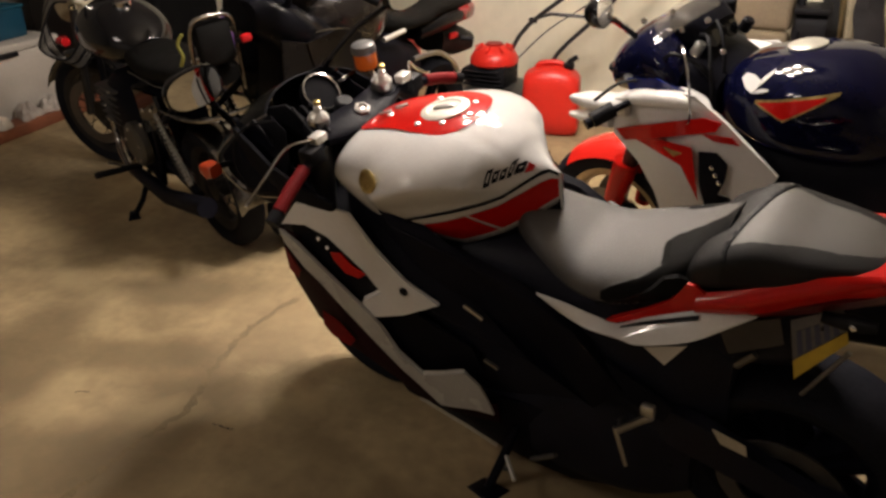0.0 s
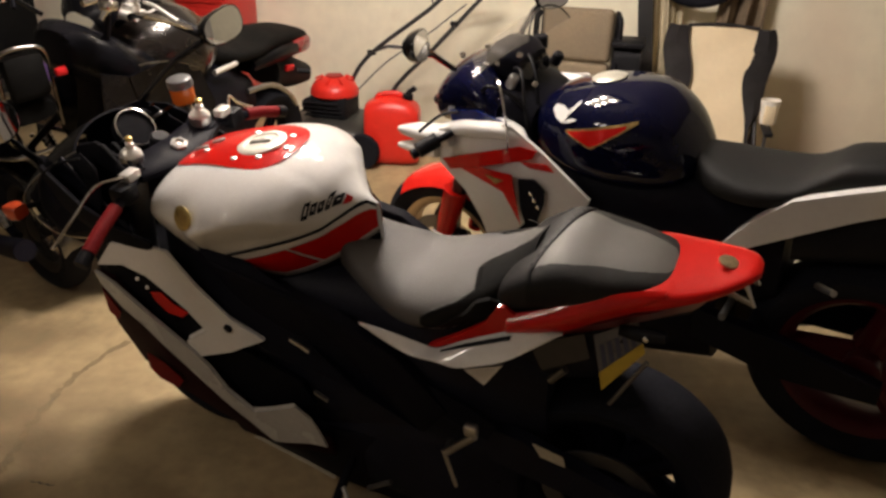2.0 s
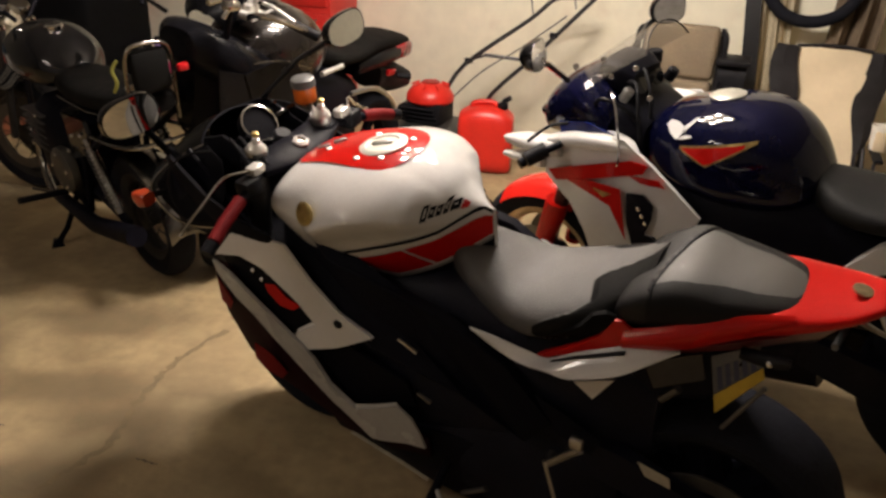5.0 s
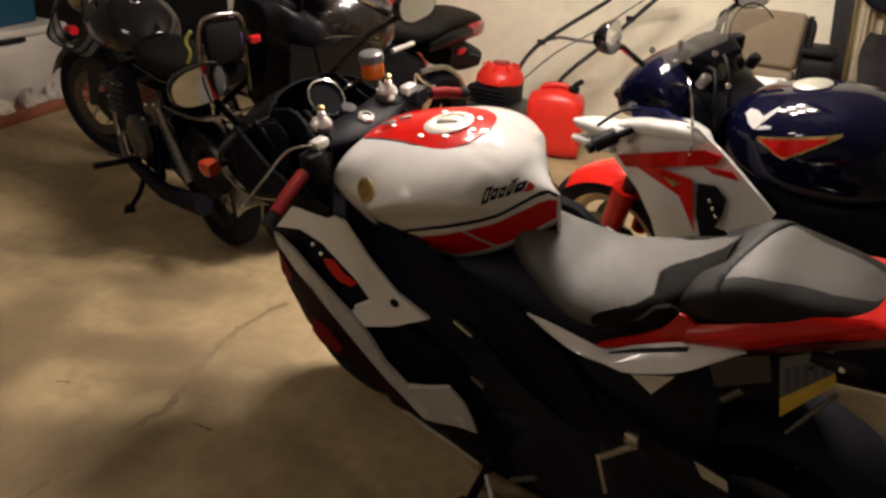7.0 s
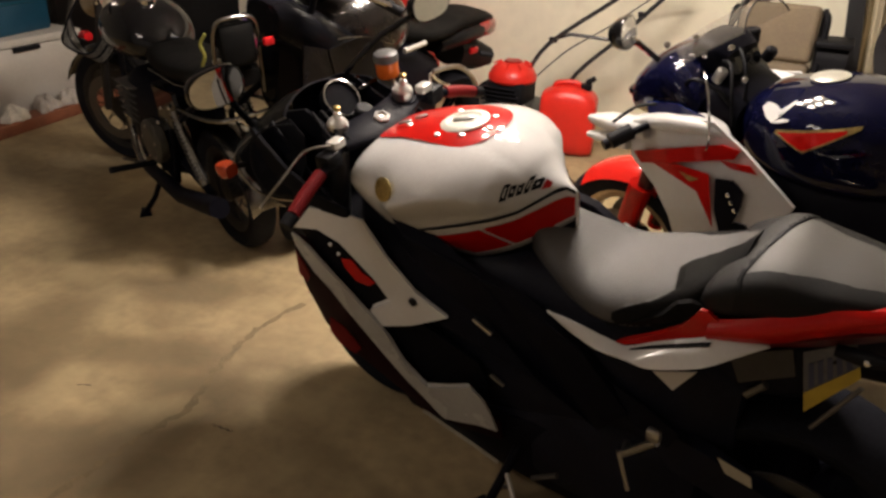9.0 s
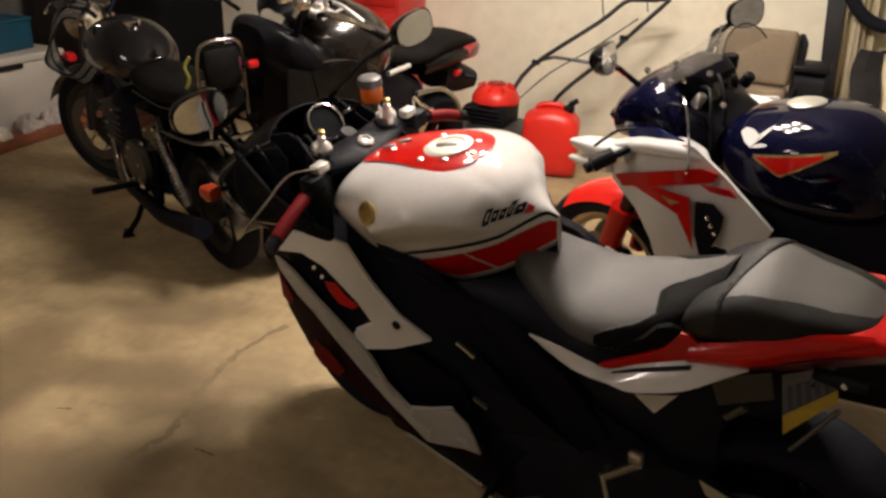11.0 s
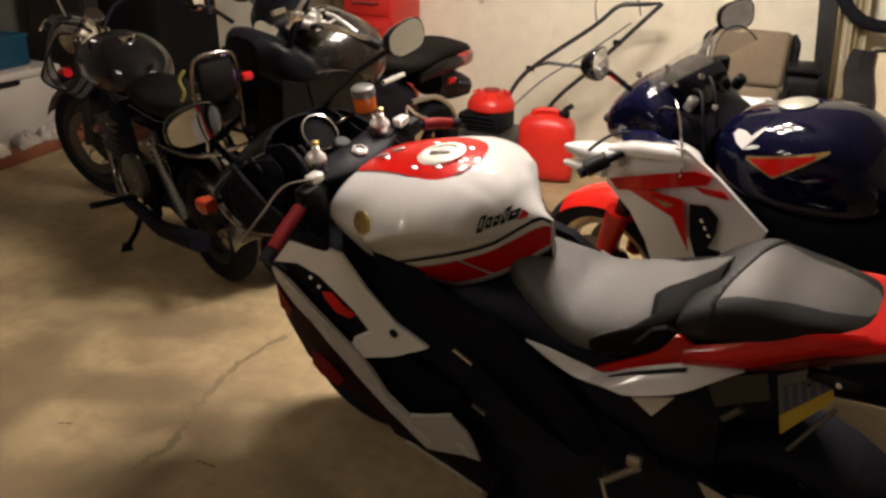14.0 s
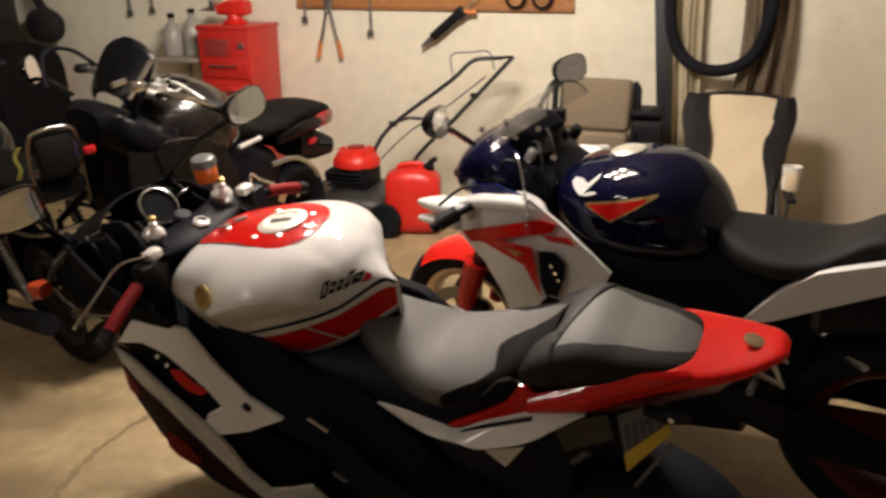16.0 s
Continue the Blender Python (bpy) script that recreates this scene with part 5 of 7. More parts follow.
blue_white_bike(pose(1.58, 1.676, 0, 0, 0, 134.8) @ pose(0, 0, 0, -8.5))


def black_bike(m):
    """A black faired machine beside the wall."""
    b = thing("sport_motorcycle", m, "glossy black sport motorcycle with silver trim and red tail light", "motorcycle", "parked motorcycles")
    ring_wheel(b, 0.27, 0.10, RUBBER, FRAMEBLACK, (0.95, 0, 0.27), spokes=3, steer=35)
    ring_wheel(b, 0.29, 0.14, RUBBER, FRAMEBLACK, (-0.02, 0, 0.29), spokes=3, disc=False)
    tank = part("fuel_tank", loft(smooth_sections([(0.95, 0.82, 0.99, 0.11), (0.87, 0.77, 1.05, 0.17), (0.75, 0.75, 1.085, 0.20), (0.64, 0.76, 1.06, 0.19), (0.54, 0.79, 0.99, 0.145), (0.48, 0.82, 0.91, 0.08)], 5), 32, 2.5),
                mat("black metallic paint", (0.010, 0.008, 0.007), 0.28, spec=0.25, coat=0.45), b, "glossy black fuel tank")
    part("filler_cap", lathe([(0.05, -0.005), (0.052, 0.006), (0.044, 0.01), (0, 0.011)], 24, pose(0.77, 0, 1.082)), BLACK, tank)
    part("tank_ridge", tube([(0.90, 0.06, 1.035), (0.80, 0.07, 1.07), (0.68, 0.065, 1.06)], 0.006, 6), SILVER, tank)
    part("seat", loft(smooth_sections([(0.50, 0.80, 0.90, 0.09), (0.38, 0.79, 0.865, 0.14), (0.22, 0.79, 0.86, 0.14), (0.10, 0.80, 0.878, 0.12), (-0.10, 0.80, 0.87, 0.10), (-0.24, 0.79, 0.84, 0.07)], 4), 24, 2.8), DARKSEAT, b, "black vinyl seat")
    part("tail_cowl", loft(smooth_sections([(0.25, 0.72, 0.80, 0.13), (0.05, 0.72, 0.83, 0.125), (-0.15, 0.73, 0.83, 0.10), (-0.30, 0.75, 0.80, 0.055)], 4), 24, 3.0), SATIN, b, "gloss black tail cowl")
    part("tail_light", loft(smooth_sections([(-0.08, 0.745, 0.835, 0.105), (-0.17, 0.735, 0.83, 0.10), (-0.27, 0.735, 0.815, 0.075), (-0.30, 0.745, 0.80, 0.05)], 4), 24, 4.0), mat("dark red lens", (0.26, 0.006, 0.014), 0.15, coat=0.5), b, "dark red tail light")
    part("lower_reflector", block((-0.07, 0.095, 0.69), (0.06, 0.02, 0.03), 0.006), REDLENS, b)
    part("rear_mudguard", loft(smooth_sections([(0.0, 0.60, 0.73, 0.09), (-0.15, 0.56, 0.72, 0.085), (-0.33, 0.55, 0.65, 0.06)], 4), 18, 3.0), DARK, b)
    for s in (1, -1):
        part("silver_strip", tube([(0.56, 0.15 * s, 0.80), (0.42, 0.15 * s, 0.815)], 0.011, 8), SILVER, b, "bright silver trim bar")
        part("rest_bracket", tube(curve_points([(0.30, 0.13 * s, 0.66), (0.16, 0.16 * s, 0.67), (0.02, 0.16 * s, 0.60), (-0.08, 0.14 * s, 0.52)], 4), 0.012, 8), STEEL, b)
        part("rear_signal", tube([(-0.15, 0.09 * s, 0.66), (-0.19, 0.14 * s, 0.66)], 0.014, 10), DARK, b)
        part("handlebar", tube(curve_points([(0.98, 0.05 * s, 1.03), (0.99, 0.16 * s, 1.09), (0.93, 0.30 * s, 1.08), (0.90, 0.36 * s, 1.06)], 4), 0.012, 8), CHROME, b, "chrome handlebar")
        part("grip", tube([(0.93, 0.27 * s, 1.085), (0.895, 0.37 * s, 1.057)], 0.019, 10), DARK, b)
        part("fork_leg", tube([(0.93, 0.085 * s, 0.98), (0.95, 0.085 * s, 0.30)], 0.022, 10), DULL, b)
    part("top_clamp", block((0.955, 0, 1.075), (0.10, 0.25, 0.03), 0.01), SILVER, b, "bright top clamp")
    for y in (-0.10, 0.10):
        part("fork_cap", lathe([(0.027, 0.0), (0.027, 0.02), (0.018, 0.026), (0.014, 0.04), (0.0, 0.042)], 18, pose(0.955, y, 1.09)), SILVER, b, "silver fork cap")
    part("belly_fairing", plate([(1.20, 0.19, 0.93), (0.92, 0.20, 0.86), (0.66, 0.19, 0.72), (0.62, 0.18, 0.30), (0.95, 0.19, 0.34), (1.16, 0.19, 0.60)], 0.012, bulge=0.004), SATIN, b, "black belly fairing")
    part("clutch_lever", tube(curve_points([(0.96, 0.16, 1.13), (1.00, 0.24, 1.14), (0.99, 0.33, 1.11)], 4), 0.007, 8), SILVER, b)
    part("brake_hose", tube(curve_points([(0.96, -0.16, 1.10), (1.04, -0.24, 1.17), (1.14, -0.26, 1.16), (1.20, -0.18, 1.06)], 6), 0.008, 8), NIGHTPLASTIC, b)
    for y in (0.035, -0.07):
        clock = part("clock", lathe([(0.03, -0.055), (0.05, -0.03), (0.056, -0.005), (0.056, 0.012), (0.048, 0.016), (0.046, 0.010), (0.0, 0.010)], 28, pose(0.995, y, 1.095, 0, -40, 0)), CHROME, b, "chrome cased clock")
        part("dial", lathe([(0.0, 0.011), (0.044, 0.011), (0.044, 0.0125), (0.0, 0.0125)], 24, pose(0.995, y, 1.095, 0, -40, 0)), DARK, clock)
    part("bar_bridge", tube(curve_points([(0.96, -0.14, 1.08), (0.94, -0.05, 1.10), (0.94, 0.06, 1.11), (0.96, 0.15, 1.15)], 4), 0.011, 10), CHROME, b)
    for y in (-0.04, 0.05):
        part("bar_clamp", block((0.945, y, 1.085), (0.05, 0.035, 0.04), 0.008), CHROME, b)
    part("upper_fairing", loft(smooth_sections([(0.86, 0.74, 0.93, 0.17), (0.96, 0.76, 0.97, 0.195), (1.06, 0.80, 1.02, 0.19), (1.15, 0.86, 1.05, 0.15), (1.21, 0.92, 1.03, 0.08)], 4), 28, 2.7), SATIN, b, "black upper fairing")
    pts = []
    for i in range(13):
        u = i / 12
        cx, cz, w, drop = 1.10 - 0.10 * u, 1.075 + 0.185 * u, 0.125 * math.sqrt(max(0.12, 1 - (1.8 * u - 0.85) ** 4)), 0.05 * (1 - 0.6 * u)
        pts.append([(cx - 0.03 * (1 - math.cos(v)), w * math.sin(v) / math.sin(1.3), cz - drop * (1 - math.cos(v)) / (1 - math.cos(1.3))) for v in [-1.3 + 2.6 * k / 14 for k in range(15)]])
    part("windscreen", grid_mesh(pts, thick=0.004), SATIN, b, "black tinted windscreen")
    part("mirror_arm", tube([(1.24, 0.17, 1.159), (1.188, 0.17, 1.166)], 0.010, 8), CHROME, b)
    part("bar_riser", tube([(1.171, 0.17, 1.10), (1.071, 0.17, 1.221)], 0.009, 8), CHROME, b, "chrome bar end")
    part("bar_clamp", block((1.13, 0.165, 1.14), (0.06, 0.04, 0.035), 0.01), CHROME, b)
    part("bar_post", tube([(1.13, 0.165, 1.14), (1.10, 0.12, 1.0)], 0.012, 8), FRAMEBLACK, b)
    part("engine", loft(smooth_sections([(0.20, 0.30, 0.70, 0.11), (0.45, 0.25, 0.82, 0.15), (0.7, 0.25, 0.82, 0.17), (0.85, 0.35, 0.8, 0.14)], 4), 20, 3.0), FRAMEBLACK, b)
    both_sides("side_fairing", [(1.08, 0.2, 0.90), (0.90, 0.205, 0.93), (0.72, 0.19, 0.88), (0.60, 0.19, 0.70), (0.62, 0.18, 0.40), (0.75, 0.18, 0.32), (0.86, 0.19, 0.55), (1.0, 0.2, 0.72)], 0.012, SATIN, b, 0.004)
    # Tube takes the place of a long highlight on the fairing's upper edge.
    part("highlight_arc", tube(curve_points([(1.051, 0.213, 0.938), (0.981, 0.215, 0.937), (0.878, 0.213, 0.921), (0.723, 0.205, 0.872)], 5), 0.0028, 6), DULLCHROME, b, "thin chrome tube for the highlight along the fairing")
    part("nose_cowl", loft(smooth_sections([(1.17, 0.66, 0.94, 0.05), (1.10, 0.58, 0.95, 0.12), (1.0, 0.56, 0.92, 0.17), (0.88, 0.58, 0.90, 0.17)], 4), 24, 2.8), SATIN, b, "black nose cowl over the front wheel")
    guard = []
    for i in range(11):
        a = radians(40 + 90 * i / 10)
        guard.append([Vector((0.95, 0, 0.27)) + pose(0, 0, 0, 0, 0, 35) @ Vector((0.295 * math.cos(a), 0.062 * t, 0.295 * math.sin(a) - 0.02 * abs(t) ** 3)) for t in [-1 + 0.33 * k for k in range(7)]])
    part("front_mudguard", grid_mesh(guard, thick=0.004), SATIN, b, "black front mudguard")
    part("side_stand", tube([(0.45, 0.12, 0.28), (0.47, 0.22, 0.09), (0.48, 0.26, 0.053)], 0.011, 8), FRAMEBLACK, b)
    oval_mirror(b, (1.10, -0.37, 1.075), (-0.55, 0.75, 0.35), 0.14, 0.10, BLACK, MIRROR, (1.10, -0.17, 1.03), BLACK)
    return b


def naked_bike(m):
    b = thing("naked_motorcycle", m, "black unfaired motorcycle with chrome clocks and shocks", "motorcycle", "parked motorcycles")
    turn = Matrix.Translation((1.34, -0.07, 0)) @ pose(0, 0, 0, 0, 0, 25) @ Matrix.Translation((-1.1, 0, 0))
    fr = lambda *p: tuple(turn @ Vector(p))
    ring_wheel(b, 0.30, 0.09, RUBBER, DULL, fr(1.25, 0, 0.30), wire=True, steer=25, rim_r=0.235)
    ring_wheel(b, 0.26, 0.11, RUBBER, DULL, (0.16, 0, 0.26), wire=True, disc=False)
    part("fuel_tank", loft(smooth_sections([(1.10, 0.72, 0.82, 0.07), (1.02, 0.69, 0.885, 0.12), (0.90, 0.68, 0.935, 0.155), (0.74, 0.69, 0.945, 0.16), (0.62, 0.70, 0.91, 0.145), (0.56, 0.72, 0.86, 0.115), (0.52, 0.74, 0.81, 0.06)], 6), 48, 2.2), BLACK, b, "gloss black fuel tank")
    part("filler_cap", lathe([(0.035, -0.005), (0.037, 0.01), (0.03, 0.016), (0, 0.017)], 20, pose(0.68, 0, 0.93)), CHROME, b)
    part("seat", loft(smooth_sections([(0.60, 0.70, 0.80, 0.09), (0.45, 0.70, 0.80, 0.12), (0.3, 0.70, 0.79, 0.13), (0.12, 0.71, 0.80, 0.12), (-0.05, 0.72, 0.82, 0.10), (-0.12, 0.74, 0.80, 0.07)], 4), 20, 2.8), DARKSEAT, b, "black vinyl seat")
    part("engine", loft(smooth_sections([(0.42, 0.25, 0.60, 0.13), (0.60, 0.22, 0.66, 0.17), (0.80, 0.25, 0.66, 0.15), (0.90, 0.35, 0.6, 0.08)], 4), 20, 3.4), FRAMEBLACK, b, "dark finned engine")
    for k in range(6):
        part("cooling_fin", block((0.74, 0, 0.46 + 0.03 * k), (0.22, 0.34, 0.006), 0.002), mat("grey alloy", (0.12, 0.12, 0.12), 0.45, metal=0.7), b)
    part("side_panel", plate([(0.45, 0.13, 0.66), (0.25, 0.13, 0.67), (0.22, 0.13, 0.55), (0.42, 0.14, 0.48)], 0.02), BLACK, b)
    for s in (1, -1):
        sh = part("shock_absorber", tube([(0.25, 0.145 * s, 0.60), (0.09, 0.145 * s, 0.34)], 0.017, 12), DULLCHROME, b, "chrome coil-over shock absorber")
        coil = []
        for i in range(150):
            u = i / 149
            c = Vector((0.24, 0.145 * s, 0.583)).lerp(Vector((0.102, 0.145 * s, 0.36)), u)
            a = u * 2 * math.pi * 15
            coil.append(c + Vector((0.021 * math.cos(a), 0.021 * math.sin(a), 0.0)))
        part("coil_spring", tube(coil, 0.005, 5), DULLCHROME, sh)
        part("fork_leg", tube([fr(1.12, 0.09 * s, 0.84), fr(1.25, 0.09 * s, 0.31)], 0.019, 12), DULL, b, "steel fork leg")
        part("clock", lathe([(0.03, -0.05), (0.045, -0.03), (0.048, 0.0), (0.042, 0.006), (0.0, 0.008)], 24, Matrix.Translation(fr(1.13, 0.06 * s, 0.93)) @ pose(0, 0, 0, 0, -40, 25)), DULLCHROME, b, "chrome cased clock")
        part("handlebar", tube(curve_points([fr(1.07, 0.04 * s, 0.87), fr(1.06, 0.14 * s, 0.96), fr(0.99, 0.28 * s, 0.99), fr(0.94, 0.36 * s, 0.98)], 5), 0.011, 8), FRAMEBLACK, b, "black handlebar")
        part("grip", tube([fr(0.985, 0.29 * s, 0.992), fr(0.94, 0.37 * s, 0.98)], 0.018, 10), DARK, b)
        part("lever", tube([fr(1.03, 0.22 * s, 0.985), fr(1.03, 0.30 * s, 0.985), fr(0.98, 0.38 * s, 0.965)], 0.006, 6), CHROME, b)
        part("mirror_stem", tube([fr(1.02, 0.2 * s, 0.98), fr(1.05, 0.22 * s, 1.20)], 0.006, 6), CHROME, b)
        part("turn_signal", loft([(fr(1.16, 0.17 * s, 0)[0] - 0.03, 0.69, 0.73, 0.02, fr(1.16, 0.17 * s, 0)[1]), (fr(1.16, 0.17 * s, 0)[0] + 0.03, 0.69, 0.73, 0.03, fr(1.16, 0.17 * s, 0)[1])], 14), REDLENS if s > 0 else ORANGE, b, "small round signal lens")
        part("frame_tube", tube([(1.24, -0.06 + 0.04 * s, 0.80), (1.02, 0.10 * s, 0.35), (0.45, 0.13 * s, 0.24), (0.36, 0.13 * s, 0.5), (0.0, 0.12 * s, 0.70)], 0.014, 8), FRAMEBLACK, b)
        part("swingarm", tube([(0.42, 0.10 * s, 0.33), (0.16, 0.10 * s, 0.26)], 0.018, 8), FRAMEBLACK, b)
        part("foot_peg", tube([(0.60, 0.16 * s, 0.29), (0.56, 0.36 * s, 0.33)], 0.014, 8), DARK, b)
        part("silencer", tube([(0.75, 0.15 * s, 0.22), (0.3, 0.18 * s, 0.24), (-0.1, 0.18 * s, 0.32)], 0.028, 12, r_end=0.04), FRAMEBLACK, b)
        part("grab_rail", tube(curve_points([(0.23, 0.13 * s, 0.612), (0.0, 0.135 * s, 0.632), (-0.13, 0.10 * s, 0.645), (-0.16, 0.0, 0.65)], 4), 0.009, 8), DULLCHROME, b)
    pad = part("backrest", block((-0.13, 0.0, 0.895), (0.05, 0.135, 0.15), 0.03), DARKSEAT, b, "black passenger backrest in a chrome bar")
    part("backrest_bar", tube(curve_points([(-0.10, 0.085, 0.70), (-0.12, 0.085, 0.86), (-0.14, 0.08, 0.955), (-0.15, 0.05, 0.99), (-0.15, -0.045, 0.985), (-0.14, -0.08, 0.95), (-0.12, -0.085, 0.86), (-0.10, -0.085, 0.70)], 4), 0.0075, 10), DULLCHROME, pad, "chrome bar")
    part("backrest_strip", block((-0.10, 0.0, 0.845), (0.02, 0.17, 0.018), 0.005), SILVER, pad, "pale metal strip")
    part("luggage_strap", tube(curve_points([(-0.12, 0.10, 0.95), (-0.11, 0.12, 0.92), (-0.115, 0.115, 0.88), (-0.10, 0.125, 0.845)], 4), 0.006, 8), mat("yellow green webbing", (0.26, 0.25, 0.05), 0.7, vary=0.4, scale=30), b, "yellow green luggage strap")
    part("clutch_cover", lathe([(0.085, -0.03), (0.095, -0.02), (0.095, 0.01), (0.085, 0.02), (0.06, 0.024), (0.0, 0.026)], 28, Matrix.Translation((0.50, 0.17, 0.42)) @ pose(0, 0, 0, -90)), mat("worn grey alloy", (0.09, 0.085, 0.075), 0.45, metal=0.6, vary=0.2, scale=20), b, "worn grey engine cover")
    # Assumed chrome details, added to scatter small glints over the dark engine.
    for s in (1, -1):
        part("header_pipe", tube(curve_points([(0.86, 0.07 * s, 0.56), (0.97, 0.09 * s, 0.50), (0.98, 0.11 * s, 0.32), (0.86, 0.14 * s, 0.22), (0.62, 0.155 * s, 0.21)], 5), 0.018, 10), DULLCHROME, b, "chrome exhaust header")
        part("carburettor", lathe([(0.022, -0.05), (0.028, -0.03), (0.028, 0.02), (0.034, 0.024), (0.034, 0.045), (0.0, 0.05)], 16, pose(0.52, 0.085 * s, 0.60)), DULL, b)
        for x, z in ((0.43, 0.43), (0.46, 0.36), (0.53, 0.35), (0.57, 0.43), (0.50, 0.49)):
            stud("engine_glint_stud", (x, 0.188 * s, z), (0, s, 0.3), 0.007, 0.009, CHROME, b, n=8)
        for x, z in ((0.24, 0.62), (0.33, 0.60), (0.41, 0.52), (0.70, 0.60), (0.80, 0.52)):
            stud("cover_glint_stud", (x, 0.158 * s, z), (0, s, 0.4), 0.008, 0.012, CHROME, b, n=8)
        part("brake_pedal", tube([(0.62, 0.15 * s, 0.28), (0.72, 0.20 * s, 0.27), (0.78, 0.24 * s, 0.28)], 0.007, 8), DULLCHROME, b)
        part("seat_strip", tube([(0.50, 0.118 * s, 0.715), (0.20, 0.13 * s, 0.715), (-0.04, 0.104 * s, 0.735)], 0.005, 6), DULLCHROME, b, "chrome strip along the seat")
        part("fork_cap", lathe([(0.022, 0), (0.022, 0.014), (0.012, 0.02), (0.0, 0.022)], 14, Matrix.Translation(fr(1.12, 0.09 * s, 0.84))), CHROME, b)
    lm = Matrix.Translation(fr(1.22, 0, 0.84)) @ turn.to_3x3().to_4x4() @ pose(0, 0, 0, 0, 90, 0)
    lamp = part("headlight", lathe([(0.03, -0.10), (0.07, -0.07), (0.085, -0.01), (0.088, 0.02), (0.08, 0.024)], 28, lm), mat("aged cream paint", (0.40, 0.35, 0.25), 0.3, vary=0.15, coat=0.4), b, "round cream headlight shell")
    part("headlight_lens", lathe([(0.0, 0.034), (0.05, 0.031), (0.08, 0.02), (0.08, 0.012)], 28, lm), mat("pale lens", (0.75, 0.72, 0.62), 0.15, coat=0.5), lamp)
    pts = []
    for i in range(11):
        a = radians(25 + 120 * i / 10)
        pts.append([fr(1.25 + 0.325 * math.cos(a), 0.055 * t, 0.305 + 0.325 * math.sin(a) - 0.02 * abs(t) ** 3) for t in [-1 + 0.33 * k for k in range(7)]])
    part("front_mudguard", grid_mesh(pts, thick=0.004), BLACK, b, "black front mudguard")
    part("rear_mudguard", grid_mesh([[(0.16 + 0.285 * math.cos(radians(a)), 0.07 * t, 0.26 + 0.285 * math.sin(radians(a)) - 0.02 * abs(t) ** 3) for t in (-1, -0.5, 0, 0.5, 1)] for a in range(60, 190, 12)], thick=0.004), DULLCHROME, b)
    part("tail_light", block((-0.20, -0.085, 0.90), (0.022, 0.04, 0.028), 0.008), REDLENS, b)
    part("tail_light_stem", tube([(-0.13, -0.083, 0.88), (-0.195, -0.085, 0.895)], 0.008, 8), DARK, b)
    part("side_stand", tube([(0.66, 0.10, 0.25), (0.68, 0.18, 0.10), (0.69, 0.235, 0.04)], 0.012, 8), FRAMEBLACK, b)
    part("stand_foot", plate([(0.76, 0.23, 0.035), (0.67, 0.27, 0.04), (0.66, 0.22, 0.034), (0.74, 0.20, 0.032)], 0.012), FRAMEBLACK, b)
    for k in range(7):
        o = 0.016 * k
        part("control_cable", tube(curve_points([fr(1.02, 0.10 + o, 0.96 - 0.01 * k), fr(1.10, 0.17 + 0.4 * o, 0.98 - 0.015 * k), fr(1.20, 0.19 + 0.5 * o, 0.84 - 0.012 * k), fr(1.22 + 0.4 * o, 0.17 + 0.6 * o, 0.68), fr(1.18, 0.12 + 0.5 * o, 0.56 + 0.01 * k), fr(1.12, 0.08, 0.60 + 0.02 * k)], 6), 0.0055, 6),
             mat("grey cable", (0.10, 0.095, 0.085), 0.5) if k % 3 else DARK, b)
    return b


black_bike(pose(-0.17, 3.95, 0, 0, 0, 236.0) @ pose(0, 0, 0, -9.0))
naked_bike(pose(-0.79, 2.925, 0, 0, 0, 130.6) @ pose(0, 0, 0, -7.2))


# ---- things along the walls: x along the back wall, y towards it, z up ----
def in_room(name, u, d, label, category, rz=0.0, group="", z=0.0):
    return thing(name, room(u, d, z, rz), label, category, group)


BROWNBOARD = mat("brown hardboard", (0.42, 0.19, 0.06), 0.7, vary=0.15, scale=5, bump=0.2, bump_scale=80)
CREAM = mat("cream fabric", (0.74, 0.62, 0.42), 0.85, vary=0.03, scale=4, bump=0.6, bump_scale=5)
DARKCLOTH = mat("dark brown fabric", (0.008, 0.006, 0.007), 0.85, vary=0.2, scale=14, bump=0.4, bump_scale=200)
TAUPE = mat("taupe upholstery", (0.20, 0.155, 0.10), 0.8, vary=0.12, scale=10, bump=0.4, bump_scale=150)
BLACKTUBE = mat("black enamel tube", (0.015, 0.014, 0.016), 0.35, vary=0.2)
REDPLASTIC = mat("red plastic", (0.70, 0.025, 0.015), 0.38, vary=0.08, scale=12, bump=0.15, bump_scale=60)
TOOLRED = mat("red enamel", (0.52, 0.022, 0.016), 0.35, vary=0.1, scale=6, bump=0.1, bump_scale=20)
TOOLSTEEL = mat("worn tool steel", (0.22, 0.21, 0.20), 0.4, metal=0.8, vary=0.25, scale=20)
ORANGEGRIP = mat("orange rubber grip", (0.62, 0.20, 0.05), 0.5, vary=0.1)
DRAPE = mat("grey tan cloth", (0.50, 0.43, 0.29), 0.9, vary=0.15, scale=5, bump=0.5, bump_scale=40)
PALE = mat("pale enamel", (0.66, 0.60, 0.48), 0.4, vary=0.08, scale=4)


def ceiling_lamp(at):
    t = thing("ceiling_light", pose(*at), "white ceiling fitting with six warm lamps", "ceiling light", "ceiling lights")
    part("housing", block((0, 0, 0.09), (0.80, 0.62, 0.16), 0.02), PALE, t)
    for i in range(2):
        for j in range(3):
            part("lamp_rim", lathe([(0.10, -0.012), (0.105, -0.012), (0.105, 0.012), (0.10, 0.012)], 24, pose(-0.26 + 0.26 * j, -0.2 + 0.4 * i, 0.0), caps=False), PALE, t)


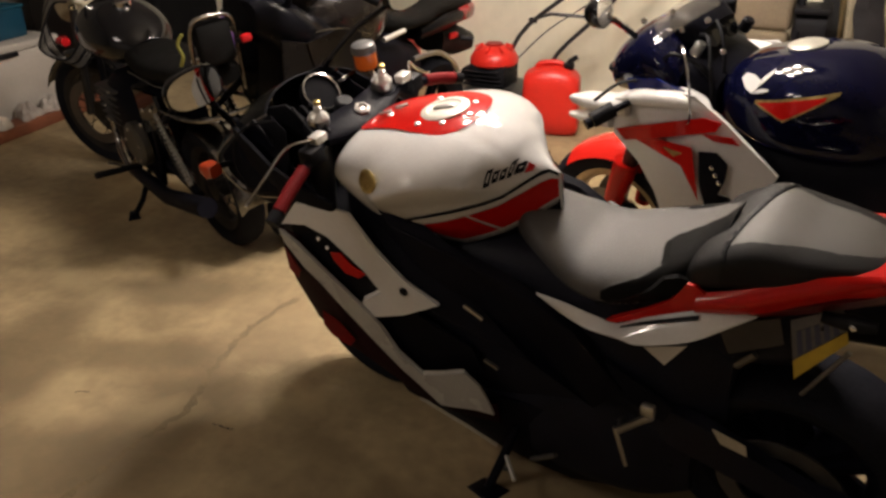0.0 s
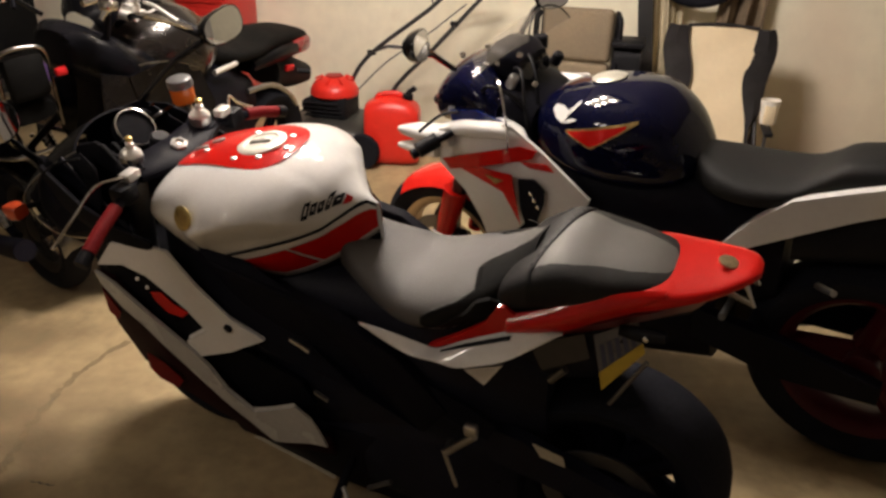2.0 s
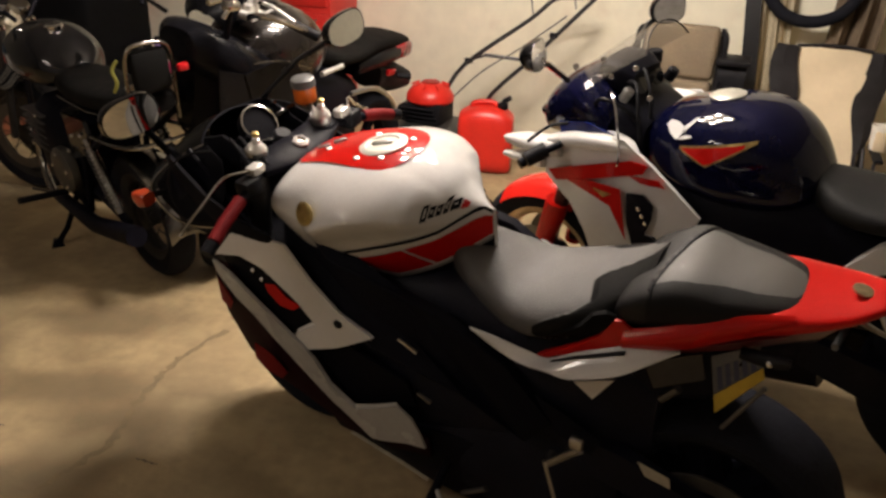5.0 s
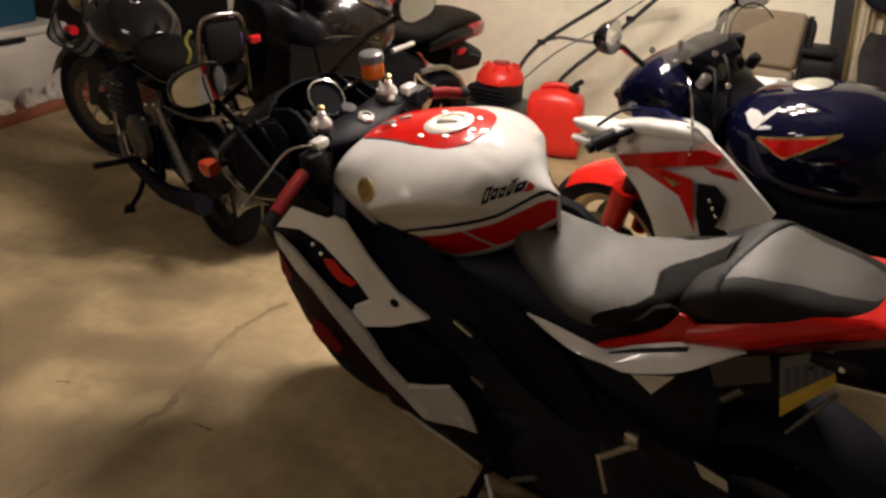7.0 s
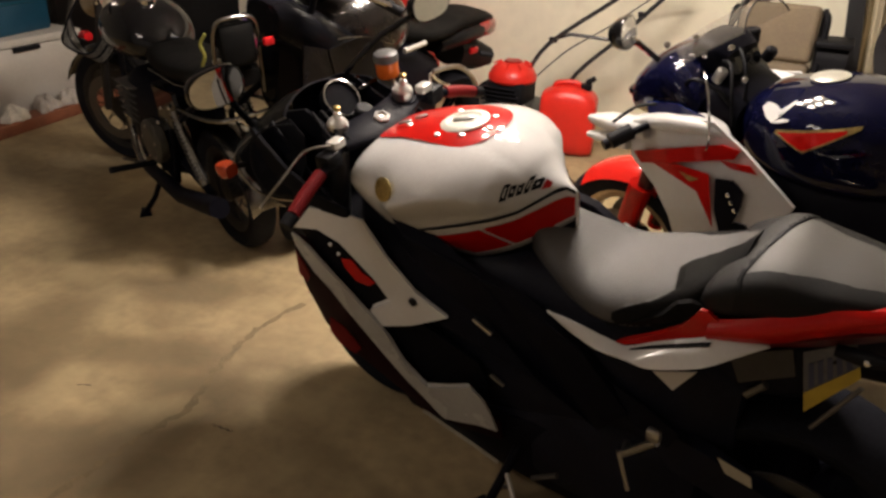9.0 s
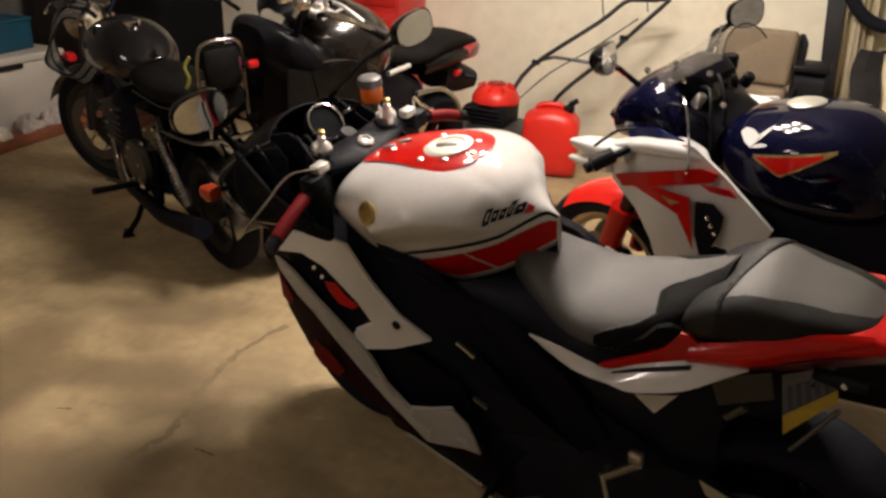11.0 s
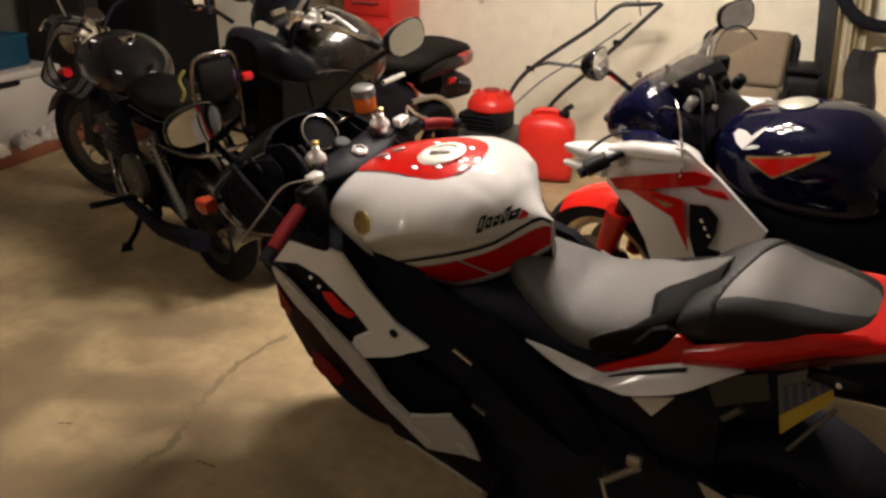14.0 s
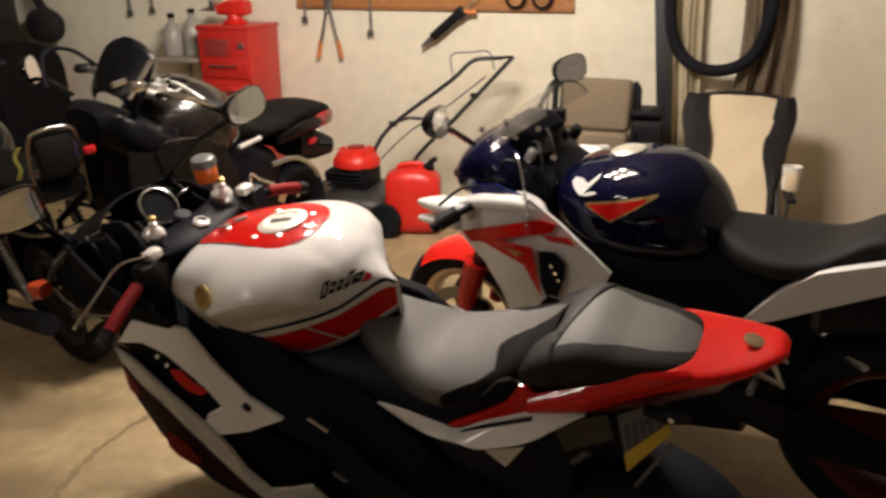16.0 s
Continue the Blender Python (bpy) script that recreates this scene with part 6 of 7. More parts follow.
def pegboard():
    t = in_room("tool_board", -0.145, 0.0, "orange brown hardboard tool board fixed to the wall", "tool board")
    w, z0, z1 = 1.794, 1.205, 1.80
    bm = block((0, -0.012, (z0 + z1) / 2), (w, 0.012, z1 - z0), 0.002)
    part("board", bm, BROWNBOARD, t)
    part("board_edge", block((0, -0.021, z0 + 0.012), (w, 0.008, 0.024), 0.002), mat("darker wood strip", (0.30, 0.12, 0.035), 0.6), t)
    for u in (-0.85, -0.3, 0.3, 0.85):
        stud("board_screw", (u, -0.018, z0 + 0.05), (0, -1, 0), 0.006, 0.004, STEEL, t, n=8)


def shears(u, z_tip):
    t = in_room("hedge_shears", u, 0.03, "hedge shears hanging with orange handle grips", "shears")
    for s in (1, -1):
        part("blade", plate([(0.005 * s, -0.012, 1.42), (0.032 * s, -0.012, 1.40), (0.03 * s, -0.012, 1.22), (0.0, -0.012, 1.18)], 0.006), TOOLSTEEL, t)
        part("handle", tube([(0.012 * s, -0.014, 1.24), (0.02 * s, -0.014, 1.16), (0.062 * s, -0.016, z_tip + 0.08)], 0.010, 8), TOOLSTEEL, t)
        part("grip", tube([(0.06 * s, -0.016, z_tip + 0.11), (0.082 * s, -0.018, z_tip)], 0.014, 8), ORANGEGRIP, t, "orange handle grip")
    part("hook", tube([(0, 0.01, 1.30), (0, -0.03, 1.30), (0, -0.03, 1.32)], 0.004, 6), STEEL, t)


def spanner(u, low, high, r=0.012, name="spanner", label="steel spanner hanging on the board"):
    t = in_room(name, u, 0.028, label, "spanner", group="hand tools on the board")
    part("shank", tube([(0, -0.008, high), (0.003, -0.008, low + 0.04)], r * 0.8, 8), TOOLSTEEL, t)
    part("jaw", plate([(-0.018, -0.008, low + 0.045), (0.018, -0.008, low + 0.045), (0.022, -0.008, low + 0.012), (0.01, -0.008, low), (0.006, -0.008, low + 0.018), (-0.006, -0.008, low + 0.018), (-0.01, -0.008, low), (-0.022, -0.008, low + 0.012)], 0.008), TOOLSTEEL, t)
    part("ring_end", lathe([(0.009, -0.005), (0.02, -0.005), (0.02, 0.005), (0.009, 0.005)], 18, Matrix.Translation((0, -0.008, high)) @ pose(0, 0, 0, 90), caps=False), TOOLSTEEL, t)


def applicator():
    t = in_room("caulking_gun", 0.0, 0.045, "dark caulking gun with an orange handle on the board", "caulking gun")
    a, b = Vector((-0.175, -0.02, 0.99)), Vector((0.14, -0.02, 1.255))
    d = (b - a).normalized()
    part("nozzle", tube([a, a + d * 0.10], 0.010, 10, r_end=0.018), TOOLSTEEL, t)
    part("barrel", tube([a + d * 0.09, a + d * 0.30], 0.028, 14), DARK, t)
    part("frame", block(a + d * 0.32, (0.06, 0.035, 0.07), 0.01, pose(0, 0, 0, 0, -40, 0)), DARK, t)
    part("grip", tube([a + d * 0.33, a + d * 0.33 + Vector((0.09, 0, 0.0))], 0.016, 10), ORANGEGRIP, t)
    part("rod", tube([a + d * 0.3, b + d * 0.08], 0.005, 6), STEEL, t)


def wall_discs():
    for u in (0.40, 0.56):
        t = in_room("wire_coil", u, 0.03, "coil of dark wire hanging on the board", "wire coil", group="hand tools on the board")
        for k in range(3):
            part("wire_turn", tube([(0.055 * math.cos(a) + 0.004 * k, -0.014 - 0.006 * k, 1.29 + 0.06 * math.sin(a)) for a in [2 * math.pi * i / 24 for i in range(24)]], 0.007, 6, closed=True), DARK, t)


def tool_chest():
    t = in_room("tool_chest", -1.353, 0.24, "tall red enamel tool chest against the wall", "tool chest")
    w, dp, h = 0.365, 0.38, 1.115
    part("cabinet", block((0, 0, h / 2 + 0.03), (w, dp, h - 0.06), 0.012), TOOLRED, t, "red enamel cabinet")
    part("lid", block((0, 0, h - 0.012), (w + 0.012, dp + 0.012, 0.03), 0.008), TOOLRED, t)
    zs = [0.80, 0.62, 0.44, 0.26, 0.10]
    part("name_panel", block((-0.05, -dp / 2 - 0.004, 0.985), (0.18, 0.006, 0.11), 0.003), mat("dull red panel", (0.33, 0.03, 0.025), 0.5), t)
    for k in range(3):
        part("panel_bar", block((-0.055, -dp / 2 - 0.009, 1.015 - 0.03 * k), (0.145 - 0.02 * k, 0.003, 0.010), 0.001), mat("dull brown ink", (0.20, 0.05, 0.04), 0.5), t)
    part("lock", lathe([(0.02, 0), (0.022, 0.006), (0.012, 0.008), (0, 0.008)], 16, Matrix.Translation((0.12, -dp / 2 - 0.002, 1.0)) @ pose(0, 0, 0, 90)), STEEL, t)
    for z, hh in zip(zs, (0.11, 0.14, 0.14, 0.14, 0.13)):
        dr = part("drawer", block((0, -dp / 2 - 0.006, z + hh / 2), (w - 0.04, 0.016, hh), 0.004), TOOLRED, t)
        part("handle", tube([(-0.09, -dp / 2 - 0.014, z + hh * 0.7), (-0.09, -dp / 2 - 0.035, z + hh * 0.7), (0.09, -dp / 2 - 0.035, z + hh * 0.7), (0.09, -dp / 2 - 0.014, z + hh * 0.7)], 0.006, 6), STEEL, dr)
    for u in (-0.14, 0.14):
        for v in (-0.14, 0.14):
            part("castor", lathe([(0.03, -0.012), (0.034, 0), (0.03, 0.012)], 16, Matrix.Translation((u, v, 0.034)) @ pose(0, 0, 0, 0, 90)), RUBBER, t)


def bench_vise():
    t = in_room("bench_vise", -1.35, 0.27, "red cast bench vise on the tool chest", "vise", z=1.118)
    part("base", lathe([(0.075, 0), (0.08, 0.01), (0.05, 0.03), (0.045, 0.06)], 20), REDPLASTIC, t)
    part("body", loft(smooth_sections([(-0.11, 0.055, 0.12, 0.035), (-0.02, 0.05, 0.145, 0.05), (0.06, 0.05, 0.15, 0.05), (0.10, 0.06, 0.14, 0.045)], 4), 18, 3.5), REDPLASTIC, t)
    part("jaw", block((-0.13, 0, 0.12), (0.04, 0.11, 0.05), 0.006), STEEL, t)
    part("screw", tube([(-0.14, 0, 0.085), (-0.21, 0, 0.085)], 0.012, 10), STEEL, t)
    part("bar", tube([(-0.205, -0.07, 0.085), (-0.205, 0.07, 0.085)], 0.006, 8), STEEL, t)


def clear_jugs():
    for u, d, r, h in ((-1.70, 0.22, 0.065, 0.27), (-1.84, 0.24, 0.07, 0.24)):
        t = in_room("jug", u, d, "cloudy plastic jug on a small shelf", "jug", group="jugs by the tool chest", z=0.905)
        part("body", lathe([(r * 0.9, 0), (r, 0.02), (r, h * 0.6), (r * 0.5, h * 0.85), (r * 0.3, h * 0.9), (r * 0.3, h)], 20), mat("cloudy plastic", (0.36, 0.34, 0.30), 0.35, vary=0.08), t)
        part("cap", lathe([(r * 0.34, h), (r * 0.34, h + 0.025), (r * 0.3, h + 0.028)], 16), DARK, t)
    s = in_room("wall_shelf", -1.74, 0.20, "narrow grey wooden shelf on steel brackets", "shelf")
    part("board", block((0, 0, 0.89), (0.40, 0.34, 0.025), 0.004), mat("grey wood", (0.30, 0.26, 0.2), 0.7, vary=0.15), s)
    for u in (-0.15, 0.15):
        part("bracket", tube([(u, 0.195, 0.70), (u, 0.195, 0.872), (u, -0.12, 0.872)], 0.008, 6), STEEL, s)


def mower():
    t = in_room("lawn_mower", 0.0, 0.0, "push lawn mower with red engine cover and black handle", "lawn mower")
    x, y = -0.41, -0.62
    part("deck", loft(smooth_sections([(x - 0.30, 0.10, 0.17, 0.16, y), (x - 0.22, 0.08, 0.22, 0.24, y), (x, 0.08, 0.24, 0.26, y), (x + 0.2, 0.08, 0.22, 0.24, y), (x + 0.28, 0.10, 0.17, 0.16, y)], 4), 28, 3.0), mat("dark green black deck", (0.03, 0.03, 0.028), 0.45, vary=0.2), t, "dark mower deck")
    part("engine_block", block((x, y, 0.29), (0.22, 0.24, 0.14), 0.02), DARK, t, "dark finned engine block")
    for k in range(4):
        part("engine_fin", block((x - 0.02 - 0.006 * k, y - 0.03, 0.25 + 0.024 * k), (0.24 - 0.01 * k, 0.22, 0.008), 0.002), DARK, t)
    part("silencer", tube([(x - 0.13, y - 0.10, 0.30), (x - 0.13, y + 0.06, 0.30)], 0.04, 14), DARK, t)
    eng = part("engine_cover", lathe([(0.13, 0.345), (0.142, 0.357), (0.14, 0.385), (0.12, 0.418), (0.08, 0.445), (0.045, 0.458), (0.0, 0.460)], 36, pose(x, y, 0)), REDPLASTIC, t, "red plastic engine cover")
    part("cover_grille", lathe([(0.05, 0.455), (0.052, 0.464), (0.0, 0.465)], 24, pose(x, y, 0)), mat("dark red grille", (0.3, 0.015, 0.012), 0.5), eng)
    for k in range(8):
        a = k * math.pi / 4
        part("cover_rib", block((x + 0.095 * math.cos(a), y + 0.095 * math.sin(a), 0.446), (0.055, 0.010, 0.012), 0.003, pose(0, 0, 0, 0, 25, math.degrees(a))), REDPLASTIC, eng)
    for sx in (-0.26, 0.26):
        for sy in (-0.25, 0.25):
            w = part("wheel", lathe([(0.05, -0.022), (0.095, -0.022), (0.10, -0.012), (0.10, 0.012), (0.095, 0.022), (0.05, 0.022)], 28, Matrix.Translation((x + sx, y + sy, 0.10)) @ pose(0, 0, 0, 90)), RUBBER, t)
            part("hub", lathe([(0.0, -0.018), (0.05, -0.018), (0.05, 0.018), (0.0, 0.018)], 20, Matrix.Translation((x + sx, y + sy, 0.10)) @ pose(0, 0, 0, 90)), PALE, w)
    left = [(-0.45, -0.55, 0.22), (-0.354, -0.55, 0.362), (-0.258, -0.47, 0.55), (0.10, -0.40, 0.83), (0.22, -0.36, 0.945), (0.30, -0.34, 0.962)]
    right = [(-0.16, -0.50, 0.22), (-0.083, -0.45, 0.392), (0.10, -0.40, 0.58), (0.454, -0.30, 0.973)]
    part("handle", tube([*curve_points(left[:2], 2), *curve_points(left[1:], 4), (0.38, -0.32, 0.966), right[3], *reversed(curve_points(right[:3], 3)), ], 0.0125, 10), BLACKTUBE, t, "black tubular handle")
    part("cross_bar", tube([(-0.22, -0.45, 0.585), (-0.14, -0.43, 0.612), (0.10, -0.40, 0.60)], 0.010, 8), BLACKTUBE, t)
    part("brake_bail", tube(curve_points([(0.12, -0.385, 0.84), (0.085, -0.31, 0.97), (0.20, -0.30, 0.99), (0.308, -0.30, 0.995), (0.345, -0.315, 0.90)], 4), 0.004, 6), BLACKTUBE, t)
    for p in ((-0.235, -0.46, 0.575), (0.24, -0.36, 0.75)):
        part("wing_nut", block(p, (0.05, 0.02, 0.03), 0.006), DARK, t)
    part("cable", tube(curve_points([(0.30, -0.33, 0.86), (0.05, -0.36, 0.66), (-0.15, -0.44, 0.52), (-0.30, -0.55, 0.36)], 6), 0.004, 6), DARK, t)


def fuel_can():
    t = in_room("fuel_can", -0.03, 0.69, "red plastic fuel can with a black spout on the floor", "fuel can", rz=12)
    part("body", loft(smooth_sections([(-0.155, 0.03, 0.32, 0.08), (-0.145, 0.008, 0.345, 0.105), (-0.08, 0.0, 0.375, 0.12), (0.0, 0.0, 0.385, 0.122), (0.09, 0.0, 0.37, 0.12), (0.145, 0.008, 0.33, 0.105), (0.155, 0.03, 0.30, 0.08)], 4), 32, 4.0), REDPLASTIC, t, "moulded red plastic body")
    part("carry_handle", tube(curve_points([(-0.09, 0, 0.36), (-0.07, 0, 0.392), (0.03, 0, 0.40), (0.06, 0, 0.37)], 4), 0.016, 10), REDPLASTIC, t)
    part("spout", tube([(0.085, 0, 0.37), (0.095, 0, 0.41), (0.13, 0, 0.435)], 0.020, 12, r_end=0.014), DARK, t, "black spout")
    part("cap", lathe([(0.03, 0), (0.032, 0.01), (0.032, 0.03), (0.028, 0.034)], 20, pose(0.085, 0, 0.365)), DARK, t)


def leaning_board():
    t = in_room("black_plank", 0.0, 0.0, "black plank leaning against the wall", "plank")
    part("plank", plate([(1.345, -0.20, 0.0), (1.43, -0.20, 0.0), (1.215, -0.05, 2.05), (1.13, -0.05, 2.05)], 0.03), mat("black painted wood", (0.012, 0.012, 0.013), 0.5, vary=0.3, scale=8), t)


def hose_loop():
    t = in_room("rubber_hose", 0.0, 0.0, "thick black hose hanging in a loop on the wall", "hose")
    part("hose", tube(curve_points([(1.30, -0.13, 1.75), (1.295, -0.14, 1.35), (1.33, -0.15, 1.09), (1.43, -0.16, 0.955), (1.575, -0.16, 0.915), (1.72, -0.16, 0.965), (1.80, -0.15, 1.10), (1.835, -0.14, 1.35), (1.83, -0.13, 1.75)], 6), 0.034, 12), RUBBER, t)
    for u in (1.30, 1.83):
        part("hook", tube([(u, 0.0, 1.74), (u, -0.17, 1.73), (u, -0.18, 1.77)], 0.008, 6), STEEL, t)


def drape(u0, u1, z0, z1, d, material, folds, seed, label):
    t = in_room("hanging_cloth", 0.0, 0.0, label, "cloth", group="cloths hung on the wall")
    rnd = random.Random(seed)
    ph = [rnd.random() * 6 for _ in range(4)]
    pts = []
    n = 40
    for i in range(14):
        v = i / 13
        z = z1 + (z0 - z1) * v
        pts.append([])
        for k in range(n + 1):
            s = k / n
            amp = 0.018 + 0.02 * v
            y = -d - amp * (1 + math.sin(folds * s * 6.28 + ph[0] + 0.6 * math.sin(3 * v + ph[1]))) - 0.01 * math.sin(folds * 2.7 * s * 6.28 + ph[2])
            pts[-1].append((u0 + (u1 - u0) * s + 0.02 * math.sin(4 * v + ph[3]), y, z + 0.02 * math.sin(5 * s + ph[1]) * v))
    part("sheet", grid_mesh(pts, thick=0.003), material, t)
    part("rail", tube([(u0 - 0.02, -d, z1), (u1 + 0.02, -d, z1)], 0.008, 8), STEEL, t)
    for u in (u0, u1):
        part("rail_hook", tube([(u, 0.0, z1), (u, -d, z1)], 0.006, 6), STEEL, t)


def lounge_chair():
    t = in_room("lounge_chair", 1.715, 0.55, "cream and dark brown folding lounge chair by the wall", "chair")

    def at(s, u):
        """Along the leaning bed: s from the foot (0) to the head (1)."""
        return Vector((u - 0.02 * (1 - s), -0.20 + 0.36 * s - 0.03 * math.sin(s * 6.0), 0.14 + 0.68 * s))

    n = 24
    half = lambda s: 0.188 - 0.045 * math.exp(-((s - 0.62) / 0.2) ** 2)
    wr = lambda s, k: Vector((0, -0.010 * math.sin(9 * s + k * 1.7) - 0.006 * math.sin(21 * s - k * 3), 0))
    cols = [-1, -0.66, -0.33, 0, 0.33, 0.66, 1]
    part("fabric", grid_mesh([[at(i / n, c * half(i / n)) + wr(i / n, c) for c in cols] for i in range(n + 1)], thick=0.012), CREAM, t, "creased cream fabric")
    for s in (1, -1):
        pts = []
        for i in range(n + 1):
            v = i / n
            w = 0.105 * max(0.0, math.sin(math.pi * min(1, max(0, (v - 0.33) / 0.8)))) ** 0.7 + 0.012
            pts.append([at(v, s * (half(v) - 0.012)) + Vector((0, -0.006, 0)), at(v, s * (half(v) + w * 0.5)) + Vector((0, -0.02, 0)), at(v, s * (half(v) + w)) + Vector((0, 0.01, 0))])
        part("bolster", grid_mesh(pts, thick=0.022), DARKCLOTH, t, "dark brown side bolster")
        part("frame_tube", tube([at(0, s * 0.21) + Vector((0, 0.04, -0.14)), at(0.3, s * 0.215) + Vector((0, 0.04, 0)), at(0.96, s * 0.22) + Vector((0, 0.035, 0))], 0.011, 8), BLACKTUBE, t)
        part("leg", tube([at(0.45, s * 0.215) + Vector((0, 0.03, 0)), (s * 0.225, -0.40, 0.012)], 0.011, 8), BLACKTUBE, t)
        part("armrest", block((s * 0.245, -0.22, 0.40), (0.045, 0.30, 0.022), 0.008), DARK, t, "dark armrest")
        part("arm_post", tube([(s * 0.24, -0.30, 0.39), (s * 0.225, -0.36, 0.10)], 0.009, 8), BLACKTUBE, t)
    part("head_edge", tube(curve_points([at(1.0, -0.18), at(1.02, 0), at(1.0, 0.18)], 5), 0.009, 8), DARKCLOTH, t)
    cup = in_room("paper_cup", 1.97, 0.72, "white paper cup standing on the armrest", "cup", z=0.411)
    part("cup", lathe([(0.036, 0.0), (0.038, 0.002), (0.048, 0.12), (0.046, 0.12), (0.036, 0.004)], 24), mat("white paper", (0.8, 0.77, 0.7), 0.7), cup)
    part("foot_bar", tube([(-0.225, -0.40, 0.012), (0.225, -0.40, 0.012)], 0.011, 8), BLACKTUBE, t)
    part("cup_holder", block((0.255, -0.18, 0.46), (0.055, 0.075, 0.105), 0.012), CREAM, t, "cream pocket on the armrest")


def brown_chair():
    t = in_room("armchair", 0.96, 0.52, "taupe upholstered chair with dark arms", "chair", rz=-4)
    part("back_cushion", block((0, 0.03, 0.755), (0.38, 0.10, 0.28), 0.03, pose(0, 0, 0, -8), segments=4), TAUPE, t, "taupe back cushion")
    part("lower_cushion", block((0, -0.01, 0.50), (0.38, 0.12, 0.23), 0.03, pose(0, 0, 0, -8), segments=4), TAUPE, t)
    part("seat", block((0, -0.20, 0.40), (0.40, 0.40, 0.09), 0.03, segments=4), TAUPE, t)
    for s in (1, -1):
        part("arm", tube(curve_points([(s * 0.21, 0.05, 0.86), (s * 0.225, 0.02, 0.83), (s * 0.225, 0.0, 0.72), (s * 0.225, -0.12, 0.60), (s * 0.225, -0.36, 0.58)], 4), 0.016, 10), DARK, t)
        part("front_leg", tube([(s * 0.21, -0.37, 0.58), (s * 0.21, -0.38, 0.0)], 0.013, 8), BLACKTUBE, t)
        part("rear_leg", tube([(s * 0.2, 0.09, 0.88), (s * 0.2, 0.03, 0.40), (s * 0.21, 0.10, 0.0)], 0.013, 8), BLACKTUBE, t)


def plastic_bin():
    t = in_room("storage_bin", 1.24, 0.52, "black plastic storage bin beside the chair", "bin")
    part("tub", loft([(-0.07, 0.0, 0.72, 0.10), (0.07, 0.0, 0.72, 0.10)], 20, 6.0), DARK, t)
    part("lid", block((0, 0, 0.735), (0.17, 0.23, 0.03), 0.01), DARK, t)


def covered_cabinet():
    t = in_room("covered_grill", -3.17, 0.62, "black fabric covered grill by the wall", "grill")
    bm = loft(smooth_sections([(-0.52, 0.0, 0.80, 0.26), (-0.50, 0.0, 0.86, 0.30), (-0.30, 0.0, 0.93, 0.32), (0.0, 0.0, 0.97, 0.33), (0.35, 0.0, 0.99, 0.32), (0.50, 0.0, 0.96, 0.30), (0.53, 0.0, 0.90, 0.26)], 4), 32, 5.0)
    part("cover", bm, mat("black cover fabric", (0.005, 0.005, 0.0055), 0.8, spec=0.1, vary=0.3, scale=4, bump=0.4, bump_scale=12), t)
    part("hem", tube([(-0.5, -0.31, 0.03), (0.5, -0.33, 0.03)], 0.012, 6), DARK, t)


def black_bag():
    t = in_room("hanging_bag", -2.91, 0.14, "black bag hanging by a wide strap from a wall hook", "bag")
    part("sack", loft(smooth_sections([(-0.14, 1.01, 1.12, 0.03, -0.03), (-0.08, 0.96, 1.17, 0.07, -0.03), (0.02, 0.95, 1.19, 0.09, -0.03), (0.10, 0.98, 1.15, 0.07, -0.03), (0.14, 1.04, 1.11, 0.03, -0.03)], 4), 24, 2.4), DARKCLOTH, t)
    part("strap", tube(curve_points([(0.02, -0.02, 1.14), (-0.08, 0.02, 1.24), (-0.14, 0.06, 1.36), (-0.06, 0.10, 1.55), (0.0, 0.115, 1.66)], 5), 0.036, 10, r_end=0.014), DARKCLOTH, t)
    part("hook", tube([(0, 0.14, 1.65), (0, 0.10, 1.65), (0, 0.09, 1.68)], 0.006, 6), STEEL, t)


def generator():
    t = in_room("generator", -2.62, 0.50, "small generator in a chrome tube frame", "generator", rz=-8)
    part("engine", block((0, 0, 0.24), (0.28, 0.26, 0.30), 0.03, segments=3), BLACK, t, "black engine body")
    part("front_panel", block((0.0, -0.14, 0.14), (0.30, 0.02, 0.06), 0.005), PALE, t, "pale control panel")
    for k in range(4):
        part("panel_switch", block((-0.09 + 0.06 * k, -0.153, 0.14), (0.025, 0.006, 0.02), 0.002), DARK, t)
    for s in (-0.14, 0.14):
        part("frame_tube", tube(curve_points([(-0.18, s, 0.02), (-0.185, s, 0.36), (-0.16, s, 0.43), (0.0, s, 0.45), (0.16, s, 0.43), (0.185, s, 0.36), (0.18, s, 0.02)], 4), 0.013, 8), CHROME, t, "chrome frame tube")
    for x in (-0.18, 0.18):
        for z in (0.03, 0.36):
            part("frame_brace", tube([(x, -0.14, z), (x, 0.14, z)], 0.011, 8), CHROME, t)
        part("rubber_foot", block((x, 0, 0.01), (0.03, 0.24, 0.02), 0.005), RUBBER, t)
    part("fuel_lid", lathe([(0.035, 0.39), (0.037, 0.42), (0.03, 0.43), (0, 0.43)], 18), DARK, t)


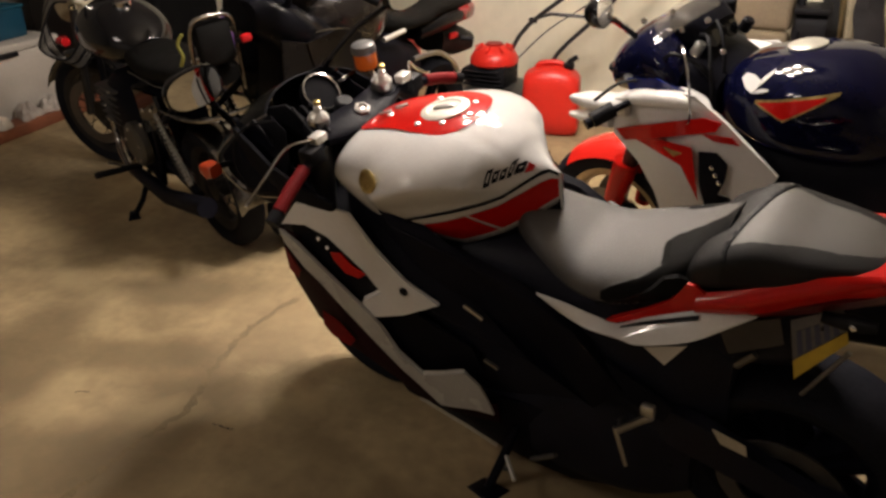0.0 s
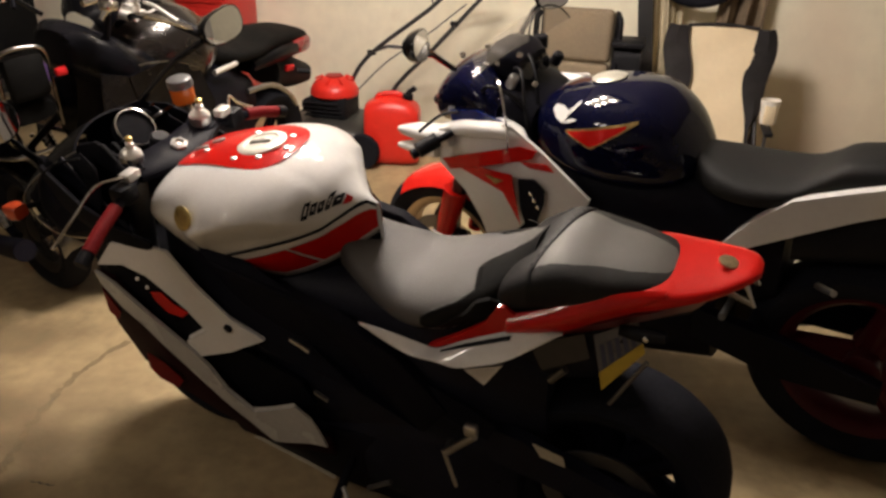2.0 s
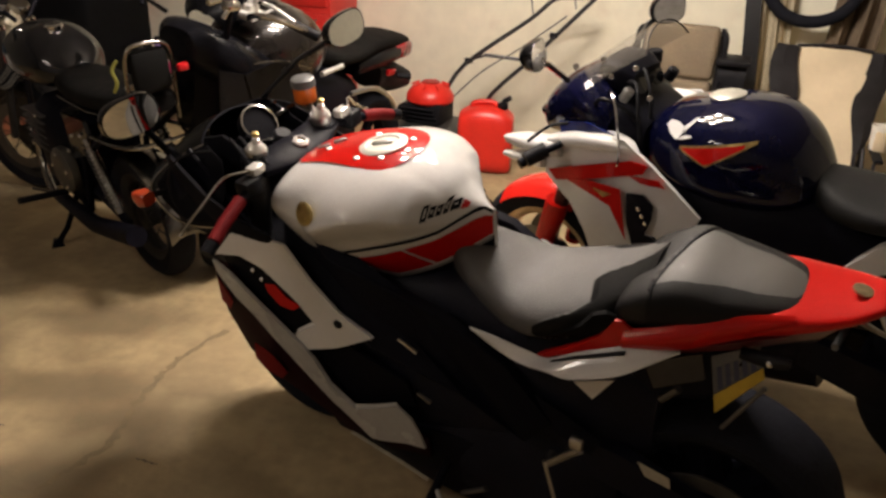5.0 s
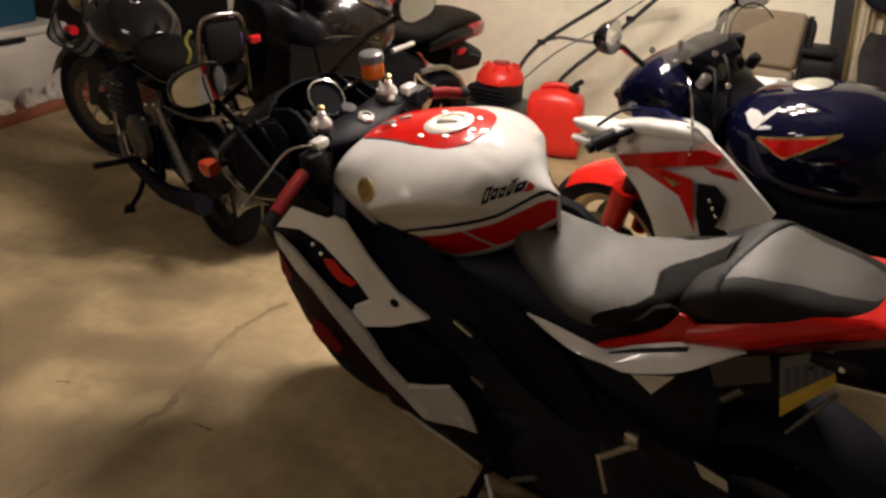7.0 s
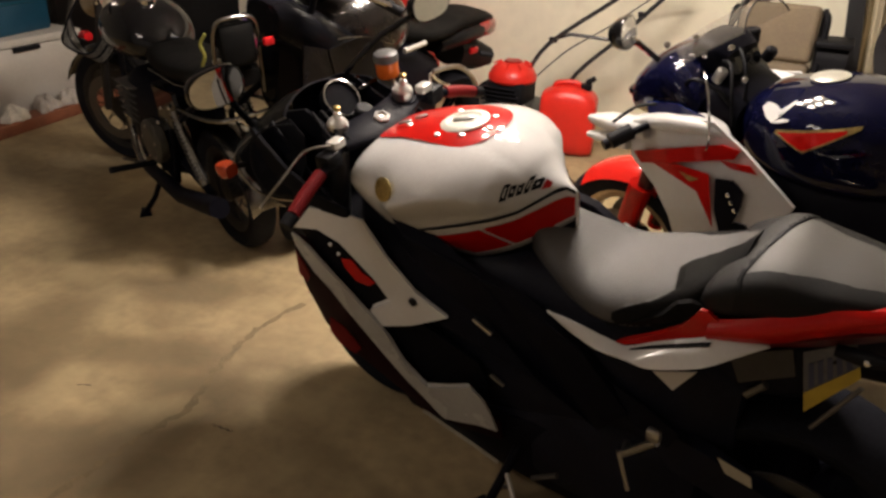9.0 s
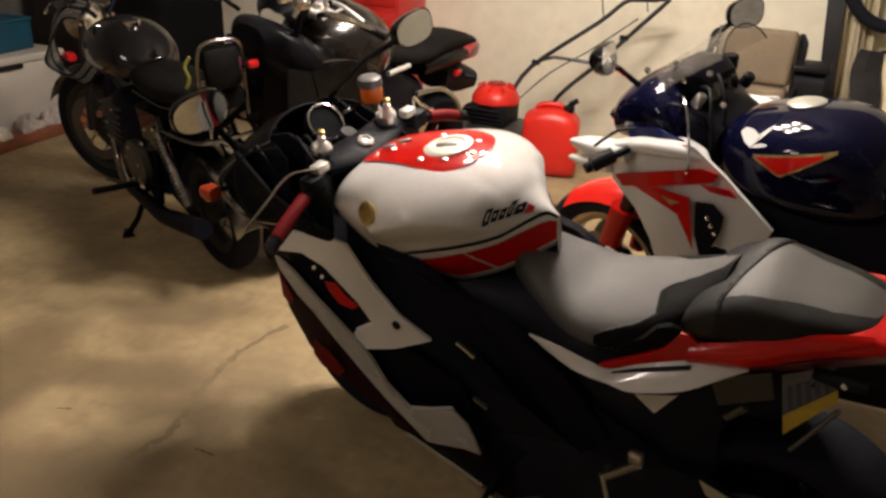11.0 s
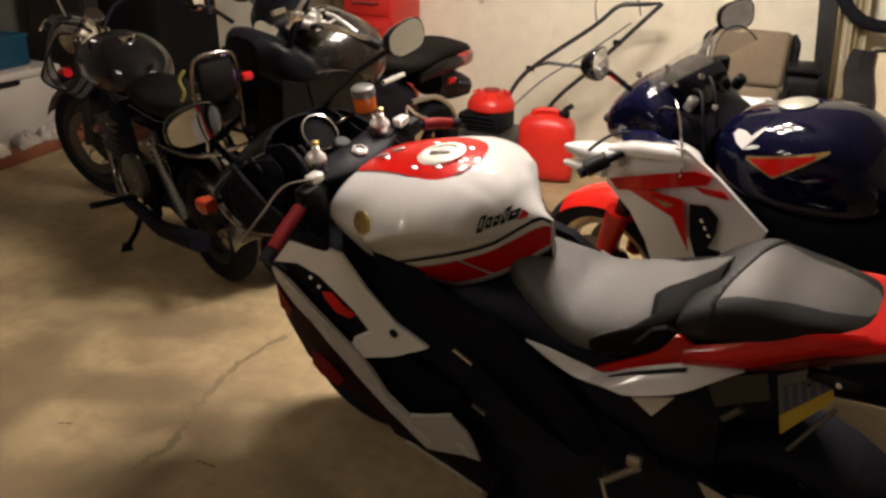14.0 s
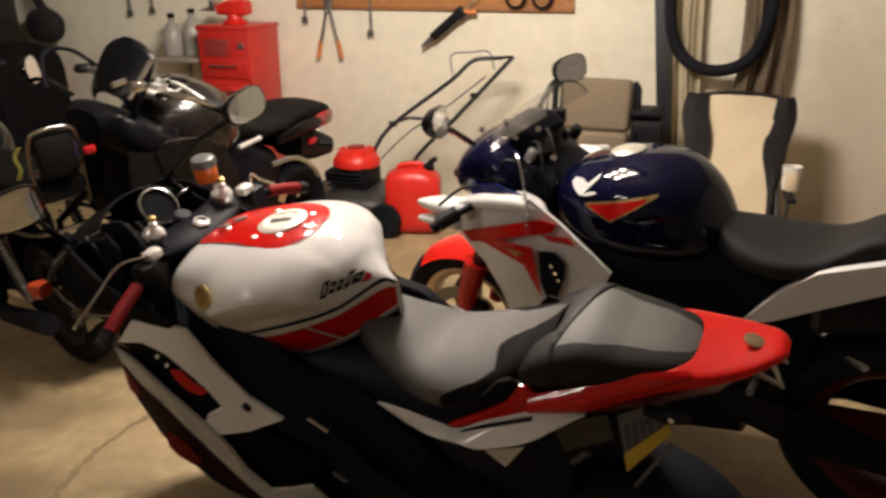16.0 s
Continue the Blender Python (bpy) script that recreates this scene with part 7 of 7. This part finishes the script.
def toy_heap():
    kinds = [("yellow_bottle", (-2.88, 0.62), 0.035, 0.30, (0.70, 0.55, 0.04), "yellow plastic bottle on a crate"),
             ("green_bottle", (-2.93, 0.55), 0.04, 0.36, (0.02, 0.25, 0.07), "green plastic bottle on a crate"),
             ("pink_ball", (-2.28, 0.55), 0.06, 0.12, (0.80, 0.10, 0.20), "pink toy ball on a crate"),
             ("purple_bottle", (-2.36, 0.62), 0.05, 0.26, (0.22, 0.12, 0.42), "purple plastic bottle on a crate"),
             ("white_bottle", (-2.80, 0.66), 0.04, 0.20, (0.7, 0.66, 0.55), "white plastic bottle on a crate")]
    for u in (-2.90, -2.32):
        c = in_room("crate", u, 0.60, "brown cardboard crate on the floor", "crate", group="crates behind the motorcycles")
        part("box", block((0, 0, 0.08 if u < -2.5 else 0.14), (0.26, 0.26, 0.16 if u < -2.5 else 0.28), 0.006), mat("cardboard", (0.10, 0.065, 0.035), 0.8, vary=0.12), c)
    for name, (u, d), r, h, col, label in kinds:
        z = 0.162 if u < -2.5 else 0.282
        t = in_room(name, u, d, label, name.split("_")[1], z=z)
        if "ball" in name:
            part("ball", lathe([(r * math.sin(math.pi * k / 12), r - r * math.cos(math.pi * k / 12)) for k in range(13)], 24), mat(name, col, 0.4), t)
        else:
            part("bottle", lathe([(r * 0.9, 0), (r, 0.01), (r, h * 0.6), (r * 0.45, h * 0.78), (r * 0.4, h * 0.88)], 18), mat(name, col, 0.4), t)
            part("cap", lathe([(r * 0.45, h * 0.88), (r * 0.45, h), (0, h)], 14), DARK, t)


for fitting in FITTINGS:
    ceiling_lamp(fitting[0])
pegboard()
shears(-0.81, 0.90)
spanner(-0.527, 1.035, 1.30)
spanner(-0.98, 1.11, 1.30, 0.009)
spanner(-2.30, 1.13, 1.36, 0.010, "screwdriver", "screwdriver hanging on the wall")
spanner(-2.12, 1.15, 1.38, 0.010, "screwdriver", "screwdriver hanging on the wall")
applicator()
wall_discs()
tool_chest()
bench_vise()
clear_jugs()
mower()
fuel_can()
leaning_board()
drape(1.33, 1.50, 0.46, 1.62, 0.05, DRAPE, 2.0, 3, "grey tan cloth hanging on the wall")
drape(1.68, 1.93, 0.70, 1.62, 0.05, mat("brown cloth", (0.15, 0.11, 0.07), 0.9, vary=0.2, scale=5, bump=0.4, bump_scale=40), 2.6, 5, "brown cloth hanging on the wall")
hose_loop()
lounge_chair()
brown_chair()
plastic_bin()
covered_cabinet()
black_bag()
generator()
toy_heap()


# ---- the west side ----
def chest_freezer():
    t = thing("chest_freezer", ROOM @ pose(-3.35, -1.78, 0, 0, 0, 0), "white chest freezer against the side wall", "freezer")
    part("body", block((0, 0, 0.225), (0.56, 0.80, 0.41), 0.02), mat("freezer enamel", (0.52, 0.49, 0.44), 0.5, vary=0.05), t)
    part("lid", block((0, 0, 0.455), (0.58, 0.82, 0.05), 0.015), mat("freezer lid", (0.50, 0.47, 0.42), 0.5, vary=0.05), t)
    part("handle", block((0.295, 0, 0.42), (0.02, 0.18, 0.03), 0.006), DARK, t)
    for x in (-0.22, 0.22):
        for y in (-0.34, 0.34):
            part("foot", lathe([(0.02, 0), (0.025, 0.005), (0.02, 0.025)], 12, pose(x, y, 0)), DARK, t)


def teal_crate():
    t = thing("teal_crate", ROOM @ pose(-3.36, -1.75, 0.481, 0, 0, 6), "teal plastic crate on the freezer", "crate")
    bm = block((0, 0, 0.09), (0.40, 0.5, 0.18), 0.015)
    part("tub", bm, mat("teal plastic", (0.006, 0.055, 0.10), 0.45), t)
    part("rim", tube([(-0.2, -0.25, 0.18), (0.2, -0.25, 0.18), (0.2, 0.25, 0.18), (-0.2, 0.25, 0.18)], 0.010, 6, closed=True), mat("teal rim", (0.008, 0.07, 0.11), 0.4), t)


def floor_plank():
    t = thing("wooden_beam", ROOM @ pose(-2.93, -1.95, 0, 0, 0, 6), "reddish brown wooden beam on the floor", "beam")
    part("beam", block((0, 0, 0.035), (0.14, 1.5, 0.07), 0.008), mat("red brown timber", (0.20, 0.065, 0.03), 0.7, vary=0.25, scale=8, bump=0.4, bump_scale=60), t)


def rags():
    rnd = random.Random(11)
    for k, (x, y) in enumerate(((-2.95, -1.80), (-2.92, -2.05), (-2.96, -1.62))):
        t = thing("rag", ROOM @ pose(x, y, 0.071, 0, 0, rnd.random() * 90), "crumpled grey rag on the beam", "rag", "rags on the beam")
        n = 18
        pts = []
        for i in range(9):
            a = math.pi / 2 * i / 8
            pts.append([])
            for j in range(n + 1):
                b = 2 * math.pi * (j % n) / n
                r = (0.065 + 0.02 * math.sin(3 * b + k * 2) + 0.012 * math.sin(7 * b + k))
                pts[-1].append((r * math.cos(a) * math.cos(b), r * math.cos(a) * math.sin(b) * 1.3, 0.075 * math.sin(a) * (1 + 0.25 * math.sin(4 * b + 3 * a))))
        part("cloth", grid_mesh(pts), mat("rag cloth", (0.40, 0.36, 0.32) if k != 1 else (0.62, 0.58, 0.5), 0.9, vary=0.25, scale=30, bump=0.5, bump_scale=80), t)


def dark_shelf():
    t = thing("dark_cupboard", ROOM @ pose(-3.30, -0.72, 0), "tall dark cupboard in the corner", "cupboard")
    part("carcass", block((-0.1, 0.1, 0.9), (0.5, 0.9, 1.8), 0.01), mat("dark stained wood", (0.018, 0.014, 0.012), 0.5, vary=0.3, scale=6), t)
    for y in (-0.13, 0.33):
        d = part("door", block((0.162, y, 0.9), (0.02, 0.43, 1.7), 0.006), mat("dark door", (0.02, 0.016, 0.014), 0.45, vary=0.3, scale=6), t)
        part("knob", lathe([(0.008, 0), (0.014, 0.015), (0.012, 0.024), (0, 0.026)], 14, Matrix.Translation((0.172, y + 0.16, 0.95)) @ pose(0, 0, 0, 0, 90)), STEEL, d)


def red_handle():
    t = in_room("broom", -2.985, 0.07, "short broom with a red handle leaning on the wall", "broom")
    part("handle", tube([(0.0, -0.06, 0.10), (0.045, 0.045, 0.76)], 0.013, 10), REDPLASTIC, t, "red handle")
    part("head", block((0, -0.07, 0.085), (0.26, 0.05, 0.05), 0.012), DARK, t)
    part("bristles", loft([(-0.13, 0.0, 0.065, 0.02, -0.07), (0.13, 0.0, 0.065, 0.02, -0.07)], 14, 4.0), DARKCLOTH, t)


chest_freezer()
red_handle()
teal_crate()
floor_plank()
rags()
dark_shelf()
